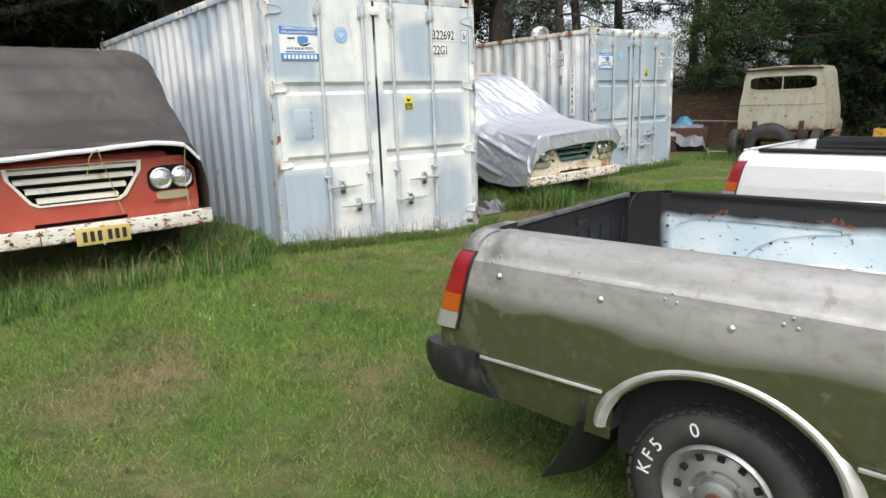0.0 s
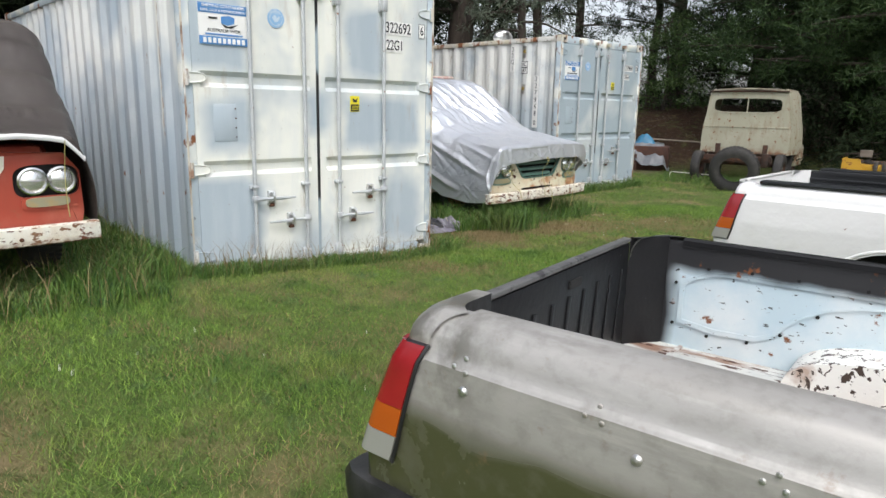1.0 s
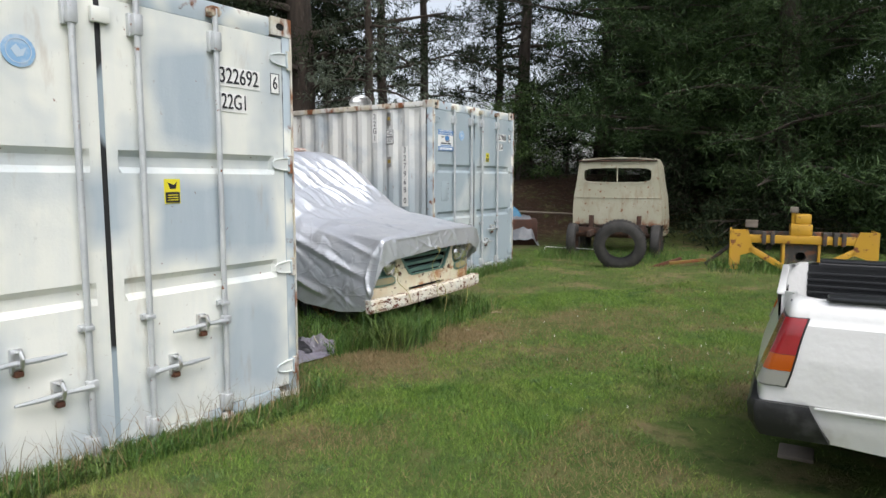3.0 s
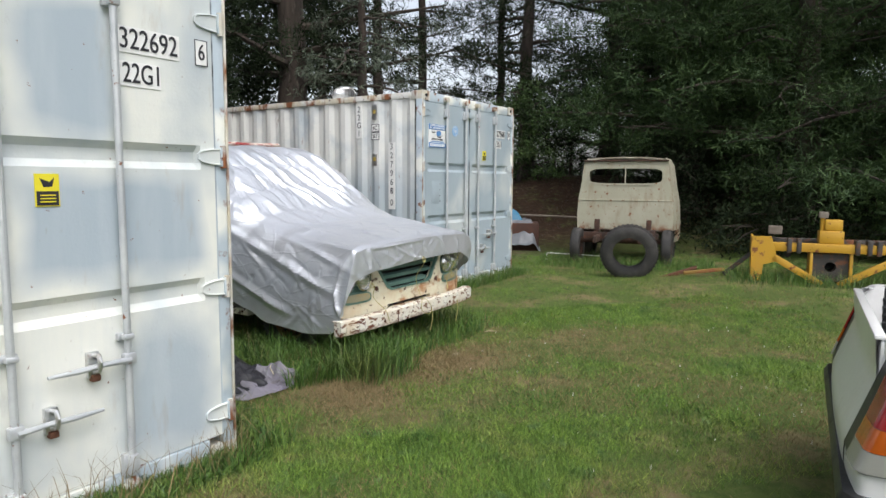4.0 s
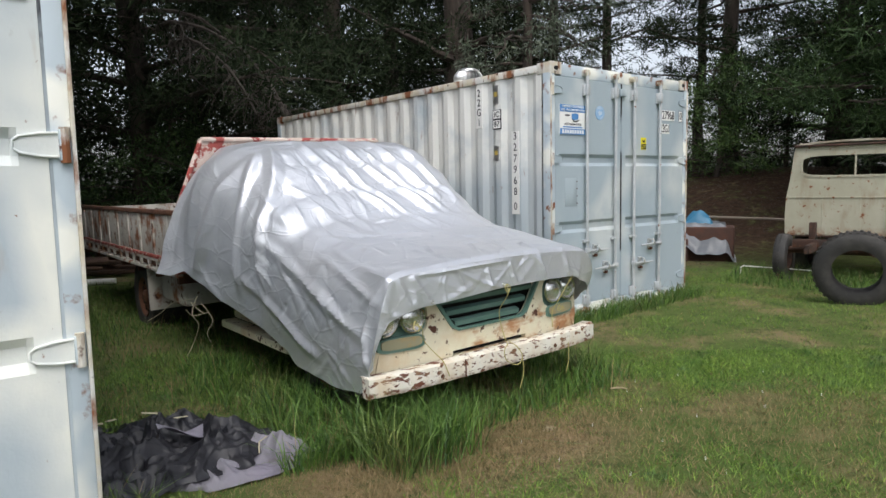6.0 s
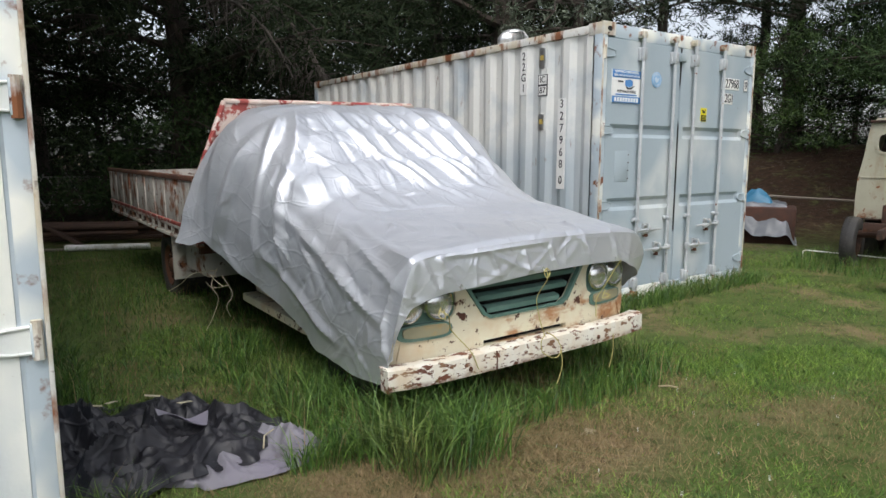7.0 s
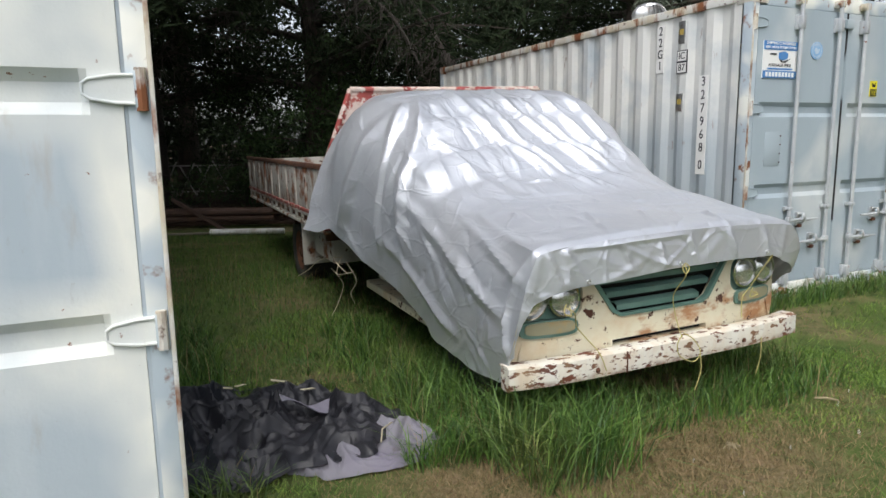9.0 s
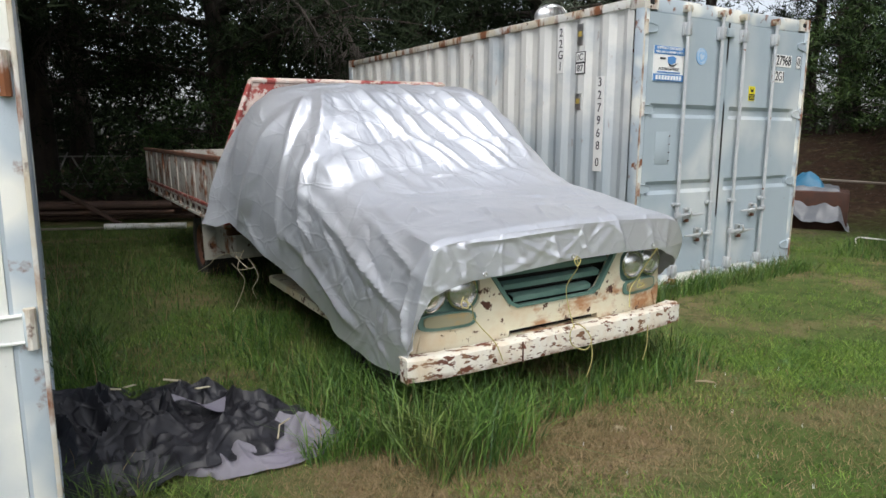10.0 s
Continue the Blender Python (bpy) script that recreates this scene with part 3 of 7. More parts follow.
# grey seal; its near-black upper end is the gap's shade put into the colour
M_SEAL = mat("grey_seal_and_gap_shade", (0.40, 0.46, 0.50), 0.7, layers=[((0.02, 0.02, 0.025), 2.0, 0.40, 0.5, {"axes": [("Z", 1.9, 2.1)], "wob": 0.3}), ((0.25, 0.29, 0.32), 3.0, 0.5, 0.6, {"stretch": (1, 1, 0.4)})])
M_EMBLEM = mat("faded_blue_print", (0.24, 0.42, 0.64), 0.5, layers=[((0.45, 0.55, 0.66), 14, 0.5, 0.7, {})])
M_EMBMARK = mat("faded_pale_print", (0.48, 0.58, 0.68), 0.5)
M_OCHRE = mat("ochre_label", (0.40, 0.30, 0.08), 0.6)
M_SIDE_B = mat("container_side_paint_pale", (0.38, 0.44, 0.48), 0.5, layers=[
    ((0.72, 0.72, 0.68), 1.2, 0.3, 0.5, {"axes": [("Z", 1.35, 1.75)], "wob": 0.5, "wob_scale": 1.0}),
    ((0.66, 0.68, 0.68), 5.0, 0.4, 0.75, {"stretch": (1, 1, 0.1), "amount": 0.5}),
    ((0.3, 0.33, 0.35), 6.0, 0.6, 0.85, {"stretch": (1, 1, 0.15), "amount": 0.35}),
    (RUST, 12.0, 0.64, 0.72, {"stretch": (1, 1, 0.25), "rough": 0.9, "amount": 0.8})], bump=[(50, 0.08), (2, 0.3)])
M_DOOR_B = mat("container_door_paint_dull", (0.35, 0.415, 0.455), 0.5, layers=[
    ((0.55, 0.58, 0.57), 1.0, 0.5, 0.62, {"off": (1.3, 0, 5.7), "detail": 1.5, "amount": 0.75}),
    ((0.3, 0.37, 0.42), 2.4, 0.5, 0.75, {"detail": 3.0, "amount": 0.6}),
    ((0.3, 0.3, 0.28), 30.0, 0.66, 0.8, {"stretch": (1, 1, 0.4), "amount": 0.5}),
    (RUST, 20.0, 0.70, 0.75, {"rough": 0.9})], bump=[(60, 0.08), (2.5, 0.25)])
PLACE_A, PLACE_B = pose(-1.455, 5.975, -0.03, 0, 0, 40.67), pose(2.643, 12.066, 0.04, 0, 0, 40.95)
cont_a = container(PLACE_A, "pale blue-grey steel shipping container with cream touch-up patches", 2.51, 2.67, 6.2, "322692", "", 0, (M_DOOR, M_SIDE, M_FRAME, M_FRAME))
cont_b = container(PLACE_B, "white and grey shipping container with rusty top rail", 2.51, 2.67, 6.2, "327968", "3279680", 1, (M_DOOR_B, M_SIDE_B, M_FRAME, M_RUSTRAIL))
vent = thing("roof_vent", PLACE_B @ Matrix.Translation((0.35, 1.62, 2.57)) @ Matrix.Scale(0.9, 4), "round silver turbine vent on the container roof", "roof vent")
part("vent_base", lathe(bmesh.new(), [(0.16, 0.0), (0.16, 0.05), (0.15, 0.05), (0.15, 0.12)], 24, Matrix.Rotation(radians(-90), 4, "Y")), M_BRIGHT, vent)
for q in range(22):
    a = 2 * math.pi * q / 22
    bm = bmesh.new()
    sheet(bm, 8, 2, lambda u, v: ((0.145 + 0.055 * math.sin(math.pi * u) - 0.03 * v) * math.cos(a + 0.3 * v), (0.145 + 0.055 * math.sin(math.pi * u) - 0.03 * v) * math.sin(a + 0.3 * v), 0.1 + 0.19 * u))
    part("vent_vane", thicken(bm, 0.003), M_BRIGHT, vent)
part("vent_cap", lathe(bmesh.new(), [(0.15, 0.28), (0.14, 0.30), (0.08, 0.325), (0.001, 0.33)], 24, Matrix.Rotation(radians(-90), 4, "Y")), M_BRIGHT, vent)
# ---- utility vehicles ----
M_UTE = mat("worn_olive_bare_metal_glint", (0.062, 0.066, 0.030), 0.25, 0.0, coat=0.35, layers=[
    ((0.15, 0.15, 0.12), 1.5, 0.52, 0.56, {"amount": 0.8, "rough": 0.5, "detail": 2.5}),
    ((0.12, 0.12, 0.085), 5.0, 0.55, 0.66, {"amount": 0.6, "rough": 0.45}),
    ((0.31, 0.295, 0.27), 1.0, -0.5, 0.1, {"axes": [("Z", 0.665, 0.735)], "wob": 0.17, "wob_scale": 2.2, "rough": 0.42, "metal": 0.35}),
    ((0.47, 0.455, 0.43), 2.6, 0.36, 0.62, {"axes": [("Z", 0.70, 0.78)], "stretch": (1, 0.35, 1.2), "rough": 0.36, "amount": 0.9}),
    ((0.19, 0.18, 0.16), 3.6, 0.50, 0.70, {"axes": [("Z", 0.72, 0.80)], "stretch": (1, 0.5, 1.4), "amount": 0.4}),
    ((0.16, 0.15, 0.13), 11.0, 0.50, 0.70, {"axes": [("Z", 0.70, 0.80)], "stretch": (1, 0.4, 1.2), "amount": 0.35}),
    ((0.55, 0.53, 0.50), 14.0, 0.56, 0.68, {"axes": [("Z", 0.70, 0.80)], "stretch": (1, 0.25, 1.8), "amount": 0.45}),
    # pale line along the crease: a highlight put into the colour
    ((0.58, 0.57, 0.54), 3.0, 0.42, 0.58, {"axes": [("Z", 0.8475, 0.851), ("Z", 0.860, 0.857), ("Y", 0.15, 0.5)], "rough": 0.3, "amount": 0.75}),
    ((0.11, 0.105, 0.085), 3.0, 0.46, 0.56, {"axes": [("Y", 0.35, 0.15), ("Z", 0.66, 0.70)], "wob": 0.1, "amount": 0.8}),
    ((0.13, 0.125, 0.095), 22.0, 0.5, 0.7, {"amount": 0.25}),
    ((0.20, 0.13, 0.07), 15.0, 0.64, 0.72, {"amount": 0.4})], bump=[(1.7, 0.10), (12, 0.06), (120, 0.05)])
M_UTE_LIP = mat("sanded_bare_metal", (0.6, 0.58, 0.55), 0.38, 0.5, layers=[((0.35, 0.33, 0.3), 6, 0.45, 0.7, {}), (RUST, 12, 0.68, 0.75, {"metal": 0.0, "rough": 0.9})], bump=[(40, 0.06)])
M_BLACKPAINT = mat("black_bed_paint", (0.007, 0.007, 0.008), 0.45, spec=0.35, layers=[((0.022, 0.022, 0.022), 5, 0.5, 0.8, {"amount": 0.5, "rough": 0.6}), ((0.3, 0.3, 0.3), 40, 0.70, 0.74, {})], bump=[(30, 0.15)])
M_BEDBLUE = mat("pale_blue_bed_paint", (0.50, 0.62, 0.68), 0.45, layers=[
    ((0.66, 0.72, 0.74), 2.2, 0.45, 0.62, {}), ((0.03, 0.03, 0.03), 34, 0.645, 0.67, {"stretch": (1, 0.7, 1.6)}),
    ((0.022, 0.022, 0.024), 2.0, -0.5, 0.0, {"axes": [("Y", 0.17, 0.11)], "wob": 0.05, "wob_scale": 6}),
    ((0.022, 0.022, 0.024), 2.0, -0.5, 0.0, {"axes": [("Z", 0.80, 0.845)], "wob": 0.04, "wob_scale": 7}),
    (RUST, 11, 0.64, 0.68, {"rough": 0.9})], bump=[(60, 0.06)])
M_BEDFLOOR = mat("chipped_white_bed_floor", (0.60, 0.60, 0.57), 0.5, layers=[
    ((0.45, 0.47, 0.46), 3, 0.5, 0.7, {}), (RUST, 5.0, 0.53, 0.62, {"stretch": (1.6, 0.35, 1), "rough": 0.9, "amount": 0.85}), (DARK_RUST, 20, 0.565, 0.62, {"stretch": (1.4, 0.5, 1), "rough": 0.9})], bump=[(50, 0.12)])
M_PEEL = mat("peeling_white_paint", (0.8, 0.79, 0.74), 0.5, layers=[((0.30, 0.15, 0.08), 4, 0.58, 0.68, {"rough": 0.9, "amount": 0.7}), ((0.05, 0.03, 0.02), 13, 0.60, 0.615, {"detail": 3, "distort": 1.2}), ((0.05, 0.03, 0.02), 30, 0.60, 0.63, {})], bump=[(20, 0.3)])
M_WHITECAR = mat("white_car_paint", (0.74, 0.74, 0.73), 0.32, coat=0.4, layers=[((0.66, 0.66, 0.62), 2.0, 0.5, 0.75, {"amount": 0.6, "rough": 0.45}), ((0.4, 0.36, 0.28), 4, 0.58, 0.72, {"rough": 0.8, "amount": 0.35, "axes": [("Z", 0.62, 0.48)]}), ((0.22, 0.10, 0.05), 13, 0.70, 0.73, {"rough": 0.8, "amount": 0.8})], bump=[(1.6, 0.9), (4, 0.2)])
M_RED = mat("red_lens", (0.30, 0.012, 0.016), 0.14, coat=0.5, layers=[((0.20, 0.007, 0.009), 3, 0.4, 0.7, {})], bump=[(70, 0.12, (1, 1, 5))])
M_AMBER = mat("amber_lens", (0.42, 0.085, 0.008), 0.14, coat=0.5, bump=[(70, 0.12, (1, 1, 5))])
M_CLEAR = mat("clear_lens", (0.30, 0.30, 0.27), 0.15, coat=0.5, bump=[(70, 0.15, (1, 1, 5))])
M_PLASTIC = mat("black_plastic", (0.016, 0.016, 0.017), 0.4, layers=[((0.06, 0.06, 0.06), 7, 0.55, 0.75, {"rough": 0.65})], bump=[(60, 0.08)])
M_TYRE = mat("tyre_rubber", (0.026, 0.025, 0.024), 0.72, layers=[((0.055, 0.05, 0.045), 6, 0.45, 0.75, {})], bump=[(70, 0.1)])
M_RIM = mat("dusty_chrome_rim", (0.36, 0.36, 0.35), 0.35, 0.7, layers=[((0.3, 0.28, 0.24), 12, 0.5, 0.7, {"rough": 0.6, "metal": 0.2}), (RUST, 20, 0.68, 0.74, {"rough": 0.9, "metal": 0.0})])
M_GLASS = mat("dark_window_glass", (0.02, 0.025, 0.025), 0.05, coat=0.6)
M_LETTER = mat("raised_white_letter", (0.75, 0.75, 0.72), 0.6)
M_WORNRIM = mat("worn_grey_rim", (0.10, 0.10, 0.098), 0.55, layers=[((0.25, 0.25, 0.24), 6, 0.5, 0.65, {}), ((0.02, 0.02, 0.02), 12, 0.5, 0.62, {})], bump=[(40, 0.1)])
M_LINER = mat("black_bed_liner", (0.018, 0.019, 0.021), 0.38, bump=[(50, 0.08)])

WHEEL_Y, WHEEL_Z, ARCH_Z = 1.04, 0.175, 0.315


def tail_y(z):
    """How far back the leaning tail stands at a height."""
    return -0.095 + 0.105 * max(0.0, z - 0.55) / 0.31


def side_x(z):
    """Half-width of the body side at a height."""
    rows = ((0.24, 0.845), (0.30, 0.862), (0.38, 0.885), (0.455, 0.897), (0.47, 0.908), (0.56, 0.912), (0.68, 0.912), (0.78, 0.903), (0.8455, 0.897), (0.8590, 0.879), (0.90, 0.866), (0.935, 0.845), (0.952, 0.815), (0.955, 0.79))
    for (a, p), (b, q) in zip(rows, rows[1:]):
        if z <= b:
            return p + (q - p) * max(0.0, (z - a) / (b - a))
    return rows[-1][1]


def wheel(parent, x, y, z, r, rim_r, width, mats, letters=""):
    """A wheel whose outer face looks along +x (or -x where width is negative)."""
    s = 1 if width > 0 else -1
    wd = abs(width)
    at = Matrix.Translation((x, y, z)) @ Matrix.Diagonal((s, s, 1, 1))
    w = part("wheel", lathe(bmesh.new(), [(rim_r * 0.98, -0.02), (rim_r * 0.9, -0.05), (rim_r * 0.9, -wd + 0.02), (rim_r, -wd + 0.01)], 32, at), mats[1], parent)
    prof = [(rim_r, -wd), (rim_r + 0.02, -wd - 0.005), (r - 0.05, -wd - 0.012), (r - 0.012, -wd + 0.01), (r, -wd + 0.04), (r, -0.04), (r - 0.012, -0.008), (r - 0.03, 0.006), (r - 0.06, 0.012), (rim_r + 0.03, 0.01), (rim_r + 0.012, 0.003), (rim_r, -0.012)]
    bm = lathe(bmesh.new(), prof, 72, at)
    tr = part("tyre", bm, mats[0], w)
    bm = bmesh.new()
    for k in range(44):
        a = 2 * math.pi * k / 44
        for x0, x1, ra in ((-0.05, 0.0, r - 0.006), (-wd * 0.5, -0.06, r)):
            mm = at @ Matrix.Rotation(a + (0.04 if x0 < -0.05 else 0), 4, "X")
            box(bm, (x0, -0.011, ra - 0.004), (x1, 0.011, ra + 0.006), 0, mm)
    part("tread", bm, mats[0], w)
    # dished rim with slots
    bm = lathe(bmesh.new(), [(rim_r, -0.01), (rim_r - 0.012, 0.0), (rim_r - 0.03, -0.02), (rim_r - 0.045, -0.045), (rim_r * 0.60, -0.03), (rim_r * 0.5, -0.028), (rim_r * 0.42, -0.045), (rim_r * 0.36, -0.04), (rim_r * 0.33, -0.01), (rim_r * 0.2, 0.0), (0.001, 0.0)], 48, at)
    rm = part("rim", bm, mats[1], w)
    for k in range(12):
        mm = at @ Matrix.Rotation(2 * math.pi * k / 12, 4, "X")
        part("rim_slot", boxed((-0.042, -0.012, rim_r * 0.66), (-0.03, 0.012, rim_r * 0.80), 0.004, mm), M_DARK, rm)
    for k in range(5):
        mm = at @ Matrix.Rotation(2 * math.pi * (k + 0.3) / 5, 4, "X")
        part("wheel_nut", boxed((-0.045, -0.009, rim_r * 0.42), (-0.015, 0.009, rim_r * 0.42 + 0.018), 0.004, mm), mats[1], rm)
    part("hub_cap", tubed([at @ Vector((-0.005, 0, 0)), at @ Vector((0.008, 0, 0))], rim_r * 0.16, 16), M_RUST, rm)
    rr = (r + rim_r) / 2 - 0.005
    for k, ch in enumerate(letters):
        a = radians(170 - 12.5 * k)
        c1, s1 = math.cos(a), math.sin(a)
        if ch == ".":
            part("worn_letter", boxed((0.010, -0.014, -0.02), (0.0125, 0.014, 0.02), 0, at @ Matrix(((1, 0, 0, 0), (0, s1, c1, rr * c1), (0, -c1, s1, rr * s1), (0, 0, 0, 1)))), M_TYRE, tr)
            continue
        lettering(ch, 0.064, M_LETTER, tr, at @ Matrix(((0, 0, 1, 0.0125), (s1, c1, 0, rr * c1), (-c1, s1, 0, rr * s1), (0, 0, 0, 1))), 1.0, 0.001)
    return w


def ute(m, label, paint, lip, inner, floor, liner):
    u = thing("utility_car", m, label, "ute", "parked utes")
    ln = 2.05

    def bottom(y):
        d = abs(y - WHEEL_Y)
        base = 0.30 - 0.03 * smooth01(y, 0, 0.6)
        return max(base, ARCH_Z + 0.285 * math.sqrt(max(0.0, 1 - (d / 0.36) ** 2)) - 0.005) if d < 0.36 else base

    for s in (1, -1):
        bm = bmesh.new()
        ys = [ln * i / 64 for i in range(65)]

        def skin(a, b):
            y = ys[round(a * 64)]
            zb = bottom(y)
            z = zb + (0.62 - zb) * b / 0.4 if b < 0.4 else 0.62 + 0.335 * (b - 0.4) / 0.6
            fade = 1 - smooth01(y, 0.0, 0.45)
            start = tail_y(z) + 0.118 - 0.03 * smooth01(z, 0.55, 0.86) if z < 0.868 else 0.097 + 0.068 * (1 - math.sqrt(max(0.0, 1 - ((z - 0.868) / 0.0871) ** 2)))
            return (s * (side_x(z) - 0.006 * fade - (0.003 if y == 0 else 0)), y + fade * start - (0.014 if y == 0 else 0), z)
        sheet(bm, 64, 45, skin)
        body = part("bed_side", bm, paint, u, "", 22)
        # rolled top rail
        rail = ((0.800, 0.950), (0.787, 0.9555), (0.752, 0.9555), (0.744, 0.948), (0.744, 0.925))
        bm = bmesh.new()
        sheet(bm, 20, 4, lambda a, b: (s * rail[round(b * 4)][0], 0.165 + (ln - 0.165) * a, rail[round(b * 4)][1]))
        part("top_rail", bm, liner if liner else (paint if s > 0 else M_BLACKPAINT), body)
        # flared arch
        bm = bmesh.new()

        def flare(a, b):
            ang = math.pi * (0.03 + 0.94 * a)
            rr = 1 + 0.155 * b
            return (s * (0.885 + 0.035 * math.sin(math.pi * (0.15 + 0.85 * b))), WHEEL_Y - 0.36 * rr * math.cos(ang), ARCH_Z + 0.285 * rr * math.sin(ang) - 0.004)
        sheet(bm, 40, 6, flare)
        part("wheel_arch_lip", thicken(bm, 0.006), lip, body, "sanded bare metal arch lip")
        # trim line and rivets
        part("trim_strip", boxed((s * 0.906, 0.14, 0.460), (s * 0.918, 0.67, 0.473), 0.004), lip, body)
        part("trim_strip", boxed((s * 0.906, 1.42, 0.455), (s * 0.918, ln, 0.468), 0.004), lip, body)
        if not liner:
            for yy, zz in ((0.227, 0.801), (0.649, 0.785), (1.073, 0.773), (1.49, 0.765)):
                part("bolt_head", lathe(bmesh.new(), [(0.012, 0.0), (0.012, 0.004), (0.008, 0.009), (0.001, 0.011)], 12, Matrix.Translation((s * (side_x(zz) - 0.002), yy, zz)) @ Matrix.Diagonal((s, 1, 1, 1))), M_BRIGHT, body)
            for yy, zz in ((0.211, 0.851), (0.552, 0.839), (0.889, 0.826), (1.229, 0.814)):
                for dy, dz in ((-0.02, 0), (0.018, -0.006), (0.004, 0.02)):
                    part("rivet", lathe(bmesh.new(), [(0.0065, 0.0), (0.005, 0.005), (0.001, 0.006)], 8, Matrix.Translation((s * (side_x(zz + dz) - 0.001), yy + dy, zz + dz)) @ Matrix.Diagonal((s, 1, 1, 1))), M_BRIGHT, body)
        # tail lamp cluster: a rear strip, a tight corner and a strip along the side
        def wrap(b, z, out=0.0):
            back, sx = tail_y(z) - out, side_x(z) - 0.006 + out
            if b < 0.4:
                return (s * (0.60 + (sx - 0.03 - 0.60) * b / 0.4), back - 0.02 * (1 - (b / 0.4) ** 2), z)
            if b < 0.6:
                ang = (b - 0.4) / 0.2 * math.pi / 2
                return (s * (sx - 0.03 + 0.03 * math.sin(ang)), back + 0.03 * (1 - math.cos(ang)), z)
            return (s * sx, back + 0.03 + (0.083 - 0.03 * smooth01(z, 0.55, 0.86) + out) * (b - 0.6) / 0.4, z)

        def lamp(z0, z1, name, mm, lab):
            b2 = bmesh.new()
            sheet(b2, 4, 20, lambda a, b: wrap((0.24 + 0.74 * b) if liner else (0.02 + 0.96 * b), z0 + (z1 - z0) * a, 0.004))
            bmesh.ops.recalc_face_normals(b2, faces=b2.faces)
            bmesh.ops.solidify(b2, geom=b2.faces[:], thickness=-0.01)
            return part(name, b2, mm, lamp_body, lab)
        b3 = bmesh.new()
        sheet(b3, 10, 20, lambda a, b: wrap(b, 0.548 + 0.328 * a))
        if s < 0 and not liner:
            part("blanking_panel", b3, paint, u, "bare panel in place of the lamp")
        lamp_body = None if s < 0 and not liner else part("tail_lamp", b3, M_PLASTIC, u, "red, amber and clear tail lamp")
        if lamp_body is not None:
            part("lamp_seal", tubed([wrap(1.0, 0.55 + 0.325 * q / 8, 0.006) for q in range(9)], 0.006, 6), M_PLASTIC, lamp_body)
            lamp(0.705, 0.868, "red_lens", M_RED, "red lens")
            lamp(0.628, 0.703, "amber_lens", M_AMBER, "amber lens")
            lamp(0.556, 0.626, "clear_lens", M_CLEAR, "clear reversing lens")
        # corner above and below the lamp
        bm = bmesh.new()

        def inner_edge(b):
            pts = ((0.0, 0.60, 0.045), (0.4, 0.72, 0.05), (0.6, 0.785, 0.085), (1.0, 0.80, 0.165))
            for p, q in zip(pts, pts[1:]):
                if b <= q[0]:
                    k = (b - p[0]) / (q[0] - p[0])
                    return p[1] + (q[1] - p[1]) * k, p[2] + (q[2] - p[2]) * k
            return 0.80, 0.165

        def box_y(b):
            return -0.012 + (0.106 + 0.013 * b if s > 0 and not liner else 0.115 * b)

        def crown(a, b):
            x, y, _ = wrap(b, 0.872)
            ix, iy = inner_edge(b)
            k = 1 - math.cos(a * math.pi / 2)
            return (s * (abs(x) + (ix - abs(x)) * k), y + (iy - y) * k, 0.872 + 0.083 * math.sin(a * math.pi / 2))
        sheet(bm, 8, 20, crown)
        part("corner_panel", bm, paint, body)
        bm = bmesh.new()
        sheet(bm, 2, 20, lambda a, b: (s * (inner_edge(b)[0] * (1 - a) + (0.60 + 0.152 * b) * a), inner_edge(b)[1] * (1 - a) + (box_y(b)) * a, 0.955))
        part("corner_top", bm, paint if s > 0 or liner else M_BLACKPAINT, body)
        bm = bmesh.new()
        sheet(bm, 6, 4, lambda a, b: (s * (0.60 + 0.152 * b), box_y(b), 0.478 + 0.477 * a))
        part("corner_box", bm, M_BLACKPAINT if not liner else paint, body, "black corner box" if not liner else "")
        bm = bmesh.new()
        sheet(bm, 3, 20, lambda a, b: wrap(b, 0.47 + 0.078 * a, -0.003))
        part("corner_panel", bm, paint, body)
        # inner bed wall with a pressed panel and wheel box
        bm = boxed((s * 0.755, 0.02, 0.47), (s * 0.775, ln, 0.94))
        wall = part("inner_wall", bm, inner, u)
        if not liner:
            loop = [(0.17, 0.585), (0.17, 0.75), (0.195, 0.785), (0.28, 0.825), (0.36, 0.835), (1.05, 0.835), (1.05, 0.81), (0.88, 0.79), (0.74, 0.755), (0.63, 0.69), (0.55, 0.60), (0.49, 0.572), (0.32, 0.565)]
            inset = [(0.45 + (a - 0.45) * 0.93, 0.72 + (b - 0.72) * 0.86) for a, b in loop]
            bm = plate([loop, inset], 0.006)
            bm.transform(Matrix(((0, s * -1.0, 0, s * 0.752), (1, 0, 0, 0), (0, 0, 1, 0), (0, 0, 0, 1))))
            part("pressed_rim", bm, inner, wall)
            for yy, zz in ((0.15, 0.76), (0.15, 0.58), (0.28, 0.84), (0.45, 0.85), (0.62, 0.85), (0.85, 0.85), (0.30, 0.55), (0.46, 0.56), (0.58, 0.62), (0.70, 0.72)):
                part("bolt_hole", tubed([(s * 0.748, yy, zz), (s * 0.756, yy, zz)], 0.007, 8), M_DARK, wall)
        bm = bmesh.new()
        sheet(bm, 24, 6, lambda a, b: (s * (0.52 + 0.235 * b) if True else 0, WHEEL_Y - 0.40 * math.cos(math.pi * a), 0.475 + 0.17 * math.sin(math.pi * a) ** 0.7))
        part("wheel_box", bm, M_PEEL if not liner else inner, wall)
        bm = bmesh.new()
        sheet(bm, 24, 3, lambda a, b: (s * 0.52, WHEEL_Y - 0.40 * math.cos(math.pi * a), 0.475 + 0.17 * (math.sin(math.pi * a) ** 0.7) * b))
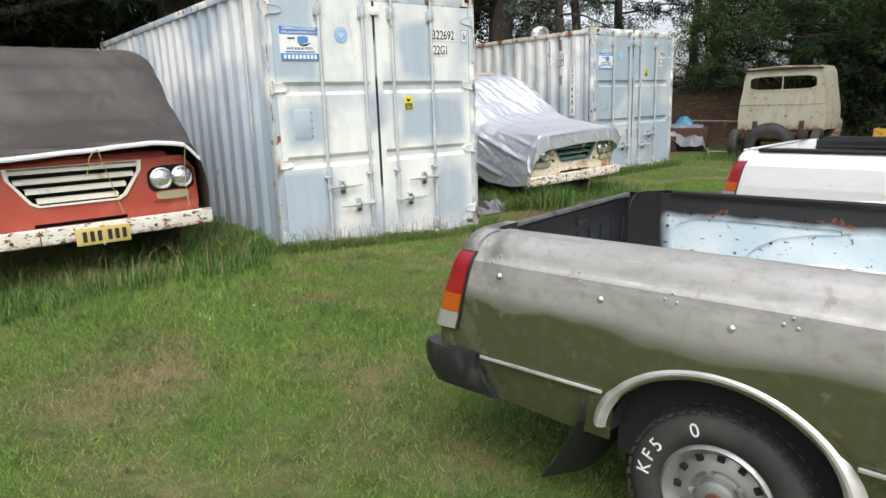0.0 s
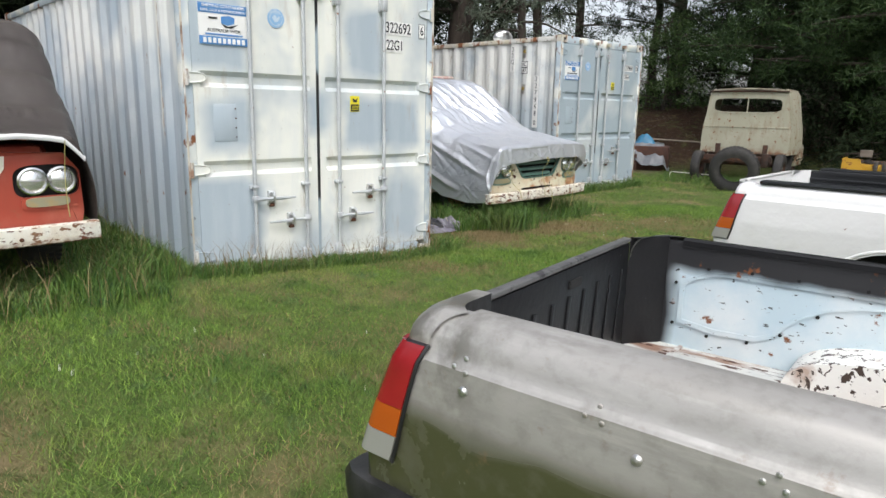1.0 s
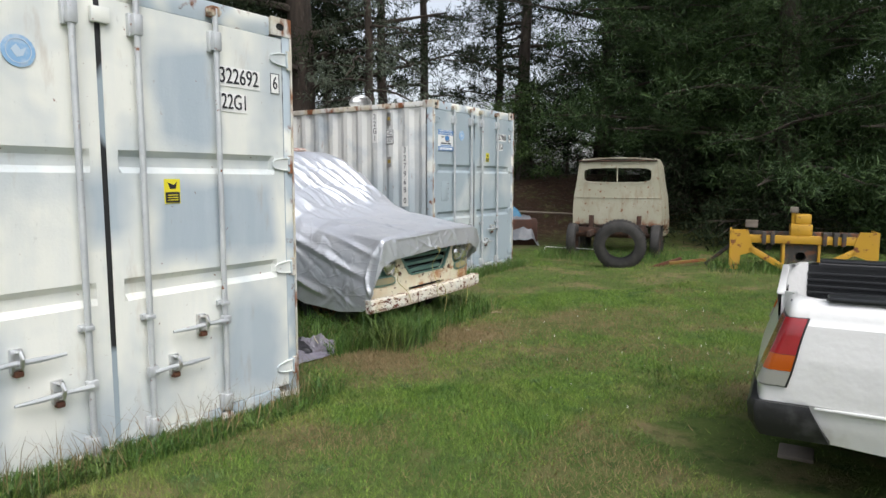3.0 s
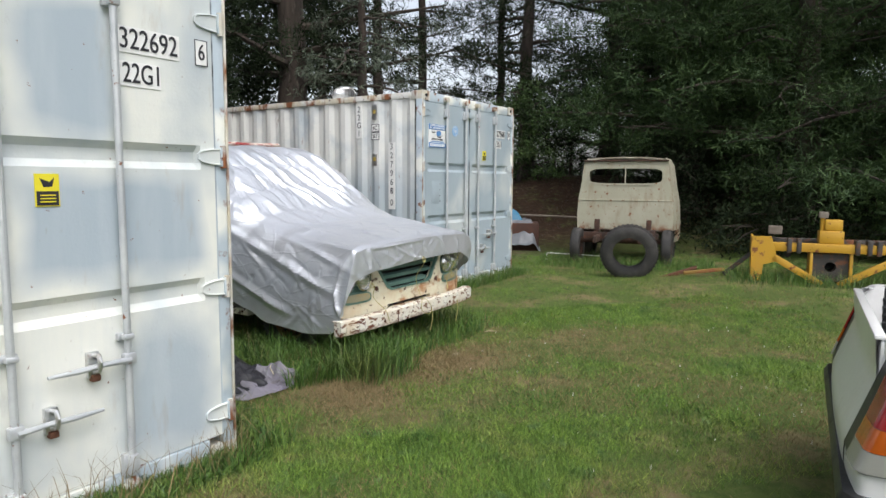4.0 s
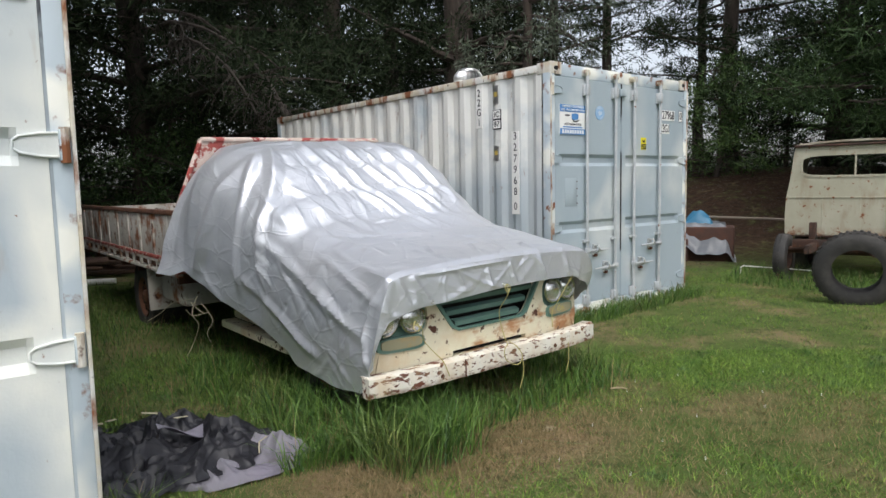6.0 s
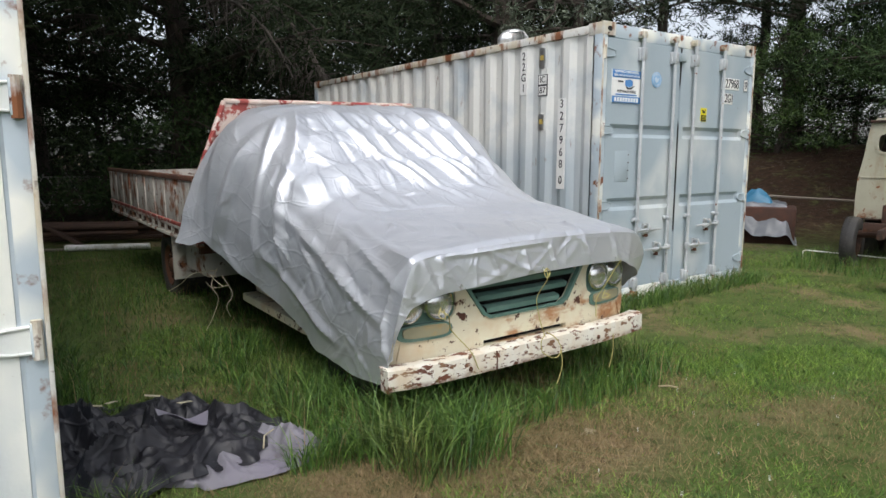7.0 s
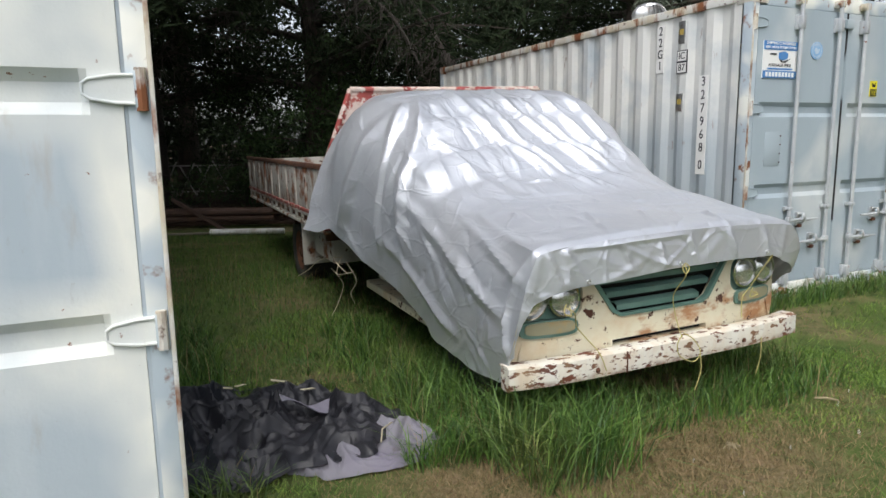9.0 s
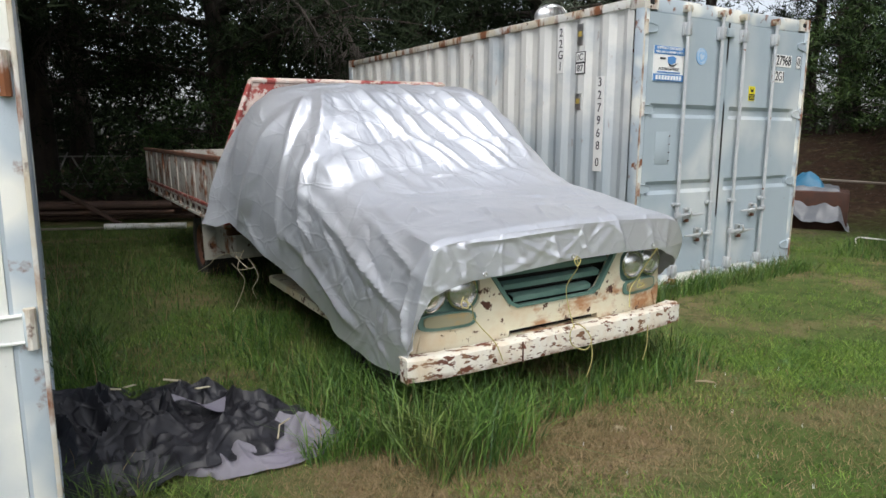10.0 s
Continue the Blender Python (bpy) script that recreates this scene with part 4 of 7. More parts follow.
        part("wheel_box_side", bm, M_PEEL if not liner else inner, wall)
        if liner:
            for q in range(9):
                part("liner_rib", boxed((s * 0.738, 0.1, 0.53 + q * 0.043), (s * 0.756, ln, 0.548 + q * 0.043), 0.005), liner, wall)
            part("liner_lip", boxed((s * 0.80 - 0.07, 0.17, 0.952), (s * 0.80 + 0.05, ln, 0.976), 0.01), liner, wall)
        # rear wheels and inner guards
        wheel(u, s * 0.845, WHEEL_Y, WHEEL_Z, 0.298, 0.185, s * 0.21, (M_TYRE, M_RIM), "KF5..0" if not liner else "")
        wheel(u, s * 0.80, 3.85, WHEEL_Z + 0.02, 0.305, 0.19, s * 0.20, (M_TYRE, M_RIM))
        bm = bmesh.new()
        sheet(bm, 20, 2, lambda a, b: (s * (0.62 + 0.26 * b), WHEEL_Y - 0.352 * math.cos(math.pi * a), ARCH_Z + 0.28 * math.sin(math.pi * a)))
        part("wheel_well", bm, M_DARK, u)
        # added black plate: shade above the tyre, hides the bed wall
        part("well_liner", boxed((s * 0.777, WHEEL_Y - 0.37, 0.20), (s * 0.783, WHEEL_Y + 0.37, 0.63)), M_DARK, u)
        # mud flap
        bm = bmesh.new()
        sheet(bm, 8, 4, lambda a, b: (s * (0.64 + 0.27 * b - 0.05 * a * b), 0.70 - 0.20 * a ** 1.5 - 0.11 * b + 0.02 * math.sin(3 * b), 0.42 - 0.40 * a))
        part("mud_flap", thicken(bm, 0.006), M_PLASTIC, u, "bent black mud flap")
    # bed floor of pressed ribs
    bm = bmesh.new()
    xs = []
    for k in range(9):
        x = -0.66 + k * 0.155
        xs += [(x, 0), (x + 0.03, 1), (x + 0.075, 1), (x + 0.105, 0)]
    xs = [(-0.76, 0)] + xs + [(0.76, 0)]
    ys = [0.0, 0.20, 0.215, 1.9, ln]
    g = [[bm.verts.new((x, y, 0.478 + (0.014 * r if 0.21 < y < 1.95 else 0.0))) for y in ys] for x, r in xs]
    for i in range(len(xs) - 1):
        for j in range(len(ys) - 1):
            bm.faces.new((g[i][j], g[i + 1][j], g[i + 1][j + 1], g[i][j + 1]))
    fl = part("bed_floor", bm, floor, u)
    part("floor_seam", boxed((-0.74, 0.195, 0.478), (0.74, 0.212, 0.49), 0.003), floor, fl)
    # tailgate, its top edge out of square on the stripped one
    skew = 0.0 if liner else 0.088
    bm = bmesh.new()

    def gate_skin(a, b):
        t, z = 2 * a - 1, 0.46 + 0.487 * b
        y = tail_y(min(z, 0.80)) - 0.021 - 0.01 * (1 - t * t)
        top = -0.042 + skew * (0.605 * t + 0.6)
        return (0.605 * t, y + (top - y) * smooth01(z, 0.78, 0.947), z)
    sheet(bm, 24, 16, gate_skin)
    gate = part("tailgate", bm, paint, u)
    part("gate_inner", boxed((-0.60, -0.024, 0.47), (0.60, -0.012, 0.929), 0.003), M_BLACKPAINT if not liner else paint, gate, "black painted inner face" if not liner else "")
    part("gate_rim", boxed((-0.605, -0.046, 0.934), (0.605, -0.008, 0.951), 0.006), M_WORNRIM if not liner else paint, gate)
    for k in range(8):
        x = -0.50 + k * 0.14
        part("gate_rib", boxed((-0.012, -0.012, -0.15), (0.012, -0.005, 0.15), 0.003, Matrix.Translation((x, 0, 0.68)) @ Matrix.Rotation(radians(-8), 4, "Y")), M_BLACKPAINT, gate)
    part("gate_notch", boxed((-0.05, -0.0115, 0.855), (0.05, -0.004, 0.885), 0.0), M_DARK, gate)
    for o in list(gate.children):
        o.data.transform(Matrix(((1, 0, 0, 0), (skew, 1, 0, 0.6 * skew), (0, 0, 1, 0), (0, 0, 0, 1))))
    # bumper
    bm = bmesh.new()

    tuck = 0.04 if liner else 0.0

    def bump(a, b):
        prof = ((0.02, 0.474), (-0.05, 0.472), (-0.066, 0.44), (-0.058, 0.37), (-0.012, 0.305), (0.02, 0.30))[round(b * 5)]
        t = abs(2 * a - 1)
        sg = 1 if a > 0.5 else -1
        slant = 0.09 * (0.474 - prof[1]) / 0.17
        if t < 0.8:
            return (sg * 0.87 * t / 0.8, -0.118 + tuck + prof[0], prof[1])
        if t < 0.9:
            ang = (t - 0.8) / 0.1 * math.pi / 2
            return (sg * (0.87 + (0.03 - prof[0] * 0.5) * math.sin(ang)), -0.118 + tuck + prof[0] + (0.05 - tuck - prof[0]) * (1 - math.cos(ang)), prof[1])
        k = (t - 0.9) / 0.1
        return (sg * (0.90 - prof[0] * 0.5), -0.068 + (0.185 + slant) * k, prof[1])
    sheet(bm, 44, 5, bump)
    part("rear_bumper", thicken(bm, 0.02), M_PLASTIC, u, "black plastic rear bumper")
    # plain box under the body, its shade put into the near-black colour
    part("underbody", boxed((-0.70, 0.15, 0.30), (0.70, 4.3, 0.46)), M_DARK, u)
    part("rear_axle", tubed([(-0.75, WHEEL_Y, WHEEL_Z), (0, WHEEL_Y, WHEEL_Z), (0.75, WHEEL_Y, WHEEL_Z)], [0.04, 0.09, 0.04], 10), M_RUST, u)
    # cab and nose, lofted across
    prof = [(ln, 0.32), (ln, 0.955), (ln + 0.06, 1.30), (ln + 0.22, 1.39), (ln + 0.85, 1.40), (ln + 1.45, 1.0), (ln + 2.55, 0.90), (ln + 2.68, 0.80), (ln + 2.70, 0.35)]
    for name, a, b, mm in (("cab_back", 1, 2, M_GLASS), ("roof", 2, 4, paint), ("windscreen", 4, 5, M_GLASS), ("bonnet", 5, 7, paint), ("nose", 7, 8, paint)):
        bm = bmesh.new()
        seg = prof[a:b + 1]

        def f(u1, v1, seg=seg):
            y, z = seg[round(u1 * (len(seg) - 1))]
            t = 2 * v1 - 1
            hw = 0.88 - 0.22 * smooth01(z, 0.95, 1.40)
            return (hw * t, y, z - 0.03 * t * t)
        sheet(bm, len(seg) - 1, 12, f)
        part(name, bm, mm, u)
    for s in (1, -1):
        low = plate([[(ln, 0.28), (ln + 2.70, 0.34), (ln + 2.68, 0.80), (ln + 2.55, 0.88), (ln + 1.45, 0.96), (ln, 0.955)]], 0.02, Matrix(((0, s, 0, s * 0.865), (1, 0, 0, 0), (0, 0, 1, 0), (0, 0, 0, 1))))
        part("front_side", low, paint, u)
        up = plate([[(ln + 0.02, 0.955), (ln + 1.42, 0.965), (ln + 0.85, 1.38), (ln + 0.22, 1.37), (ln + 0.06, 1.28)]], 0.01, Matrix(((0, s, -s * 0.45, s * 0.87 + s * 0.43), (1, 0, 0, 0), (0, 0, 1, 0), (0, 0, 0, 1))))
        part("side_glass", up, M_GLASS, u)
    return u


ute(pose(0.844, 3.045, 0.024, 0, -1.28, -130.44), "half-stripped olive ute with bare metal sides and open bed", M_UTE, M_UTE_LIP, M_BEDBLUE, M_BEDFLOOR, None)
ute(pose(3.158, 5.994, 0.065, 0, 0, -134.5), "white ute with dented quarter and black bed liner", M_WHITECAR, M_WHITECAR, M_LINER, M_LINER, M_LINER)
# ---- flatbed trucks under tarpaulins ----
M_CREAMTRUCK = mat("cream_truck_paint", (0.66, 0.62, 0.47), 0.45, layers=[((0.72, 0.69, 0.59), 2.5, 0.45, 0.7, {"rough": 0.6}), ((0.55, 0.36, 0.16), 2.6, 0.42, 0.62, {"amount": 0.7, "rough": 0.7, "axes": [("Z", 0.86, 0.66)]}),
    ((0.36, 0.15, 0.05), 7.0, 0.48, 0.60, {"amount": 0.85, "axes": [("Z", 0.68, 0.58), ("X", -0.5, -0.2)], "wob": 0.1, "rough": 0.85, "stretch": (0.7, 1, 1.3)}), (DARK_RUST, 15.0, 0.60, 0.64, {"rough": 0.95})], bump=[(30, 0.08), (4, 0.1)])
M_REDTRUCK = mat("faded_red_truck_paint", (0.37, 0.068, 0.042), 0.4, layers=[((0.46, 0.13, 0.085), 2.5, 0.45, 0.7, {"rough": 0.55}), ((0.3, 0.1, 0.06), 9, 0.6, 0.75, {}), (DARK_RUST, 18, 0.70, 0.74, {"rough": 0.9})], bump=[(30, 0.06)])
M_CHIPPED = mat("chipped_white_bumper", (0.74, 0.72, 0.64), 0.5, layers=[
    ((0.6, 0.45, 0.25), 3, 0.5, 0.75, {"amount": 0.5}), ((0.13, 0.055, 0.035), 24, 0.55, 0.585, {"rough": 0.95, "stretch": (0.6, 1, 1.3)}), ((0.17, 0.065, 0.03), 10, 0.42, 0.58, {"rough": 0.95, "axes": [("Z", 0.355, 0.318)], "wob": 0.03, "wob_scale": 12.0}), ((0.55, 0.38, 0.2), 6, 0.45, 0.7, {"amount": 0.5, "stretch": (1, 1, 0.4)}), ((0.16, 0.055, 0.03), 9, 0.60, 0.625, {"rough": 0.95, "stretch": (0.6, 1, 1)}), ((0.42, 0.22, 0.1), 5, 0.58, 0.75, {"amount": 0.5})], bump=[(25, 0.3)])
M_SEAGREEN = mat("sea_green_paint", (0.10, 0.19, 0.16), 0.45, layers=[((0.16, 0.26, 0.22), 5, 0.45, 0.7, {}), (RUST, 16, 0.68, 0.73, {"rough": 0.9})], bump=[(40, 0.06)])
M_IVORY = mat("ivory_grille_paint", (0.72, 0.68, 0.58), 0.45, layers=[((0.45, 0.35, 0.22), 9, 0.58, 0.75, {})], bump=[(40, 0.08)])
M_CHROME = mat("old_chrome", (0.7, 0.7, 0.7), 0.16, 1.0, layers=[((0.3, 0.25, 0.2), 14, 0.6, 0.7, {"rough": 0.6, "metal": 0.3})])
M_LAMPGLASS = mat("ribbed_lamp_glass", (0.78, 0.79, 0.78), 0.1, 0.75, coat=0.8, bump=[(26, 0.25, (3, 1, 0.3))])
M_OLDLENS = mat("dull_indicator_lens", (0.32, 0.30, 0.20), 0.35, layers=[((0.45, 0.30, 0.12), 8, 0.5, 0.7, {})])
M_TRAY = mat("rusty_white_tray", (0.50, 0.48, 0.43), 0.65, layers=[((0.33, 0.31, 0.28), 3, 0.45, 0.7, {"stretch": (1, 1, 0.3)}), (RUST, 5.0, 0.50, 0.62, {"rough": 0.9}), (DARK_RUST, 12, 0.60, 0.66, {"rough": 0.95})], bump=[(30, 0.25)])
M_REDBOARD = mat("flaking_red_headboard", (0.25, 0.035, 0.03), 0.6, layers=[((0.36, 0.08, 0.06), 3, 0.45, 0.65, {}), ((0.55, 0.44, 0.38), 6, 0.47, 0.53, {"axes": [("Z", 0.9, 1.6)]}), ((0.58, 0.50, 0.44), 16, 0.55, 0.60, {}), (DARK_RUST, 13, 0.64, 0.70, {"rough": 0.95})], bump=[(30, 0.2)])
M_ROPE = mat("yellow_twine", (0.42, 0.37, 0.14), 0.85)
M_PALEROPE = mat("frayed_pale_twine", (0.45, 0.40, 0.28), 0.9)
M_PLATE = mat("yellow_number_plate", (0.55, 0.43, 0.13), 0.5, layers=[((0.5, 0.36, 0.12), 6, 0.5, 0.7, {})])


def nose_y(x):
    return 0.105 + 0.07 * abs(x / 0.9) ** 3


def bend(bm, f):
    for v in bm.verts:
        v.co.y += f(v.co.x)
    return bm


def headlamp(parent, x, z, r=0.085):
    y = nose_y(x)
    at = Matrix.Translation((x, y, z)) @ Matrix.Rotation(radians(-90), 4, "Z")
    lp = part("headlamp", lathe(bmesh.new(), [(r * 1.02, -0.03), (r * 1.16, -0.005), (r * 1.14, 0.014), (r * 1.0, 0.018), (r * 0.98, 0.0)], 28, at), M_CHROME, parent, "round chrome-ringed headlamp")
    part("lamp_glass", lathe(bmesh.new(), [(r * 0.99, 0.004), (r * 0.8, 0.018), (r * 0.5, 0.028), (r * 0.2, 0.032), (0.001, 0.033)], 28, at), M_LAMPGLASS, lp, "glass lens")


def truck(m, label, body, pod, grille, frame_mat, tray, plate_bars):
    t = thing("flatbed_truck", m, label, "truck", "old flatbed trucks")
    # front panel with grille and lamp openings
    top, low = 0.83, 0.59
    opening = [(-0.28, low), (0.28, low), (0.335, low + 0.03), (0.465, top - 0.02), (0.475, top + 0.06), (-0.475, top + 0.06), (-0.465, top - 0.02), (-0.335, low + 0.03)]
    slot = [(-0.325, 0.432), (0.325, 0.432), (0.325, 0.465), (-0.325, 0.465)]
    pods = [ring(s * 0.707, 0.716, 0.20, 0.112, 28, 3.4) for s in (-1, 1)]
    outline = [(-0.88, 0.38), (-0.6, 0.375), (0, 0.37), (0.6, 0.375), (0.90, 0.38), (0.925, 0.50), (0.915, 0.78), (0.82, 0.90), (0, 0.93), (-0.82, 0.90), (-0.915, 0.78), (-0.925, 0.50)]
    fr = part("front_panel", bend(plate([outline, opening, slot] + pods, 0.05), nose_y), body, t)
    part("front_crease", bend(boxed((-0.88, -0.012, 0.535), (0.88, 0.01, 0.548), 0.004), lambda x: nose_y(x)), body, fr)
    # black plates put the shade behind the slot and the grille
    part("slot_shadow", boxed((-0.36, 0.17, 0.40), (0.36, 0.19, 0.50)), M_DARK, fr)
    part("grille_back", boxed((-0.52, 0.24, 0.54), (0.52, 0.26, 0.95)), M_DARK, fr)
    gr = part("grille_frame", bend(plate([[(x * 1.0, z) for x, z in opening], [(x * 0.94, 0.72 + (z - 0.72) * 0.90 if z < 0.8 else z - 0.006) for x, z in opening]], 0.03, Matrix.Translation((0, -0.012, 0))), nose_y), frame_mat, t)
    for q in range(4):
        z = low + 0.035 + q * 0.075
        hw = 0.25 + (0.46 - 0.25) * min(1.0, (z - low + 0.02) / (top - low)) - 0.015
        bm = bmesh.new()
        sheet(bm, 16, 3, lambda a, b: (hw * (2 * a - 1), 0.125 + 0.07 * abs((2 * a - 1) * hw / 0.9) ** 3 + (0.0, 0.0, 0.02, 0.05)[round(b * 3)], z + (-0.01, 0.018, 0.027, 0.03)[round(b * 3)]))
        part("grille_bar", thicken(bm, 0.004), grille, gr)
    for s in (-1, 1):
        pd = part("lamp_pod", bend(plate([ring(s * 0.707, 0.716, 0.20, 0.112, 28, 3.4)], 0.02, Matrix.Translation((0, 0.022, 0))), nose_y), pod, t, "recessed lamp pod")
        headlamp(pd, s * 0.620, 0.722, 0.08)
        headlamp(pd, s * 0.796, 0.722, 0.08)
        sk = part("indicator_surround", bend(plate([ring(s * 0.70, 0.577, 0.16, 0.045, 20, 4)], 0.03, Matrix.Translation((0, -0.012, 0))), nose_y), pod if pod is not M_DARK else body, t)
        part("indicator_lens", bend(plate([ring(s * 0.70, 0.583, 0.135, 0.032, 20, 4)], 0.02, Matrix.Translation((0, -0.022, 0))), nose_y), M_OLDLENS, sk, "dirty indicator lens")
        # guards and cab sides
        bm = bmesh.new()

        def guard(a, b):
            y = 0.15 + 1.15 * a
            z = 0.40 + 0.55 * b
            arch = 0.40 * math.sqrt(max(0.0, 1 - ((y - 0.82) / 0.44) ** 2))
            z = max(z, 0.40 + arch * (1 - b)) if arch > 0 else z
            return (s * (0.88 - 0.16 * b), y + 0.05 * b, z)
        sheet(bm, 28, 10, guard)
        part("front_guard", bm, body, t)
        door = part("cab_door", boxed((s * 0.85, 1.32, 0.42), (s * 0.78, 2.45, 1.08), 0.02), body, t)
        part("sill", boxed((s * 0.925, 1.25, 0.335), (s * 0.80, 2.55, 0.40), 0.012), body, t)
        part("door_glass", boxed((s * 0.68, 1.80, 1.08), (s * 0.66, 2.40, 1.60), 0.004), M_GLASS, door)
        # wheels
        wheel(t, s * 0.84, 0.82, 0.36, 0.36, 0.20, s * 0.19, (M_TYRE, M_RUST))
        wheel(t, s * 1.06, 4.55, 0.37, 0.39, 0.22, s * 0.40, (M_TYRE, M_RUST))
        part("chassis_rail", boxed((s * 0.38, 0.3, 0.50), (s * 0.45, 7.0, 0.64), 0.006), M_RUST, t)
    part("bonnet", boxed((-0.72, 0.20, 0.86), (0.72, 1.32, 0.955), 0.05), body, t)
    part("cab_shell", boxed((-0.85, 1.30, 0.42), (0.85, 1.5, 1.12), 0.02), body, t)
    bm = bmesh.new()
    sheet(bm, 6, 6, lambda a, b: ((-0.60 + 1.20 * b), 2.06 + 0.55 * a, 1.74 + 0.04 * math.sin(math.pi * b) + 0.02 * math.sin(math.pi * a)))
    part("cab_roof", thicken(bm, 0.02), body, t)
    bm = bmesh.new()
    sheet(bm, 4, 4, lambda a, b: ((-0.74 + 0.08 * a) * (1 - 2 * b), 1.50 + 0.52 * a, 1.06 + 0.68 * a))
    part("windscreen", thicken(bm, 0.008), M_GLASS, t)
    part("cab_back", boxed((-0.74, 2.50, 0.42), (0.74, 2.56, 1.74), 0.02), body, t)
    part("engine", boxed((-0.34, 0.35, 0.38), (0.34, 1.25, 0.86), 0.04), M_RUST, t)
    for y in (0.82, 4.55):
        part("axle", tubed([(-0.85, y, 0.36), (-0.1, y, 0.36), (0.1, y, 0.36), (0.85, y, 0.36)], [0.045, 0.09, 0.09, 0.045], 10), M_RUST, t)
    # front bumper: a channel with a rolled top, swept back at the ends
    bm = bmesh.new()
    prof = ((0.10, 0.434), (0.02, 0.442), (0.0, 0.432), (-0.004, 0.365), (0.004, 0.322), (0.03, 0.310), (0.06, 0.312))

    def bumper(a, b):
        x = -0.98 + 1.96 * a
        d = prof[round(b * 6)]
        return (x, d[0] + 0.055 * abs(x / 0.98) ** 5, d[1])
    sheet(bm, 40, 6, bumper)
    thicken(bm, 0.006)
    for x in (-0.983, 0.977):
        box(bm, (x, 0.052, 0.316), (x + 0.006, 0.13, 0.434))
    bp = part("front_bumper", bm, M_CHIPPED, t, "chipped white steel bumper with rust")
    part("bumper_joint", boxed((-0.32, -0.006, 0.32), (-0.312, 0.0, 0.432)), M_RUST, bp)
    for x in (-0.5, 0.5):
        part("bumper_bracket", boxed((x - 0.03, 0.02, 0.326), (x + 0.03, 0.3, 0.404), 0.006), M_RUST, bp)
        part("bumper_bolt", lathe(bmesh.new(), [(0.014, 0), (0.012, 0.006), (0.001, 0.009)], 10, Matrix.Translation((x, -0.003, 0.365)) @ Matrix.Rotation(radians(-90), 4, "Z")), M_RUST, bp)
    if plate_bars:
        np_ = part("number_plate", boxed((-0.09, -0.03, 0.282), (0.295, -0.018, 0.412), 0.004), M_PLATE, t, "yellow number plate")
        for q in range(6):
            x = -0.045 + q * 0.052 + (0.02 if q > 2 else 0)
            part("print_bar", boxed((x, -0.033, 0.307), (x + 0.03, -0.03, 0.387)), M_INK, np_)
        part("plate_bolt", boxed((0.09, -0.035, 0.267), (0.11, -0.02, 0.297), 0.004), M_BRIGHT, np_)
    # tray with ribbed drop sides and a raked headboard
    if tray:
        tf = part("tray_floor", boxed((-1.15, 2.85, 0.80), (1.15, 7.4, 0.85), 0.005), M_RUST, t)
        for k in range(7):
            part("cross_member", boxed((-1.12, 3.0 + k * 0.7, 0.68), (1.12, 3.06 + k * 0.7, 0.80)), M_RUST, tf)
        for s in (-1, 1):
            sd = part("drop_side", boxed((s * 1.165, 2.88, 0.91), (s * 1.145, 7.4, 1.335), 0.004), M_TRAY, t, "rusty white drop side")
            part("side_top_rail", boxed((s * 1.185, 2.88, 1.305), (s * 1.135, 7.42, 1.35), 0.008), M_RUST, sd)
            part("side_low_rail", boxed((s * 1.18, 2.88, 0.885), (s * 1.14, 7.42, 0.92), 0.006), M_REDBOARD, sd)
            for k in range(10):
                y = 3.05 + k * 0.47
                part("side_rib", boxed((s * 1.178, y, 0.92), (s * 1.164, y + 0.06, 1.305), 0.005), M_TRAY, sd)
            cm = part("coaming_rail", boxed((s * 1.175, 2.86, 0.755), (s * 1.12, 7.4, 0.785), 0.006), M_TRAY, t)
            part("coaming_rail", boxed((s * 1.175, 2.86, 0.855), (s * 1.12, 7.4, 0.884), 0.006), M_TRAY, t)
            for k in range(16):
                y = 2.88 + k * 0.295
                part("coaming_web", boxed((s * 1.172, y, 0.784), (s * 1.125, y + 0.05, 0.856)), M_TRAY, cm)
            part("mudguard", boxed((s * 1.13, 4.02, 0.30), (s * 0.72, 4.05, 0.75), 0.004), M_TRAY, t)
            part("tool_box", boxed((s * 1.05, 3.1, 0.45), (s * 0.62, 3.85, 0.74), 0.02), M_TRAY, t)
        part("tail_board", boxed((-1.14, 7.38, 0.90), (1.14, 7.41, 1.30), 0.004), M_TRAY, t)
        hb = part("headboard", plate([[(-1.19, 0.80), (1.19, 0.80), (1.19, 1.25), (0.90, 1.955), (-0.90, 1.955), (-1.19, 1.25)]], 0.035, Matrix.Translation((0, 2.80, 0))), M_REDBOARD, t, "flaking red steel headboard")
        for a, b in (((-1.19, 1.25), (-0.90, 1.955)), ((-0.90, 1.955), (0.90, 1.955)), ((0.90, 1.955), (1.19, 1.25))):
            part("headboard_rim", tubed([(a[0], 2.80, a[1]), (b[0], 2.80, b[1])], 0.022, 8), M_REDBOARD, hb)
    return t


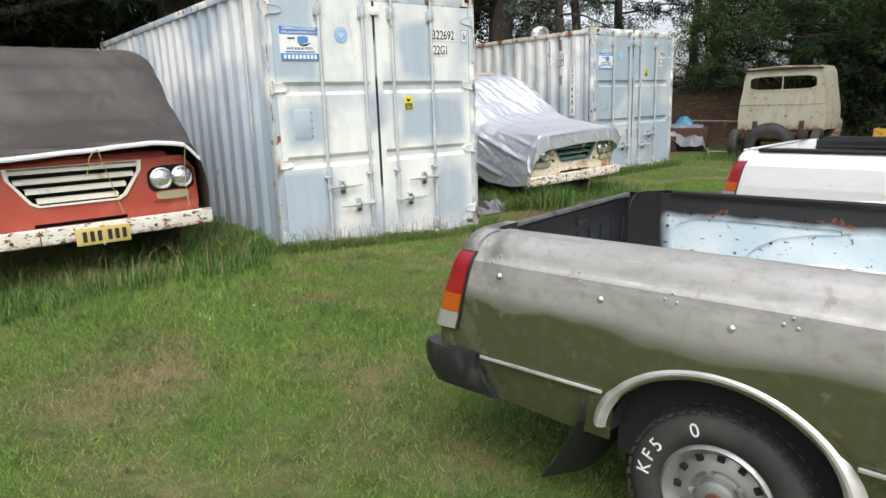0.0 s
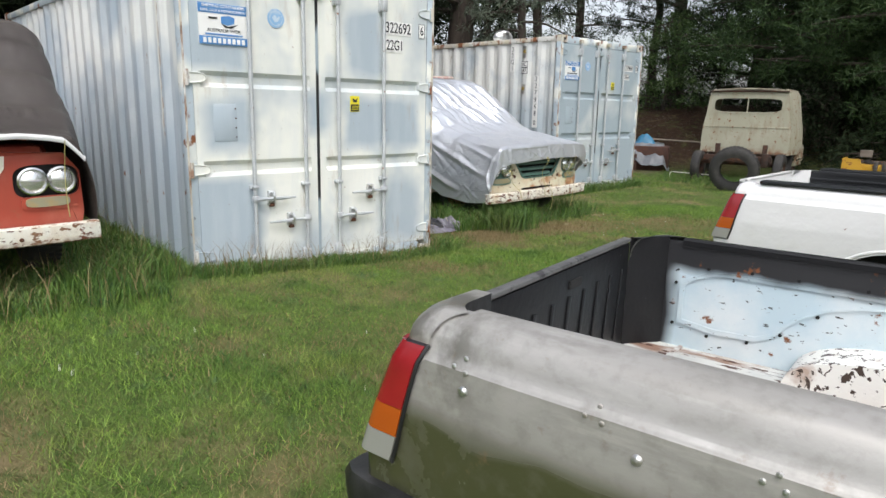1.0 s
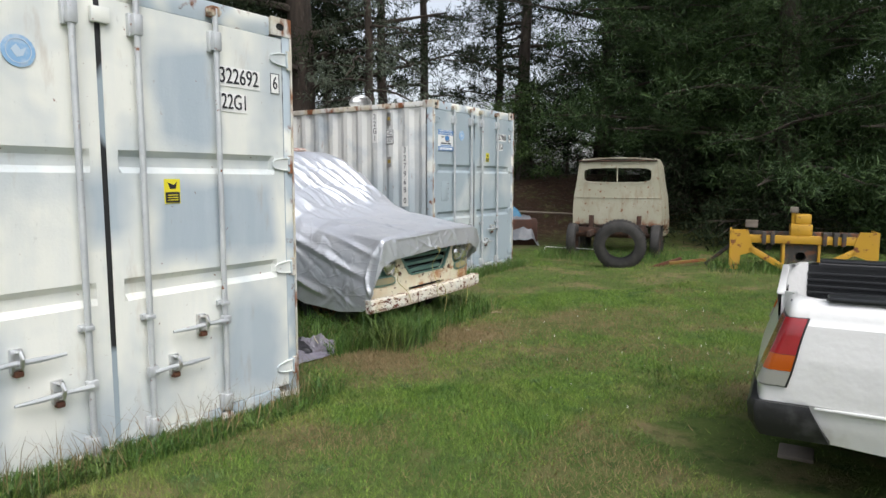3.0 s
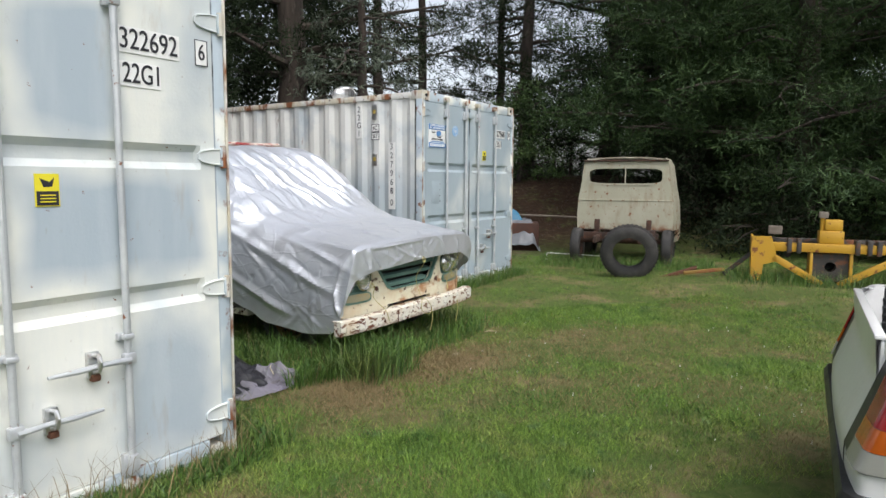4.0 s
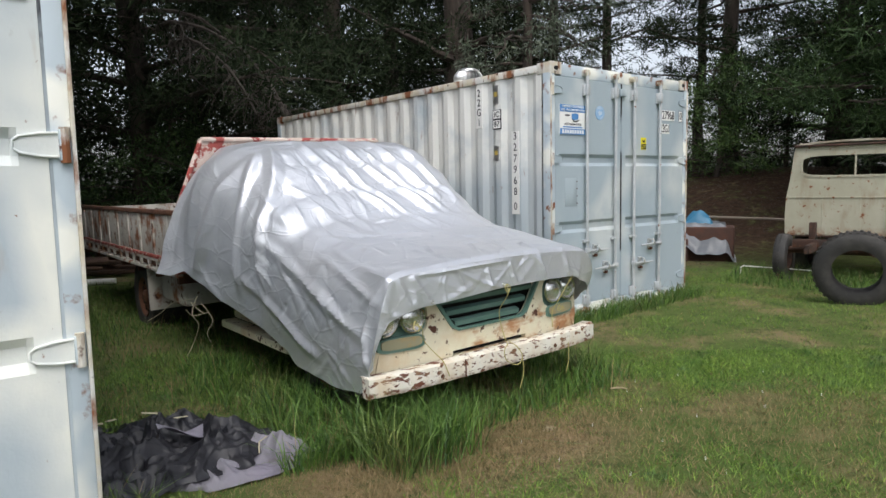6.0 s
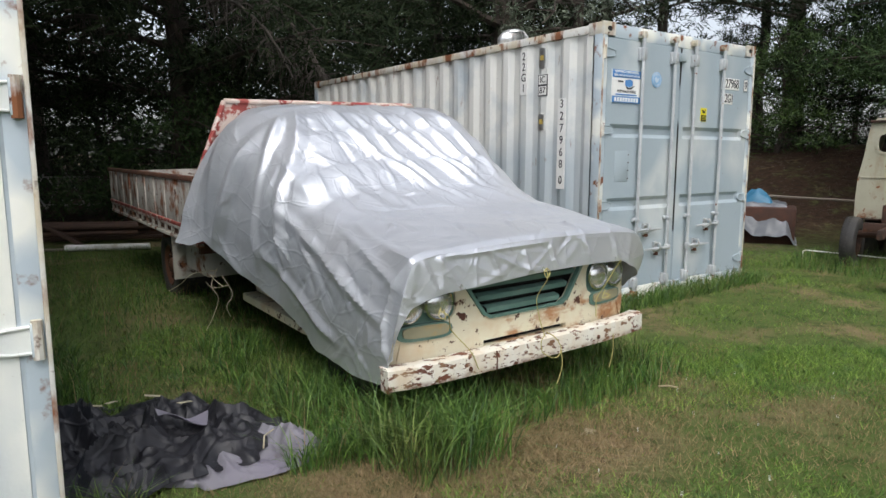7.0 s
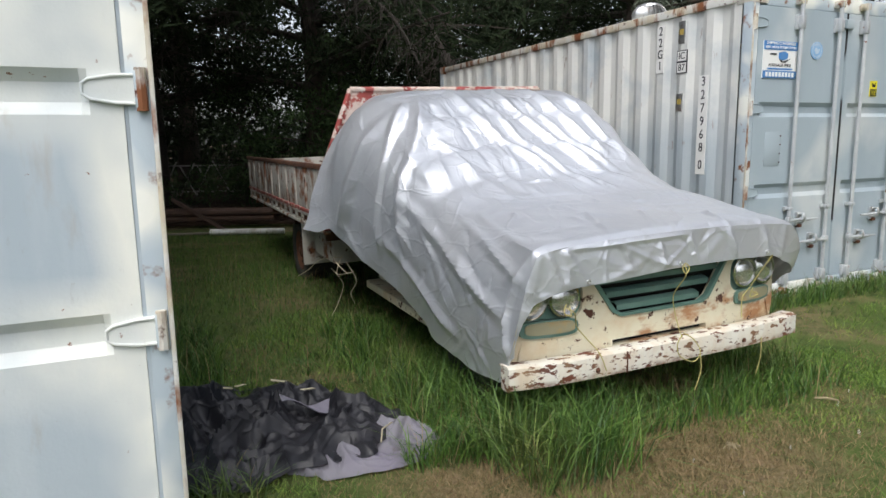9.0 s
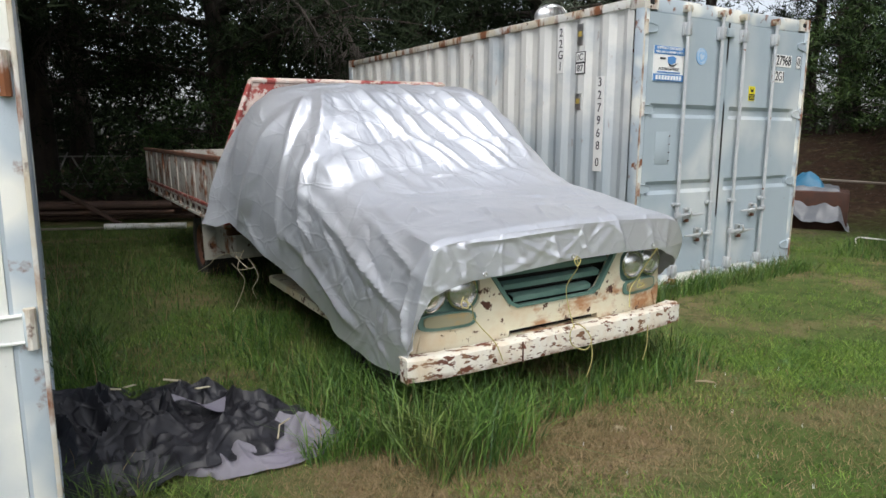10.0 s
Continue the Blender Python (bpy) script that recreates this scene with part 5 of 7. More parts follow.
M_SILVER = mat("silver_tarpaulin", (0.68, 0.70, 0.74), 0.35, 0.64, layers=[
    ((0.62, 0.65, 0.70), 1.6, 0.45, 0.7, {"rough": 0.42}), ((0.72, 0.74, 0.78), 7, 0.5, 0.75, {"amount": 0.5, "rough": 0.3})], bump=[(3.2, 0.10), (2.3, 0.13, (1, 0.8, 1.2), "creases", 0.03), (5.5, 0.10, (1, 0.6, 1), "creases", 0.055), (26, 0.03, (1, 1, 1), "cells"), (60, 0.03)])
M_BROWNTARP = mat("brown_grey_canvas", (0.056, 0.047, 0.043), 0.5, layers=[
    ((0.10, 0.088, 0.078), 1.4, 0.46, 0.68, {"rough": 0.5}), ((0.05, 0.043, 0.038), 5, 0.5, 0.75, {"stretch": (1, 0.5, 1)}), ((0.2, 0.19, 0.17), 14, 0.68, 0.76, {"amount": 0.4})], bump=[(2.2, 0.3), (9, 0.12), (180, 0.1)])
M_HEM = mat("white_tarp_hem", (0.72, 0.72, 0.72), 0.45, bump=[(20, 0.2)])


def lerp_rows(rows, a):
    for p, q in zip(rows, rows[1:]):
        if a <= q[0]:
            k = max(0.0, (a - p[0]) / (q[0] - p[0]))
            k = k * k * (3 - 2 * k) * 0.5 + k * 0.5
            return [p[i] + (q[i] - p[i]) * k for i in range(1, len(p))]
    return list(rows[-1][1:])


def tarp(name, m, label, rows, front, material, fold, hem, seed, creases, fine):
    """A draped sheet. rows: y, top height, half top width, left hem (z, x), right hem (z, x). front: x, height of the front edge.
    creases: sharp folds as polylines with height and half width; fine: how many small random ones."""
    tp = thing(name, m, label, "tarpaulin")
    bm = bmesh.new()
    NU, NV, EDGE = (190, 250, 0.56) if fine > 100 else (110, 150, 0.56)
    y0, y1 = rows[0][0], rows[-1][0]

    def base(u, v):
        y = y0 + (y1 - y0) * u
        zt, wt, zl, xl, zr, xr = lerp_rows(rows, y)
        s = 2 * v - 1
        zb, xb = (zl, xl) if s < 0 else (zr, xr)
        if abs(s) <= EDGE:
            k = s / EDGE
            p = Vector((wt * k, y, zt - 0.03 * k * k - 0.02 * abs(k) ** 16))
            q = 0.0
        else:
            q = (abs(s) - EDGE) / (1 - EDGE)
            z = zt - 0.05 + (zb - zt + 0.05) * q
            p = Vector((math.copysign(wt + (xb - wt) * (1 - (1 - q) ** (2.6 - 1.55 * smooth01(y, 1.9, 2.65))), s), y, z))
        # round the shoulders behind the front edge
        soft = smooth01(y, 0.08, 0.6) * (1 - 0.7 * smooth01(y, 2.3, 2.7))
        uu, vv = abs(p.x) / xb, max(0.0, (p.z - zb) / (zt - zb))
        e = 4.6 if s < 0 else 11.0
        r = max(1e-6, (uu ** e + vv ** e) ** (1 / e))
        k2 = soft * smooth01(abs(s), 0.15, 0.5) * (1 - smooth01(q, 0.75, 1.0))
        p.x += (p.x / r - p.x) * k2
        p.z += (zb + (p.z - zb) / r - p.z) * k2
        p.y += 0.10 * (1 - u) ** 8 * q * q
        return p

    g = sheet(bm, NU, NV, base)
    # front flap hangs from the first row and meets the front edges of the sides
    cols = [j for j in range(NV + 1) if abs(2 * j / NV - 1) <= EDGE + 0.003]

    def side_edge(sign, z):
        col = [g[0][j].co for j in range(NV + 1) if sign * (2 * j / NV - 1) >= EDGE - 0.01]
        return min(col, key=lambda c: abs(c.z - z))
    NF = 26
    last = [g[0][j] for j in cols]
    for r in range(1, NF + 1):
        row = []
        k = r / NF
        for j, first in zip(cols, [g[0][q] for q in cols]):
            x = first.co.x
            zf = lerp_rows(front, x * (1 + 0.14 * smooth01(abs(x), 0.6, 0.83)))[0]
            z = first.co.z + (zf - first.co.z) * k
            rim = side_edge(math.copysign(1, x), z)
            near = smooth01(abs(x), 0.45, rows[0][2] - 0.01)
            x += (rim.x - x) * near ** 2
            row.append(bm.verts.new((x, first.co.y + (rim.y - first.co.y) * near ** 4 - 0.016 * k * (1 - near ** 4), z)))
        for a in range(len(cols) - 1):
            bm.faces.new((last[a], last[a + 1], row[a + 1], row[a]))
        last = row
    bmesh.ops.recalc_face_normals(bm, faces=bm.faces)
    bm.normal_update()
    # all folds at once, along the normals
    vs = bm.verts[:]
    P = np.array([v.co for v in vs])
    N = np.array([v.normal for v in vs])
    if N[np.argmax(P[:, 2])][2] < 0:
        N = -N
    H = np.zeros(len(vs))
    rng = random.Random(int(seed))
    lines = [(pts, h, w) for pts, h, w in creases]
    for q in range(fine):
        c = vs[rng.randrange(len(vs))].co
        a = rng.choice((0.7, 0.7, -0.8, 1.57)) + rng.gauss(0, 0.16)
        ln = rng.uniform(0.06, 0.42) * (0.5 if q % 3 else 1)
        d = Vector((math.cos(a), 0.25, -math.sin(a))) if abs(c.y) < 0.02 else (Vector((math.cos(a + 0.7), math.sin(a + 0.7), 0.45 if c.y > 1.2 else 0.0)) if abs(c.x) < 0.7 else Vector((0, math.cos(a), math.sin(a))))
        lines.append(((c - d * ln, c + d * ln), rng.choice((-1, 1, 1)) * rng.uniform(0.003, 0.009), rng.uniform(0.016, 0.04)))
    for pts, h, w in lines:
        # lay the line on the sheet
        laid = []
        for a, b in zip(pts, pts[1:]):
            for k in range(14):
                c = np.array(a) + (np.array(b) - np.array(a)) * k / 14
                laid.append(P[np.argmin(((P - c) ** 2).sum(1))])
        laid.append(P[np.argmin(((P - np.array(pts[-1])) ** 2).sum(1))])
        for k in range(30):
            laid = [laid[0]] + [(a + 2 * b + c) / 4 for a, b, c in zip(laid, laid[1:], laid[2:])] + [laid[-1]]
        pts = [laid[0]] + [b for a, b in zip(laid, laid[1:]) if np.linalg.norm(b - a) > 1e-4]
        if len(pts) < 2:
            continue
        best = np.full(len(vs), 9.0)
        along = np.zeros(len(vs))
        total = len(pts) - 1
        for i, (a, b) in enumerate(zip(pts, pts[1:])):
            a, b = np.array(a), np.array(b)
            ab = b - a
            k = np.clip(((P - a) @ ab) / (ab @ ab), 0, 1)
            d = np.linalg.norm(P - a - k[:, None] * ab, axis=1)
            along = np.where(d < best, (i + k) / total, along)
            best = np.minimum(best, d)
        prof = np.clip(1 - best / w, 0, 1)
        H += 1.25 * h * prof ** 1.2 * np.clip(6 * np.minimum(along, 1 - along) + 0.15, 0, 1)
    for i, v in enumerate(vs):
        x, y, z = P[i]
        h = 0.0
        for fr, am in ((1.5, 0.9), (3.1, 0.75), (6.5, 0.42)):
            h += am * (noise.voronoi((x * fr + seed + 0.3 * y * fr, y * fr * 0.8, z * fr))[0][0] - 0.45)
        d1 = (y + 0.75 * z) if x < 0 else (y - 0.75 * z)
        side = smooth01(abs(x), 0.7, 0.85) * smooth01(y, 0.1, 0.3)
        h += 0.7 * side * noise.noise((d1 * 2.2, (y - z) * 0.4, seed + 8))
        h += 0.5 * (1 - side) * smooth01(y, 0.5, 1.2) * (0.6 - 2.2 * abs(noise.noise((x * 4.2 + y * 1.6, y * 0.5 - x * 0.4, seed))))
        flat = smooth01(y, 0.0, 0.12)
        v.co += Vector(N[i]) * (fold * h * (0.35 + 0.65 * flat) + H[i])
    edge = [v.co.copy() for v in last if v.is_valid]
    shell(bm, 0.003)
    part("tarp_sheet", bm, material, tp, sharp=32)
    if not hem:
        for q in (24, len(edge) // 2, len(edge) - 22):
            e = edge[q] + Vector((0, -0.006, 0.022))
            part("eyelet", lathe(bmesh.new(), [(0.005, 0.0), (0.007, 0.003), (0.012, 0.003), (0.013, 0.0), (0.012, -0.003)], 12, Matrix.Translation(e) @ Matrix.Rotation(radians(-90), 4, "Z")), M_BRIGHT, tp, "brass eyelet")
    if hem:
        hb = bmesh.new()
        sheet(hb, len(edge) - 1, 3, lambda a, b: edge[round(a * (len(edge) - 1))] + Vector((0, -0.008 - 0.008 * math.sin(math.pi * b), -0.010 + 0.036 * b)))
        part("tarp_hem", thicken(hb, 0.004), M_HEM, tp, "white hem")
    return tp


# long folds: over the windscreen, down the side, across the bonnet and on the front flap
SCREEN_FOLDS = [
    (((0.41, 2.35, 1.92), (0.47, 1.80, 1.70), (0.60, 1.35, 1.40)), 0.034, 0.07), (((0.05, 2.30, 1.91), (0.12, 1.75, 1.68), (0.50, 1.15, 1.25)), 0.036, 0.075),
    (((-0.32, 2.25, 1.90), (-0.25, 1.65, 1.62), (0.16, 1.10, 1.25)), 0.030, 0.07), (((0.24, 2.2, 1.90), (0.31, 1.7, 1.65), (0.62, 1.15, 1.25)), 0.020, 0.05),
    (((-0.43, 1.95, 1.80), (-0.36, 1.02, 1.22)), -0.012, 0.035), (((-0.14, 2.1, 1.86), (0.0, 1.5, 1.5), (0.3, 1.0, 1.18)), 0.018, 0.045), (((0.68, 2.2, 1.88), (0.70, 1.7, 1.65), (0.78, 1.3, 1.35)), 0.030, 0.06)]
SIDE_FOLDS = [
    (((-0.56, 2.15, 1.88), (-0.71, 1.72, 1.62), (-0.92, 1.52, 1.15), (-1.0, 1.40, 0.75)), 0.036, 0.085), (((-0.72, 2.05, 1.80), (-0.92, 1.80, 1.39), (-1.0, 1.80, 0.75)), 0.034, 0.06),
    (((-0.80, 1.60, 1.33), (-0.89, 0.02, 0.84)), 0.020, 0.045), (((-0.92, 1.55, 1.14), (-0.93, 0.15, 0.64)), 0.024, 0.06), (((-0.99, 1.79, 0.85), (-0.99, 0.60, 0.42)), 0.022, 0.06),
    (((-0.84, 0.03, 1.0), (-0.92, 0.16, 0.67), (-0.94, 0.08, 0.47)), 0.022, 0.035), (((-0.90, 2.06, 1.60), (-1.06, 2.24, 1.15), (-1.14, 2.42, 0.80)), 0.045, 0.10), (((-0.72, 1.42, 1.39), (-0.83, 0.15, 1.02)), 0.014, 0.04)]
FRONT_FOLDS = [
    (((-0.25, 0.46, 1.10), (-0.40, 0.03, 1.05), (-0.30, -0.01, 0.86)), 0.012, 0.025), (((0.15, 0.50, 1.10), (-0.14, 0.01, 1.04), (-0.09, -0.01, 0.84)), 0.010, 0.024), (((0.30, 0.40, 1.08), (0.06, 0.0, 1.03), (0.13, -0.01, 0.84)), 0.012, 0.026),
    (((0.45, 0.3, 1.07), (0.34, 0.0, 1.03), (0.40, -0.01, 0.84)), 0.016, 0.03), (((-0.69, 0.0, 1.0), (-0.44, 0.0, 0.995), (0.10, 0.0, 1.01)), 0.008, 0.02), (((-0.80, 0.0, 1.02), (-0.715, 0.0, 0.78)), 0.010, 0.026), (((-0.70, 0.0, 1.02), (-0.57, 0.0, 0.80)), 0.010, 0.026),
    (((-0.90, 0.02, 0.84), (-0.76, 0.0, 0.69)), 0.010, 0.022), (((0.60, 0.05, 1.04), (0.64, 0.0, 0.84)), 0.012, 0.03), (((0.78, 0.02, 1.0), (0.74, 0.0, 0.80)), 0.014, 0.035)]
PLACE_D, PLACE_R = pose(2.01, 9.572, 0.01, 0, -1.1, 40.2), pose(-2.57, 4.676, 0.24, 0, 0, 41.4)
truck(PLACE_D, "cream truck with green grille and rusty white tray", M_CREAMTRUCK, M_SEAGREEN, M_SEAGREEN, M_SEAGREEN, True, False)
# M_DARK pods here: shade of the lamp recesses put into their colour
truck(PLACE_R, "faded red truck with ivory grille bars and chipped bumper", M_REDTRUCK, M_DARK, M_IVORY, M_IVORY, True, True)
# y, top, half top width, left hem z, left hem x, right hem z, right hem x
tarp("silver_tarpaulin", PLACE_D, "crumpled silver tarpaulin draped over the cream truck cab", [
    (0.0, 1.03, 0.85, 0.40, 0.955, 0.68, 0.955), (0.04, 1.052, 0.85, 0.36, 0.955, 0.66, 0.955), (0.12, 1.06, 0.84, 0.32, 0.955, 0.60, 0.955), (0.45, 1.09, 0.82, 0.29, 0.965, 0.5, 0.97), (0.9, 1.15, 0.80, 0.33, 0.985, 0.5, 0.97),
    (1.2, 1.25, 0.78, 0.42, 0.99, 0.55, 0.97), (1.5, 1.45, 0.76, 0.50, 0.99, 0.6, 0.97), (1.8, 1.68, 0.74, 0.57, 1.02, 0.6, 0.98), (2.05, 1.83, 0.74, 0.65, 1.07, 0.6, 0.98),
    (2.3, 1.895, 0.75, 0.76, 1.15, 0.62, 1.0), (2.5, 1.915, 0.76, 0.86, 1.22, 0.7, 1.05), (2.62, 1.92, 0.76, 0.82, 1.30, 0.7, 1.05), (2.76, 1.92, 0.75, 0.84, 1.38, 0.75, 1.08)],
    [(-0.98, 0.42), (-0.93, 0.54), (-0.86, 0.68), (-0.80, 0.755), (-0.70, 0.79), (-0.60, 0.81), (-0.5, 0.815), (0.0, 0.84), (0.4, 0.842), (0.62, 0.835), (0.72, 0.78), (0.9, 0.68)], M_SILVER, 0.022, False, 3.0, SCREEN_FOLDS + SIDE_FOLDS + FRONT_FOLDS, 230)
tarp("brown_tarpaulin", PLACE_R, "taut brown-grey canvas tarpaulin with white hem over the red truck", [
    (0.02, 1.045, 0.85, 0.42, 0.97, 0.40, 0.99), (0.12, 1.075, 0.86, 0.40, 0.99, 0.40, 1.0), (0.5, 1.20, 0.89, 0.4, 1.0, 0.42, 1.0), (0.9, 1.44, 0.93, 0.4, 1.0, 0.5, 1.02),
    (1.2, 1.68, 0.97, 0.42, 1.0, 0.6, 1.05), (1.45, 1.84, 1.0, 0.45, 1.02, 0.7, 1.07), (1.7, 1.88, 1.0, 0.5, 1.05, 0.8, 1.08), (2.4, 1.90, 1.0, 0.6, 1.1, 0.8, 1.10), (2.78, 1.90, 1.0, 0.7, 1.1, 0.8, 1.10)],
    [(-0.9, 0.93), (-0.45, 0.955), (0.0, 0.98), (0.55, 1.01), (0.75, 0.985), (0.9, 0.86)], M_BROWNTARP, 0.016, True, 11.0, [], 90)
# ---- stripped cab, yellow implement, scrap ----
M_CABPAINT = mat("weathered_cream_cab", (0.36, 0.345, 0.26), 0.6, layers=[((0.42, 0.405, 0.32), 2, 0.45, 0.7, {}), ((0.26, 0.20, 0.12), 5, 0.52, 0.68, {"amount": 0.6, "stretch": (1, 1, 0.4)}), (RUST, 12, 0.60, 0.66, {"rough": 0.9}), (RUST, 7, 0.42, 0.6, {"axes": [("Z", 0.88, 0.76)], "rough": 0.9}), (DARK_RUST, 3, 0.4, 0.6, {"axes": [("Z", 2.10, 2.16)], "rough": 0.95})], bump=[(30, 0.12), (2, 0.2)])
M_IMPL = mat("chipped_yellow_paint", (0.50, 0.28, 0.02), 0.5, layers=[((0.48, 0.26, 0.03), 3, 0.45, 0.7, {}), (RUST, 8, 0.58, 0.64, {"rough": 0.9}), (DARK_RUST, 16, 0.66, 0.70, {})], bump=[(30, 0.15)])
M_OCHRE = mat("dirty_ochre_paint", (0.20, 0.115, 0.02), 0.7, layers=[(RUST, 7, 0.48, 0.6, {"rough": 0.9})], bump=[(30, 0.2)])
M_DARKSTEEL = mat("dark_worn_steel", (0.05, 0.045, 0.04), 0.7, layers=[(RUST, 7, 0.5, 0.65, {"rough": 0.9})], bump=[(30, 0.2)])
M_TIMBER = mat("grey_timber", (0.20, 0.17, 0.14), 0.85, layers=[((0.11, 0.09, 0.07), 6, 0.45, 0.7, {"stretch": (0.2, 1, 1)})], bump=[(25, 0.4, (0.1, 1, 1))])

M_CHASSIS = mat("dark_rusted_chassis", (0.06, 0.03, 0.02), 0.9, layers=[((0.12, 0.05, 0.025), 9, 0.55, 0.66, {}), ((0.02, 0.015, 0.012), 4, 0.45, 0.65, {})], bump=[(40, 0.4)])
cab = thing("truck_cab", pose(7.265, 14.837, gz(7.3, 14.8) - 0.10, 0, 0, -37.6) @ Matrix.Diagonal((0.885, 0.95, 0.965, 1)), "stripped cream truck cab with rusted chassis", "truck cab")


def cab_half(z):
    rows = ((0.74, 0.99), (1.0, 1.0), (1.31, 0.985), (1.6, 0.93), (1.95, 0.885), (2.08, 0.86), (2.14, 0.80))
    for (a, p), (b, q) in zip(rows, rows[1:]):
        if z <= b:
            return p + (q - p) * (z - a) / (b - a)
    return rows[-1][1]


edge_r = [(cab_half(z), z) for z in (0.74, 0.9, 1.05, 1.2, 1.31, 1.45, 1.6, 1.75, 1.95, 2.05, 2.10)]
out = edge_r + [(-x, z) for x, z in reversed(edge_r)]
win = ring(0, 1.79, 0.76, 0.155, 28, 5)
back = part("back_panel", plate([out, win], 0.03), M_CABPAINT, cab)
part("window_rubber", plate([ring(0, 1.79, 0.785, 0.18, 28, 5), ring(0, 1.79, 0.75, 0.145, 28, 5)], 0.02, Matrix.Translation((0, -0.012, 0))), M_CABPAINT, back)
part("window_post", boxed((-0.012, 0.0, 1.63), (0.012, 0.02, 1.95)), M_CABPAINT, back)
part("belt_crease", boxed((-0.94, -0.012, 1.305), (0.94, 0.005, 1.325), 0.006), M_CABPAINT, back)
for x in (-0.45, 0.08, 0.42):
    part("panel_seam", boxed((x, -0.006, 0.76), (x + 0.012, 0.004, 1.30), 0.002), M_CABPAINT, back)
for s in (-1, 1):
    bm = bmesh.new()
    sheet(bm, 10, 12, lambda a, b: (s * (cab_half(0.74 + 1.40 * b) + 0.09 * smooth01(a, 0.0, 0.6) * (1 - 0.6 * b)), 0.02 + 1.3 * a, 0.74 + 1.40 * b))
    part("side_panel", thicken(bm, 0.02), M_CABPAINT, cab)
    part("wing", boxed((s * 1.08, 0.9, 0.45), (s * 0.75, 1.75, 0.95), 0.08), M_CABPAINT, cab)
    wheel(cab, s * 0.98, 1.0, 0.40, 0.40, 0.22, s * 0.2, (M_TYRE, M_CHASSIS))
    part("chassis_rail", boxed((s * 0.40, -1.1, 0.56), (s * 0.47, 1.6, 0.68), 0.006), M_CHASSIS, cab)
    part("cab_mount", boxed((s * 0.58, -0.25, 0.66), (s * 0.48, -0.15, 0.95), 0.01), M_CHASSIS, cab)
    wheel(cab, s * 1.0, -0.35, 0.42, 0.36, 0.20, s * 0.18, (M_TYRE, M_CHASSIS))
bm = bmesh.new()
sheet(bm, 10, 12, lambda a, b: ((-0.86 + 1.72 * b), -0.03 + 1.25 * a, 2.09 + 0.07 * math.sin(math.pi * b) ** 0.4))
part("roof", thicken(bm, 0.03), M_CABPAINT, cab, "roof with a rusted edge")
part("roof_gutter", tubed([(-0.87, -0.035, 2.085), (0.87, -0.035, 2.085)], 0.018, 8), M_CHASSIS, cab)
part("cab_floor", boxed((-0.95, 0.0, 0.72), (0.95, 1.3, 0.76)), M_CHASSIS, cab)
part("front_shell", boxed((-0.95, 1.28, 0.74), (0.95, 1.34, 1.5), 0.02), M_CABPAINT, cab)
part("axle", tubed([(-0.95, -0.35, 0.55), (0.95, -0.35, 0.55)], 0.05, 10), M_CHASSIS, cab)
part("cross_tube", boxed((-0.75, -0.55, 0.60), (0.75, -0.45, 0.72), 0.01), M_CHASSIS, cab)
part("spring_hanger", boxed((0.55, -0.6, 0.50), (0.70, -0.4, 0.78), 0.02), M_CHASSIS, cab)

bigtyre = thing("loose_tyre", pose(6.16, 12.83, gz(6.16, 12.83) - 0.03, 0, 0, -31.6) @ pose(0, 0, 0, 8, 0, 0) @ Matrix.Scale(0.85, 4), "large worn black truck tyre leaning on the chassis", "tyre")
tm = Matrix.Translation((0, 0, 0.50)) @ Matrix.Rotation(radians(90), 4, "Z")
part("tyre_casing", lathe(bmesh.new(), [(0.30, -0.10), (0.29, -0.13), (0.36, -0.145), (0.44, -0.14), (0.49, -0.11), (0.505, -0.06), (0.505, 0.06), (0.49, 0.11), (0.44, 0.14), (0.36, 0.145), (0.29, 0.13), (0.30, 0.10), (0.40, 0.08), (0.43, 0.0), (0.40, -0.08), (0.30, -0.10)], 48, tm), M_TYRE, bigtyre)
bm = bmesh.new()
for k in range(40):
    for sx in (-0.05, 0.05):
        box(bm, (sx - 0.035, -0.018, 0.500), (sx + 0.035, 0.018, 0.515), 0, tm @ Matrix.Rotation(2 * math.pi * (k + (0.5 if sx > 0 else 0)) / 40, 4, "X"))
part("tread", bm, M_TYRE, bigtyre)

imp = thing("farm_implement", pose(8.15, 10.97, gz(8.2, 10.9) - 0.06, 0, 0, -38.6), "chipped yellow steel tractor implement frame", "farm implement")
for s in (-1, 1):
    br = part("end_bracket", plate([[(s * 1.0, 0.70), (s * 1.0, 0.30), (s * 0.98, 0.0), (s * 0.86, 0.0), (s * 0.84, 0.30), (s * 0.66, 0.36), (s * 0.70, 0.56), (s * 0.75, 0.70)]], 0.05, Matrix.Translation((0, -0.03, 0))), M_IMPL, imp)
    part("bracket_foot", boxed((s * 1.02, -0.12, -0.02), (s * 0.80, 0.3, 0.05), 0.01), M_IMPL, br)
    part("bracket_side", boxed((s * 1.0, -0.02, 0.05), (s * 0.97, 0.45, 0.70), 0.006), M_IMPL, br)
    d = Vector((s * 0.72, 0.0, 0.42)), Vector((s * 0.10, 0.02, 0.05))
    v = d[1] - d[0]
    ang = math.atan2(v.z, v.x)
    part("diagonal_brace", boxed((0, -0.03, -0.045), (v.length, 0.03, 0.045), 0.006, Matrix.Translation(d[0]) @ Matrix.Rotation(-ang, 4, "Y")), M_IMPL, imp)
    part("mast_plate", boxed((s * 0.26, 0.0, 0.06), (s * 0.22, 0.3, 0.50), 0.006), M_IMPL, imp)
bm = boxed((-0.72, -0.02, 0.50), (0.72, 0.10, 0.62), 0.008)
beam = part("top_beam", bm, M_IMPL, imp)
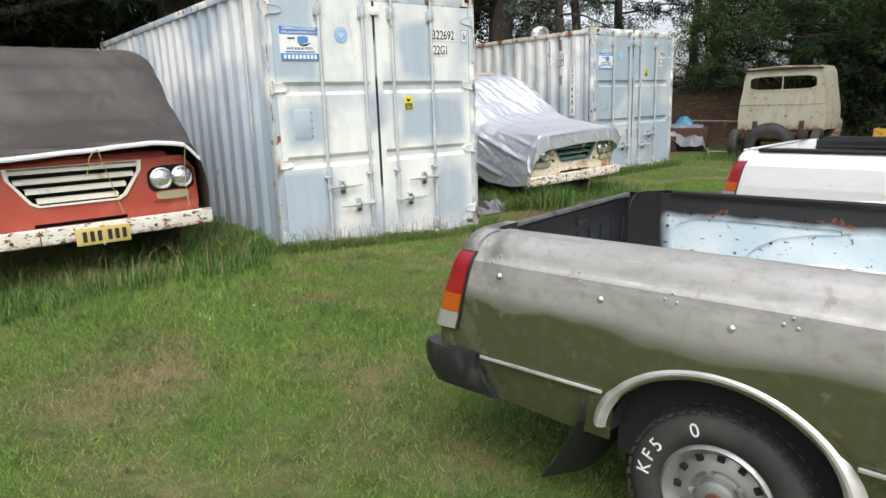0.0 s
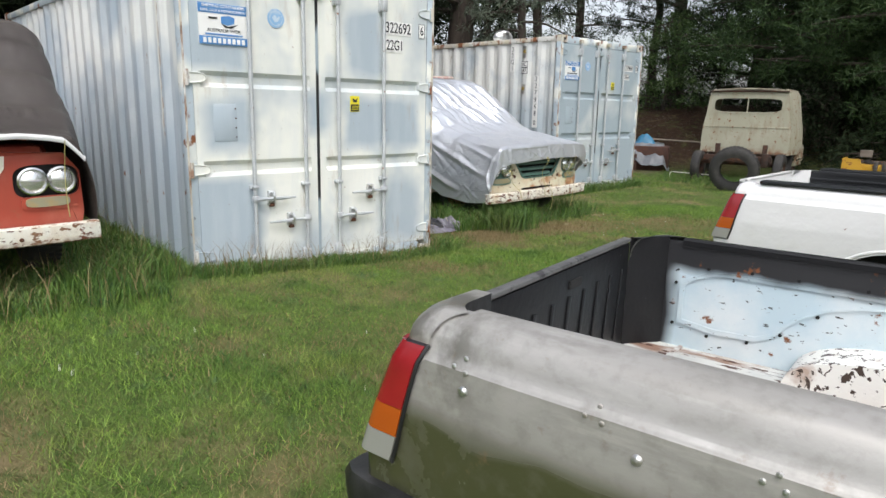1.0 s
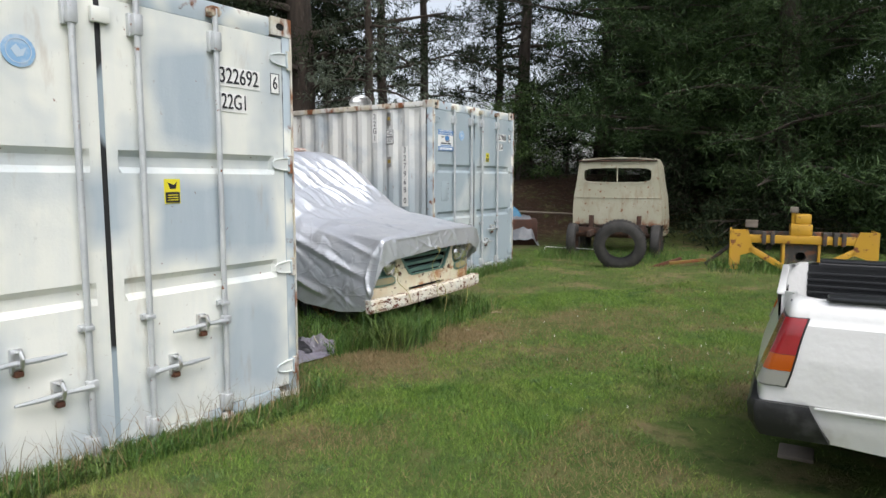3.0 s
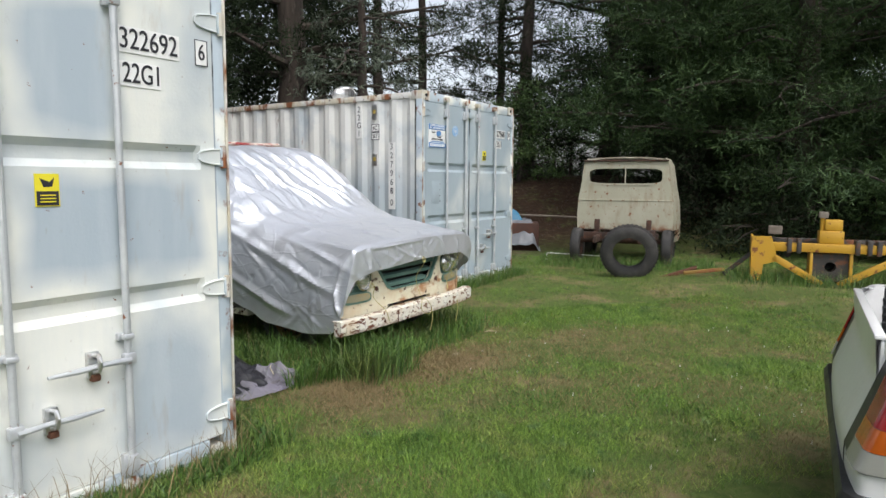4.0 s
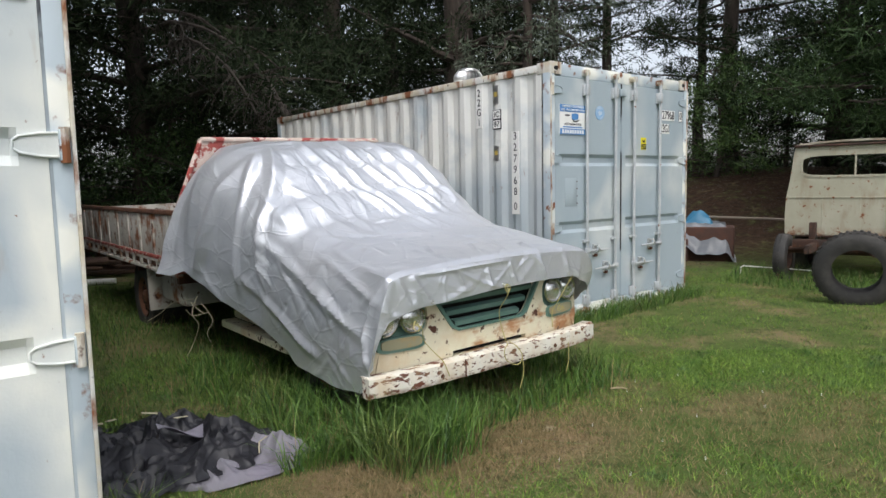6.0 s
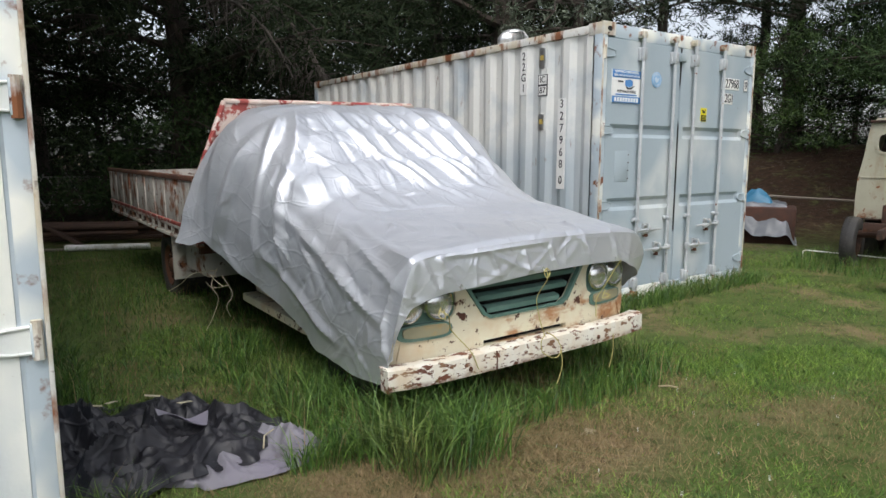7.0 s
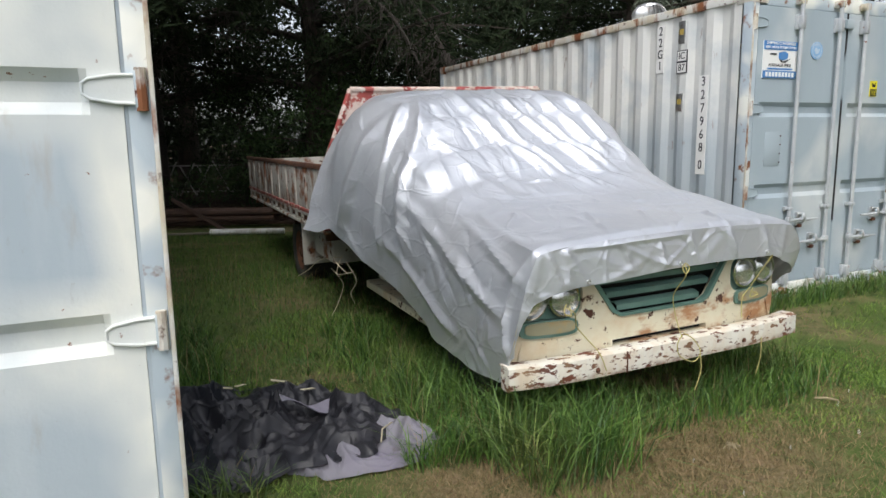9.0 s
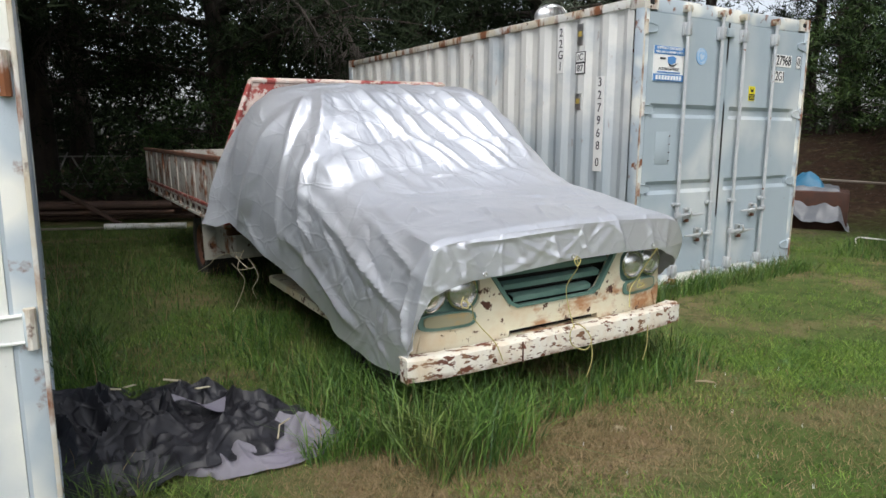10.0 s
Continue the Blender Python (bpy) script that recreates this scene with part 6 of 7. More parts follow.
part("rear_beam", boxed((-0.95, 0.35, 0.56), (0.95, 0.45, 0.66), 0.008), M_DARKSTEEL, imp)
for x in (-0.52, -0.40, 0.30, 0.55, 0.44):
    part("beam_clamp", boxed((x - 0.03, -0.05, 0.48), (x + 0.03, 0.13, 0.68), 0.012), M_DARKSTEEL, beam)
part("gearbox", plate([[(-0.22, 0.10), (0.22, 0.10), (0.22, 0.48), (-0.22, 0.48)], ring(0, 0.30, 0.07, 0.07, 18)], 0.22, Matrix.Translation((0, 0.05, 0))), M_DARKSTEEL, imp)
part("gearbox_void", boxed((-0.1, 0.22, 0.18), (0.1, 0.24, 0.42)), M_DARK, imp)
hs = part("head_block", boxed((-0.16, 0.0, 0.62), (0.14, 0.25, 0.80), 0.02), M_IMPL, imp)
part("head_block_top", boxed((-0.10, 0.02, 0.80), (0.12, 0.22, 0.95), 0.02), M_IMPL, hs)
part("head_lug", boxed((-0.17, 0.03, 0.97), (-0.06, 0.12, 1.06), 0.008), M_TIMBER, hs)
part("head_pin", tubed([(-0.12, 0.08, 0.80), (-0.12, 0.08, 0.98)], 0.03, 8), M_IMPL, hs)
part("draw_lever", boxed((0, -0.03, -0.03), (0.85, 0.03, 0.03), 0.008, Matrix.Translation((-1.35, 0.25, 0.10)) @ Matrix.Rotation(radians(-42), 4, "Y")), M_DARKSTEEL, imp)
part("lever_end", boxed((-0.78, 0.2, 0.72), (-0.60, 0.3, 0.84), 0.01), M_TIMBER, imp)
part("bottom_skid", boxed((-0.45, -0.1, -0.02), (0.35, 0.05, 0.05), 0.01), M_IMPL, imp)
arm = thing("implement_arm", pose(6.88, 12.12, gz(7.0, 11.9) + 0.04, 0, 0, -17.6), "loose rusty ochre steel arms lying in the grass", "farm implement")
part("arm_bar", boxed((-0.2, -0.03, 0.0), (0.4, 0.03, 0.05), 0.008, Matrix.Rotation(radians(-6), 4, "Y")), M_OCHRE, arm)
part("arm_bar", boxed((-0.5, 0.25, 0.0), (0.1, 0.31, 0.05), 0.008, Matrix.Rotation(radians(-18), 4, "Y")), M_RUST, arm)

# crumpled canvas on the grass
M_BLACKCANVAS = mat("black_canvas", (0.014, 0.014, 0.018), 0.45, spec=0.5, layers=[((0.022, 0.021, 0.025), 4, 0.45, 0.7, {"rough": 0.55}), ((0.06, 0.05, 0.04), 7, 0.70, 0.78, {"rough": 0.8, "amount": 0.4})], bump=[(9, 0.25, (1, 0.7, 1), "creases"), (24, 0.12, (1, 1, 1), "cells"), (200, 0.05)])
M_LILAC = mat("grey_lilac_canvas", (0.21, 0.20, 0.23), 0.7, layers=[((0.18, 0.165, 0.21), 3, 0.45, 0.65, {}), ((0.12, 0.10, 0.08), 10, 0.62, 0.72, {"amount": 0.6})], bump=[(6, 0.3, (1, 0.6, 1), "creases"), (9, 0.2), (200, 0.1)])


def heap(name, cx, cy, rx, ry, turn, hgt, material, label, seed, power=2.6, fr0=2.6):
    """A sheet dropped in folds: warped ridges with slack cloth between them."""
    th = thing(name, pose(cx, cy, gz(cx, cy), 0, 0, turn), label, "tarpaulin")
    bm = bmesh.new()
    nu, nv = 120, 120

    def f(a, b):
        x, y = 2 * a - 1, 2 * b - 1
        # square to disc
        px, py = x * math.sqrt(1 - y * y / 2), y * math.sqrt(1 - x * x / 2)
        r = math.hypot(px, py)
        wob = 1 + 0.26 * noise.noise((px * 1.6 + seed, py * 1.6, seed)) + 0.10 * noise.noise((px * 5, py * 5, seed))
        X, Y = px * rx * wob, py * ry * wob
        fall = max(0.0, 1 - r ** power)
        wx = X + 0.16 * noise.noise((X * 2.2, Y * 2.2, seed + 20))
        wy = Y + 0.16 * noise.noise((X * 2.2, Y * 2.2, seed + 30))
        h = 0.30 + 0.35 * (0.5 + 0.5 * noise.noise((X * 2.0, Y * 2.0, seed + 3)))
        for fr, am in ((fr0, 0.85), (fr0 * 2.1, 0.42), (fr0 * 4.3, 0.16)):
            k = max(0.0, 1 - 2.6 * abs(noise.noise((wx * fr + seed, wy * fr * 1.3 + wx * 0.9, seed + fr))))
            h += am * (k ** 1.4 - 0.35)
        return (X, Y, max(0.006, fall ** 0.7 * hgt * h + 0.014))
    sheet(bm, nu, nv, f)
    bmesh.ops.recalc_face_normals(bm, faces=bm.faces)
    shell(bm, 0.004)
    part("folded_sheet", bm, material, th, sharp=50)
    return th


bt = heap("black_tarpaulin", -0.17, 8.74, 0.80, 0.58, 20, 0.18, M_BLACKCANVAS, "crumpled black tarpaulin heaped on the grass", 2.0)
lt = heap("grey_tarpaulin", 0.56, 8.76, 0.42, 0.20, 40, 0.13, M_LILAC, "grey canvas sheet folded beside the black tarpaulin", 7.0, fr0=3.4)
bm = bmesh.new()
sheet(bm, 20, 6, lambda a, b: (0.22 + 0.26 * a, -0.02 + 0.08 * b + 0.05 * a, 0.15 + 0.03 * math.sin(5 * a + 2 * b) - 0.05 * a))
part("lilac_lining", shell(bm, 0.004), M_LILAC, bt, "turned-back lilac lining")
for k, (x, y, a) in enumerate(((-0.10, 0.22, 20), (-0.02, 0.25, 70), (0.18, 0.30, 10), (0.36, 0.16, 50))):
    part("dry_leaf", boxed((-0.045, -0.012, 0.0), (0.045, 0.012, 0.004), 0.001, Matrix.Translation((x, y, 0.155)) @ Matrix.Rotation(radians(a), 4, "Z") @ Matrix.Rotation(radians(12), 4, "Y")), M_PALEROPE, bt, "dry brown leaf")
part("edge_cord", tubed([(0.02, -0.17, 0.14), (0.05, -0.10, 0.17), (0.12, -0.03, 0.16)], 0.004, 6), M_PALEROPE, lt)

# scrap pipes and fence far behind
M_PIPEW = mat("white_plastic_pipe", (0.72, 0.72, 0.70), 0.4, layers=[((0.5, 0.48, 0.42), 6, 0.5, 0.7, {})])
M_PIPERUST = mat("old_brown_pipe", (0.06, 0.035, 0.025), 0.9, layers=[((0.10, 0.055, 0.035), 4, 0.5, 0.7, {})], bump=[(30, 0.3)])
pipes = thing("pipe_stack", pose(-5.96, 16.24, 0.05, 0, 0, 16.4), "stack of long rusty steel pipes on the ground", "pipes")
rng = random.Random(5)
for k in range(15):
    y, z = -0.55 + (k % 6) * 0.28 + rng.uniform(-0.05, 0.05), 0.06 + (k // 6) * 0.10
    x0 = -3.2 + rng.uniform(-0.5, 0.5)
    part("steel_pipe", tubed([(x0, y + rng.uniform(-0.15, 0.15), z), (x0 + rng.uniform(5.0, 6.4), y + rng.uniform(-0.1, 0.1), z + rng.uniform(0, 0.05))], rng.uniform(0.035, 0.06), 8), M_PIPERUST, pipes)
part("loose_bar", boxed((-0.05, -0.03, -0.03), (1.5, 0.03, 0.03), 0.004, Matrix.Translation((-0.2, -0.5, 0.5)) @ Matrix.Rotation(radians(24), 4, "Y") @ Matrix.Rotation(radians(-25), 4, "Z")), M_PIPERUST, pipes)
wp = thing("white_pipe", pose(-4.46, 15.25, 0.10, 0, 0, 17.4), "white plastic pipe lying along the rusty pipes", "pipe")
part("pipe_body", tubed([(-0.45, 0, 0), (0.75, 0.02, 0)], 0.05, 12), M_PIPEW, wp)
part("pipe_thin", tubed([(-2.2, -0.05, -0.03), (-1.2, 0.0, -0.03), (-0.4, 0.0, -0.02)], 0.022, 8), M_TIMBER, wp)
lat = thing("lattice_fence", pose(-9.80, 22.08, gz(-9, 22.6), 0, 0, 22), "weathered white lattice fence under the trees", "fence")
M_LATT = mat("grey_white_lattice", (0.34, 0.33, 0.31), 0.8, bump=[(30, 0.2)])
for k in range(9):
    for s in (-1, 1):
        x = -1.9 + k * 0.48 + rng.uniform(-0.03, 0.03)
        part("lattice_slat", boxed((-0.02, -0.012 + 0.015 * s, 0), (0.02, 0.012 + 0.015 * s, 1.0 + rng.uniform(-0.1, 0.1)), 0, Matrix.Translation((x, 0, 0.02)) @ Matrix.Rotation(radians(26 * s), 4, "Y")), M_LATT, lat)
for z in (0.12, 0.85):
    part("lattice_rail", boxed((-2.2, 0.03, z), (2.2, 0.055, z + 0.04)), M_LATT, lat)

# covered pile beside the second container
M_PLASTICSHEET = mat("grey_plastic_sheet", (0.12, 0.13, 0.145), 0.4, layers=[((0.18, 0.19, 0.21), 3, 0.45, 0.65, {})], bump=[(7, 0.4)])
M_BLUETARP = mat("blue_tarp", (0.03, 0.15, 0.26), 0.5, bump=[(10, 0.4)])
M_ORANGE = mat("orange_brick_rust", (0.055, 0.026, 0.018), 0.85, layers=[(DARK_RUST, 5, 0.45, 0.65, {})], bump=[(20, 0.3)])
px, py = 6.17, 17.14
pile = thing("covered_pile", pose(px, py, gz(px, py) - 0.02, 0, 0, -22), "scrap pile under a grey plastic sheet", "scrap pile")
part("pile_core", boxed((-0.75, -0.1, 0.0), (0.35, 0.6, 0.62), 0.04), M_ORANGE, pile)
part("pile_block", boxed((-0.62, -0.22, 0.0), (-0.40, -0.1, 0.42), 0.02), M_ORANGE, pile)
bm = bmesh.new()
sheet(bm, 40, 30, lambda a, b: (-0.80 + 1.16 * a + 0.03 * b * a, 0.7 - 0.96 * b + 0.05 * noise.noise((a * 6, b * 6, 4)), max(0.03, (0.66 - 0.60 * smooth01(a, 0.84, 0.98)) * (1 - 0.75 * smooth01(b, 0.66, 1.0) * (0.55 + 0.45 * smooth01(a, 0.1, 0.5))) + 0.06 * noise.noise((a * 5, b * 5, 1)) + 0.03 * noise.noise((a * 13, b * 13, 2)))))
part("plastic_sheet", thicken(bm, 0.004), M_PLASTICSHEET, pile, "crumpled grey plastic sheet")
bm = bmesh.new()
sheet(bm, 16, 16, lambda a, b: (-0.5 + 0.5 * a, 0.1 + 0.35 * b, 0.64 + 0.26 * (math.sin(math.pi * a) * math.sin(math.pi * b)) ** 0.7 + 0.05 * noise.noise((a * 5, b * 5, 3))))
part("blue_cover", thicken(bm, 0.004), M_BLUETARP, pile, "blue plastic cover")
part("loose_pole", tubed([(-0.2, 0.5, 0.78), (2.1, 0.4, 0.70)], 0.02, 6), M_TIMBER, pile)
rod = thing("bent_rod", pose(5.94, 15.38, gz(6.2, 15.2) + 0.02, 0, 0, -28), "thin pale bent rod lying in the grass", "rod")
part("rod_body", tubed([(0, 0, 0), (0.0, 0, 0.10), (0.03, 0, 0.12), (0.7, 0, 0.10), (1.0, 0.05, 0.08)], 0.009, 6), M_PIPEW, rod)
slab = thing("concrete_slab", pose(3.15, 5.85, gz(3.0, 5.8), 0, 0, 44), "pale concrete slab under the white ute", "slab")
part("slab_body", boxed((-0.10, -0.08, -0.01), (0.10, 0.1, 0.022), 0.01), M_TIMBER, slab)
M_STRAW = mat("torn_straw", (0.30, 0.25, 0.15), 0.9)
dg = thing("dry_clump", pose(2.27, 9.28, gz(2.27, 9.28)), "small clump of torn pale dry grass on bare soil", "dry grass")
drng = random.Random(4)
bm = bmesh.new()
for k in range(26):
    a, ln_ = drng.uniform(0, 6.28), drng.uniform(0.02, 0.045)
    tube(bm, [(0, 0, 0.005), (0.5 * ln_ * math.cos(a), 0.5 * ln_ * math.sin(a), 0.03), (ln_ * math.cos(a), ln_ * math.sin(a), drng.uniform(0.005, 0.04))], 0.003, 4)
tagged(part("dry_straws", bm, M_STRAW, dg), kind="stuff")
pk = thing("pale_stick", pose(2.86, 10.02, gz(2.86, 10.02) + 0.012, 0, 0, -8), "pale broken stick lying in the grass", "stick")
part("stick_body", tubed([(-0.06, 0, 0.012), (0.0, 0.005, 0.018), (0.06, 0, 0.015)], [0.006, 0.008, 0.005], 8), M_STRAW, pk)
# twine that ties the tarpaulins down
def twine(place, runs, material, label):
    tw = thing("tie_twine", place, label, "twine")
    for pts in runs:
        fine = []
        P = [Vector(p) for p in pts]
        for i in range(len(P) - 1):
            p0, p1, p2, p3 = P[max(0, i - 1)], P[i], P[i + 1], P[min(len(P) - 1, i + 2)]
            for q in range(6):
                u = q / 6
                fine.append(0.5 * ((2 * p1) + (p2 - p0) * u + (2 * p0 - 5 * p1 + 4 * p2 - p3) * u * u + (3 * p1 - p0 - 3 * p2 + p3) * u ** 3))
        fine.append(P[-1])
        part("twine_strand", tubed(fine, 0.003, 6), material, tw)
    return tw


twine(PLACE_D, [
    [(0.02, -0.03, 0.86), (0.03, -0.035, 0.80), (0.03, 0.05, 0.68), (0.04, 0.05, 0.58), (0.03, 0.0, 0.49), (0.03, -0.02, 0.46)],
    [(0.02, -0.035, 0.865), (0.045, -0.04, 0.84), (0.02, -0.045, 0.81), (0.0, -0.04, 0.84), (0.02, -0.035, 0.86)],
    [(0.03, -0.02, 0.47), (-0.01, -0.03, 0.43), (0.01, -0.03, 0.36), (0.10, -0.04, 0.32), (0.14, -0.04, 0.37), (0.10, -0.03, 0.44), (0.04, -0.02, 0.48)],
    [(0.14, -0.04, 0.36), (0.15, -0.04, 0.26), (0.12, -0.03, 0.15)],
    [(0.66, -0.03, 0.84), (0.63, 0.02, 0.74), (0.60, 0.05, 0.66), (0.55, 0.06, 0.60), (0.53, 0.05, 0.55), (0.50, 0.02, 0.49)],
    [(0.60, 0.04, 0.65), (0.57, 0.03, 0.60), (0.63, 0.03, 0.61), (0.58, 0.03, 0.63)],
    [(-0.70, -0.02, 0.72), (-0.66, -0.03, 0.69), (-0.60, 0.04, 0.60), (-0.55, 0.05, 0.54), (-0.50, -0.01, 0.46), (-0.46, -0.02, 0.36)],
    [(-0.70, -0.02, 0.74), (-0.72, -0.03, 0.70), (-0.68, -0.03, 0.68), (-0.69, -0.03, 0.73)],
    [(0.64, 0.0, 0.36), (0.64, 0.0, 0.24), (0.62, 0.01, 0.14)]], M_ROPE, "yellow twine tying the silver tarpaulin to the truck")
twine(PLACE_D, [
    [(-1.10, 2.6, 0.62), (-1.18, 2.5, 0.50), (-1.12, 2.55, 0.38), (-1.16, 2.6, 0.22), (-1.22, 2.6, 0.12)],
    [(-1.10, 2.6, 0.60), (-1.24, 2.8, 0.56), (-1.30, 3.0, 0.45), (-1.36, 3.2, 0.36)],
    [(-1.10, 2.5, 0.58), (-1.05, 2.4, 0.44), (-1.10, 2.4, 0.34), (-1.06, 2.45, 0.24)],
    [(-1.12, 2.55, 0.55), (-1.20, 2.45, 0.60), (-1.14, 2.35, 0.52), (-1.06, 2.45, 0.50), (-1.14, 2.6, 0.46), (-1.2, 2.6, 0.52)]], M_PALEROPE, "tangle of pale frayed twine hanging below the cab")
twine(PLACE_R, [
    [(0.14, -0.03, 1.00), (0.16, -0.02, 0.93), (0.20, 0.02, 0.80), (0.24, 0.04, 0.65), (0.27, 0.0, 0.49)],
    [(0.14, -0.03, 1.0), (0.08, -0.035, 0.94), (0.06, -0.03, 0.85), (0.03, -0.03, 0.80)],
    [(0.80, -0.01, 0.99), (0.80, 0.06, 0.80), (0.80, 0.08, 0.62), (0.80, 0.05, 0.48)]], M_ROPE, "yellow twine tied from the brown tarpaulin to the bumper")
# ---- trees ----
M_BARK = mat("pine_bark", (0.06, 0.045, 0.035), 0.95, layers=[((0.025, 0.02, 0.016), 5, 0.4, 0.65, {"stretch": (1, 1, 0.25)}), ((0.11, 0.09, 0.075), 9, 0.6, 0.75, {"stretch": (1, 1, 0.3)})], bump=[(9, 0.9, (1, 1, 0.25)), (40, 0.4)])
# same needles twice: light and shade put into a brighter and a darker copy
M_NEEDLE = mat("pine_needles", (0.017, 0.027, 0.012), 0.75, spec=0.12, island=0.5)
M_NEEDLE_LIT = mat("pine_needles_lit", (0.030, 0.062, 0.017), 0.65, spec=0.3, island=0.5)
M_GUM = mat("gum_leaves", (0.075, 0.095, 0.065), 0.6, spec=0.3, island=0.4)
M_SHRUB = mat("shrub_leaves", (0.045, 0.085, 0.022), 0.6, spec=0.3, island=0.45)
M_TWIG = mat("dead_twigs", (0.10, 0.085, 0.07), 0.9)
M_DEADWOOD = mat("grey_dead_wood", (0.06, 0.05, 0.042), 0.95, layers=[((0.03, 0.025, 0.02), 6, 0.45, 0.65, {})], bump=[(30, 0.3)])


def blades(centers, radii, per, length, width, nrng, lift=0.25, droop=0.0):
    """Thin leaves or needles in clumps, as arrays."""
    n = len(centers)
    c = np.repeat(np.asarray(centers), per, axis=0)
    r = np.repeat(np.asarray(radii), per)
    d = nrng.normal(size=(n * per, 3))
    d /= np.linalg.norm(d, axis=1)[:, None]
    rad = nrng.random(n * per) ** 0.5
    p = c + d * (r * rad)[:, None] * np.array((1.0, 1.0, 0.62))
    way = d * 0.75 + nrng.normal(size=d.shape) * 0.6
    way[:, 2] += lift - droop
    way /= np.linalg.norm(way, axis=1)[:, None]
    side = np.cross(way, nrng.normal(size=d.shape))
    side /= np.linalg.norm(side, axis=1)[:, None] + 1e-9
    ln = (length * (0.6 + 0.8 * nrng.random(n * per)))[:, None]
    v = np.empty((n * per, 3, 3))
    v[:, 0] = p - side * width / 2
    v[:, 1] = p + side * width / 2
    v[:, 2] = p + way * ln
    return v.reshape(-1, 3)


def tree(name, x, y, height, trunk_r, limbs, low, reach, clump, per, leaf, material, label, seed, category="tree", droop=0.0, top_only=99.0, lean=0.0):
    """A tapered trunk with limbs and a crown of many small leaves in clumps."""
    rng = random.Random(seed)
    nrng = np.random.default_rng(seed)
    z0 = gz(x, y) - 0.1
    th = thing(name, pose(x, y, z0), label, category, "trees behind the yard" if category == "tree" else "shrubs behind the yard")
    bm = bmesh.new()
    pts = [Vector((lean * (k / 8) ** 2 + 0.12 * rng.uniform(-1, 1) * (k > 0), 0.12 * rng.uniform(-1, 1) * (k > 0), height * k / 8)) for k in range(9)]
    tube(bm, pts, [trunk_r * (1.35 if k == 0 else 1 - 0.1 * k) for k in range(9)], 12)
    centers, radii = [], []
    for k in range(limbs):
        h = low + (height * 0.97 - low) * (k / limbs) ** 1.15
        if h > top_only:
            continue
        f = h / height
        base = pts[0].lerp(pts[-1], f)
        base.z = h
        az = rng.uniform(0, 2 * math.pi) if k > 3 else k * 1.9 + rng.uniform(-0.4, 0.4)
        L = reach * (1.0 - 0.72 * f ** 1.3) * rng.uniform(0.65, 1.15)
        d = Vector((math.cos(az), math.sin(az), 0))
        sag = rng.uniform(-0.10, 0.22)
        path = [base + d * (L * q / 5) + Vector((rng.uniform(-0.12, 0.12), rng.uniform(-0.12, 0.12), L * (0.16 * q / 5 - (sag + droop) * (q / 5) ** 2))) for q in range(6)]
        tube(bm, path, [max(0.012, trunk_r * 0.26 * (1 - 0.17 * q)) for q in range(6)], 6)
        m = max(5, int(L * 5.5))
        for q in range(m):
            u = 0.22 + 0.78 * (q + rng.random()) / m
            i = min(4, int(u * 5))
            c = path[i].lerp(path[i + 1], u * 5 - i)
            spread = 0.30 + 0.30 * L * u * 0.5
            tip = c + Vector((rng.gauss(0, spread), rng.gauss(0, spread), rng.gauss(0, 0.22) - 0.05))
            if rng.random() < 0.25:
                tube(bm, [c, c.lerp(tip, 0.6) + Vector((0, 0, 0.05)), tip], [0.016, 0.011, 0.006], 4, False)
            centers.append(tip)
            radii.append(clump * rng.uniform(0.6, 1.25))
    part("trunk", bm, M_BARK, th)
    v = blades(centers, radii, per, leaf[0], leaf[1], nrng, 0.25, droop * 2)
    me = fast_mesh("crown", v, np.arange(len(v)).reshape(-1, 3), material)
    new("crown", me).parent = th
    return th


PINE, GUM = "dark green pine with rough brown trunk and hanging boughs", "grey-green gum tree with drooping leaves"
# the near pines, over the cab and the implement
NEAR = ((12.18, 15.69, 15, 0.30, 1.5, 4.9, 11), (14.41, 12.78, 15, 0.32, 1.4, 4.8, 12), (13.10, 20.04, 16, 0.34, 1.6, 4.6, 13), (11.17, 18.35, 15, 0.26, 2.2, 3.6, 16), (13.62, 17.36, 15, 0.3, 1.4, 4.4, 17), (15.09, 18.02, 16, 0.35, 1.4, 4.6, 14), (17.44, 9.61, 15, 0.3, 1.5, 4.6, 15))
for x, y, h, r, low, reach, sd in NEAR:
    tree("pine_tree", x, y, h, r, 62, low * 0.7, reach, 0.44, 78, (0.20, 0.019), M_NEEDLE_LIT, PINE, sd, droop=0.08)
# the dark belt behind, left to right
# the one at (-9.85, 13.67) is unseen, added to shade the grass
BELT = ((-21.19, 11.99, 15, 1), (-17.88, 16.64, 16, 2), (-14.51, 19.78, 16, 3), (-12.72, 24.86, 17, 4), (-9.49, 19.29, 17, 5), (-5.51, 20.06, 16, 6), (-5.01, 27.18, 17, 7), (-1.89, 24.41, 18, 8), (-0.68, 28.87, 18, 9), (15.34, 23.93, 17, 16), (16.88, 23.10, 17, 17), (20.11, 17.73, 16, 18), (21.81, 12.79, 16, 19), (-23.98, 6.87, 15, 20), (-9.85, 13.67, 16, 21), (11.76, 23.38, 16, 22))
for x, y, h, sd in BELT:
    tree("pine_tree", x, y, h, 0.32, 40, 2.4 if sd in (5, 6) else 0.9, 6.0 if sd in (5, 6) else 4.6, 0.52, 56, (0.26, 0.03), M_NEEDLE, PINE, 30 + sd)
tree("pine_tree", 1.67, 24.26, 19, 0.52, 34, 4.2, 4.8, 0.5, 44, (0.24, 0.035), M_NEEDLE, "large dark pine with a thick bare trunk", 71)
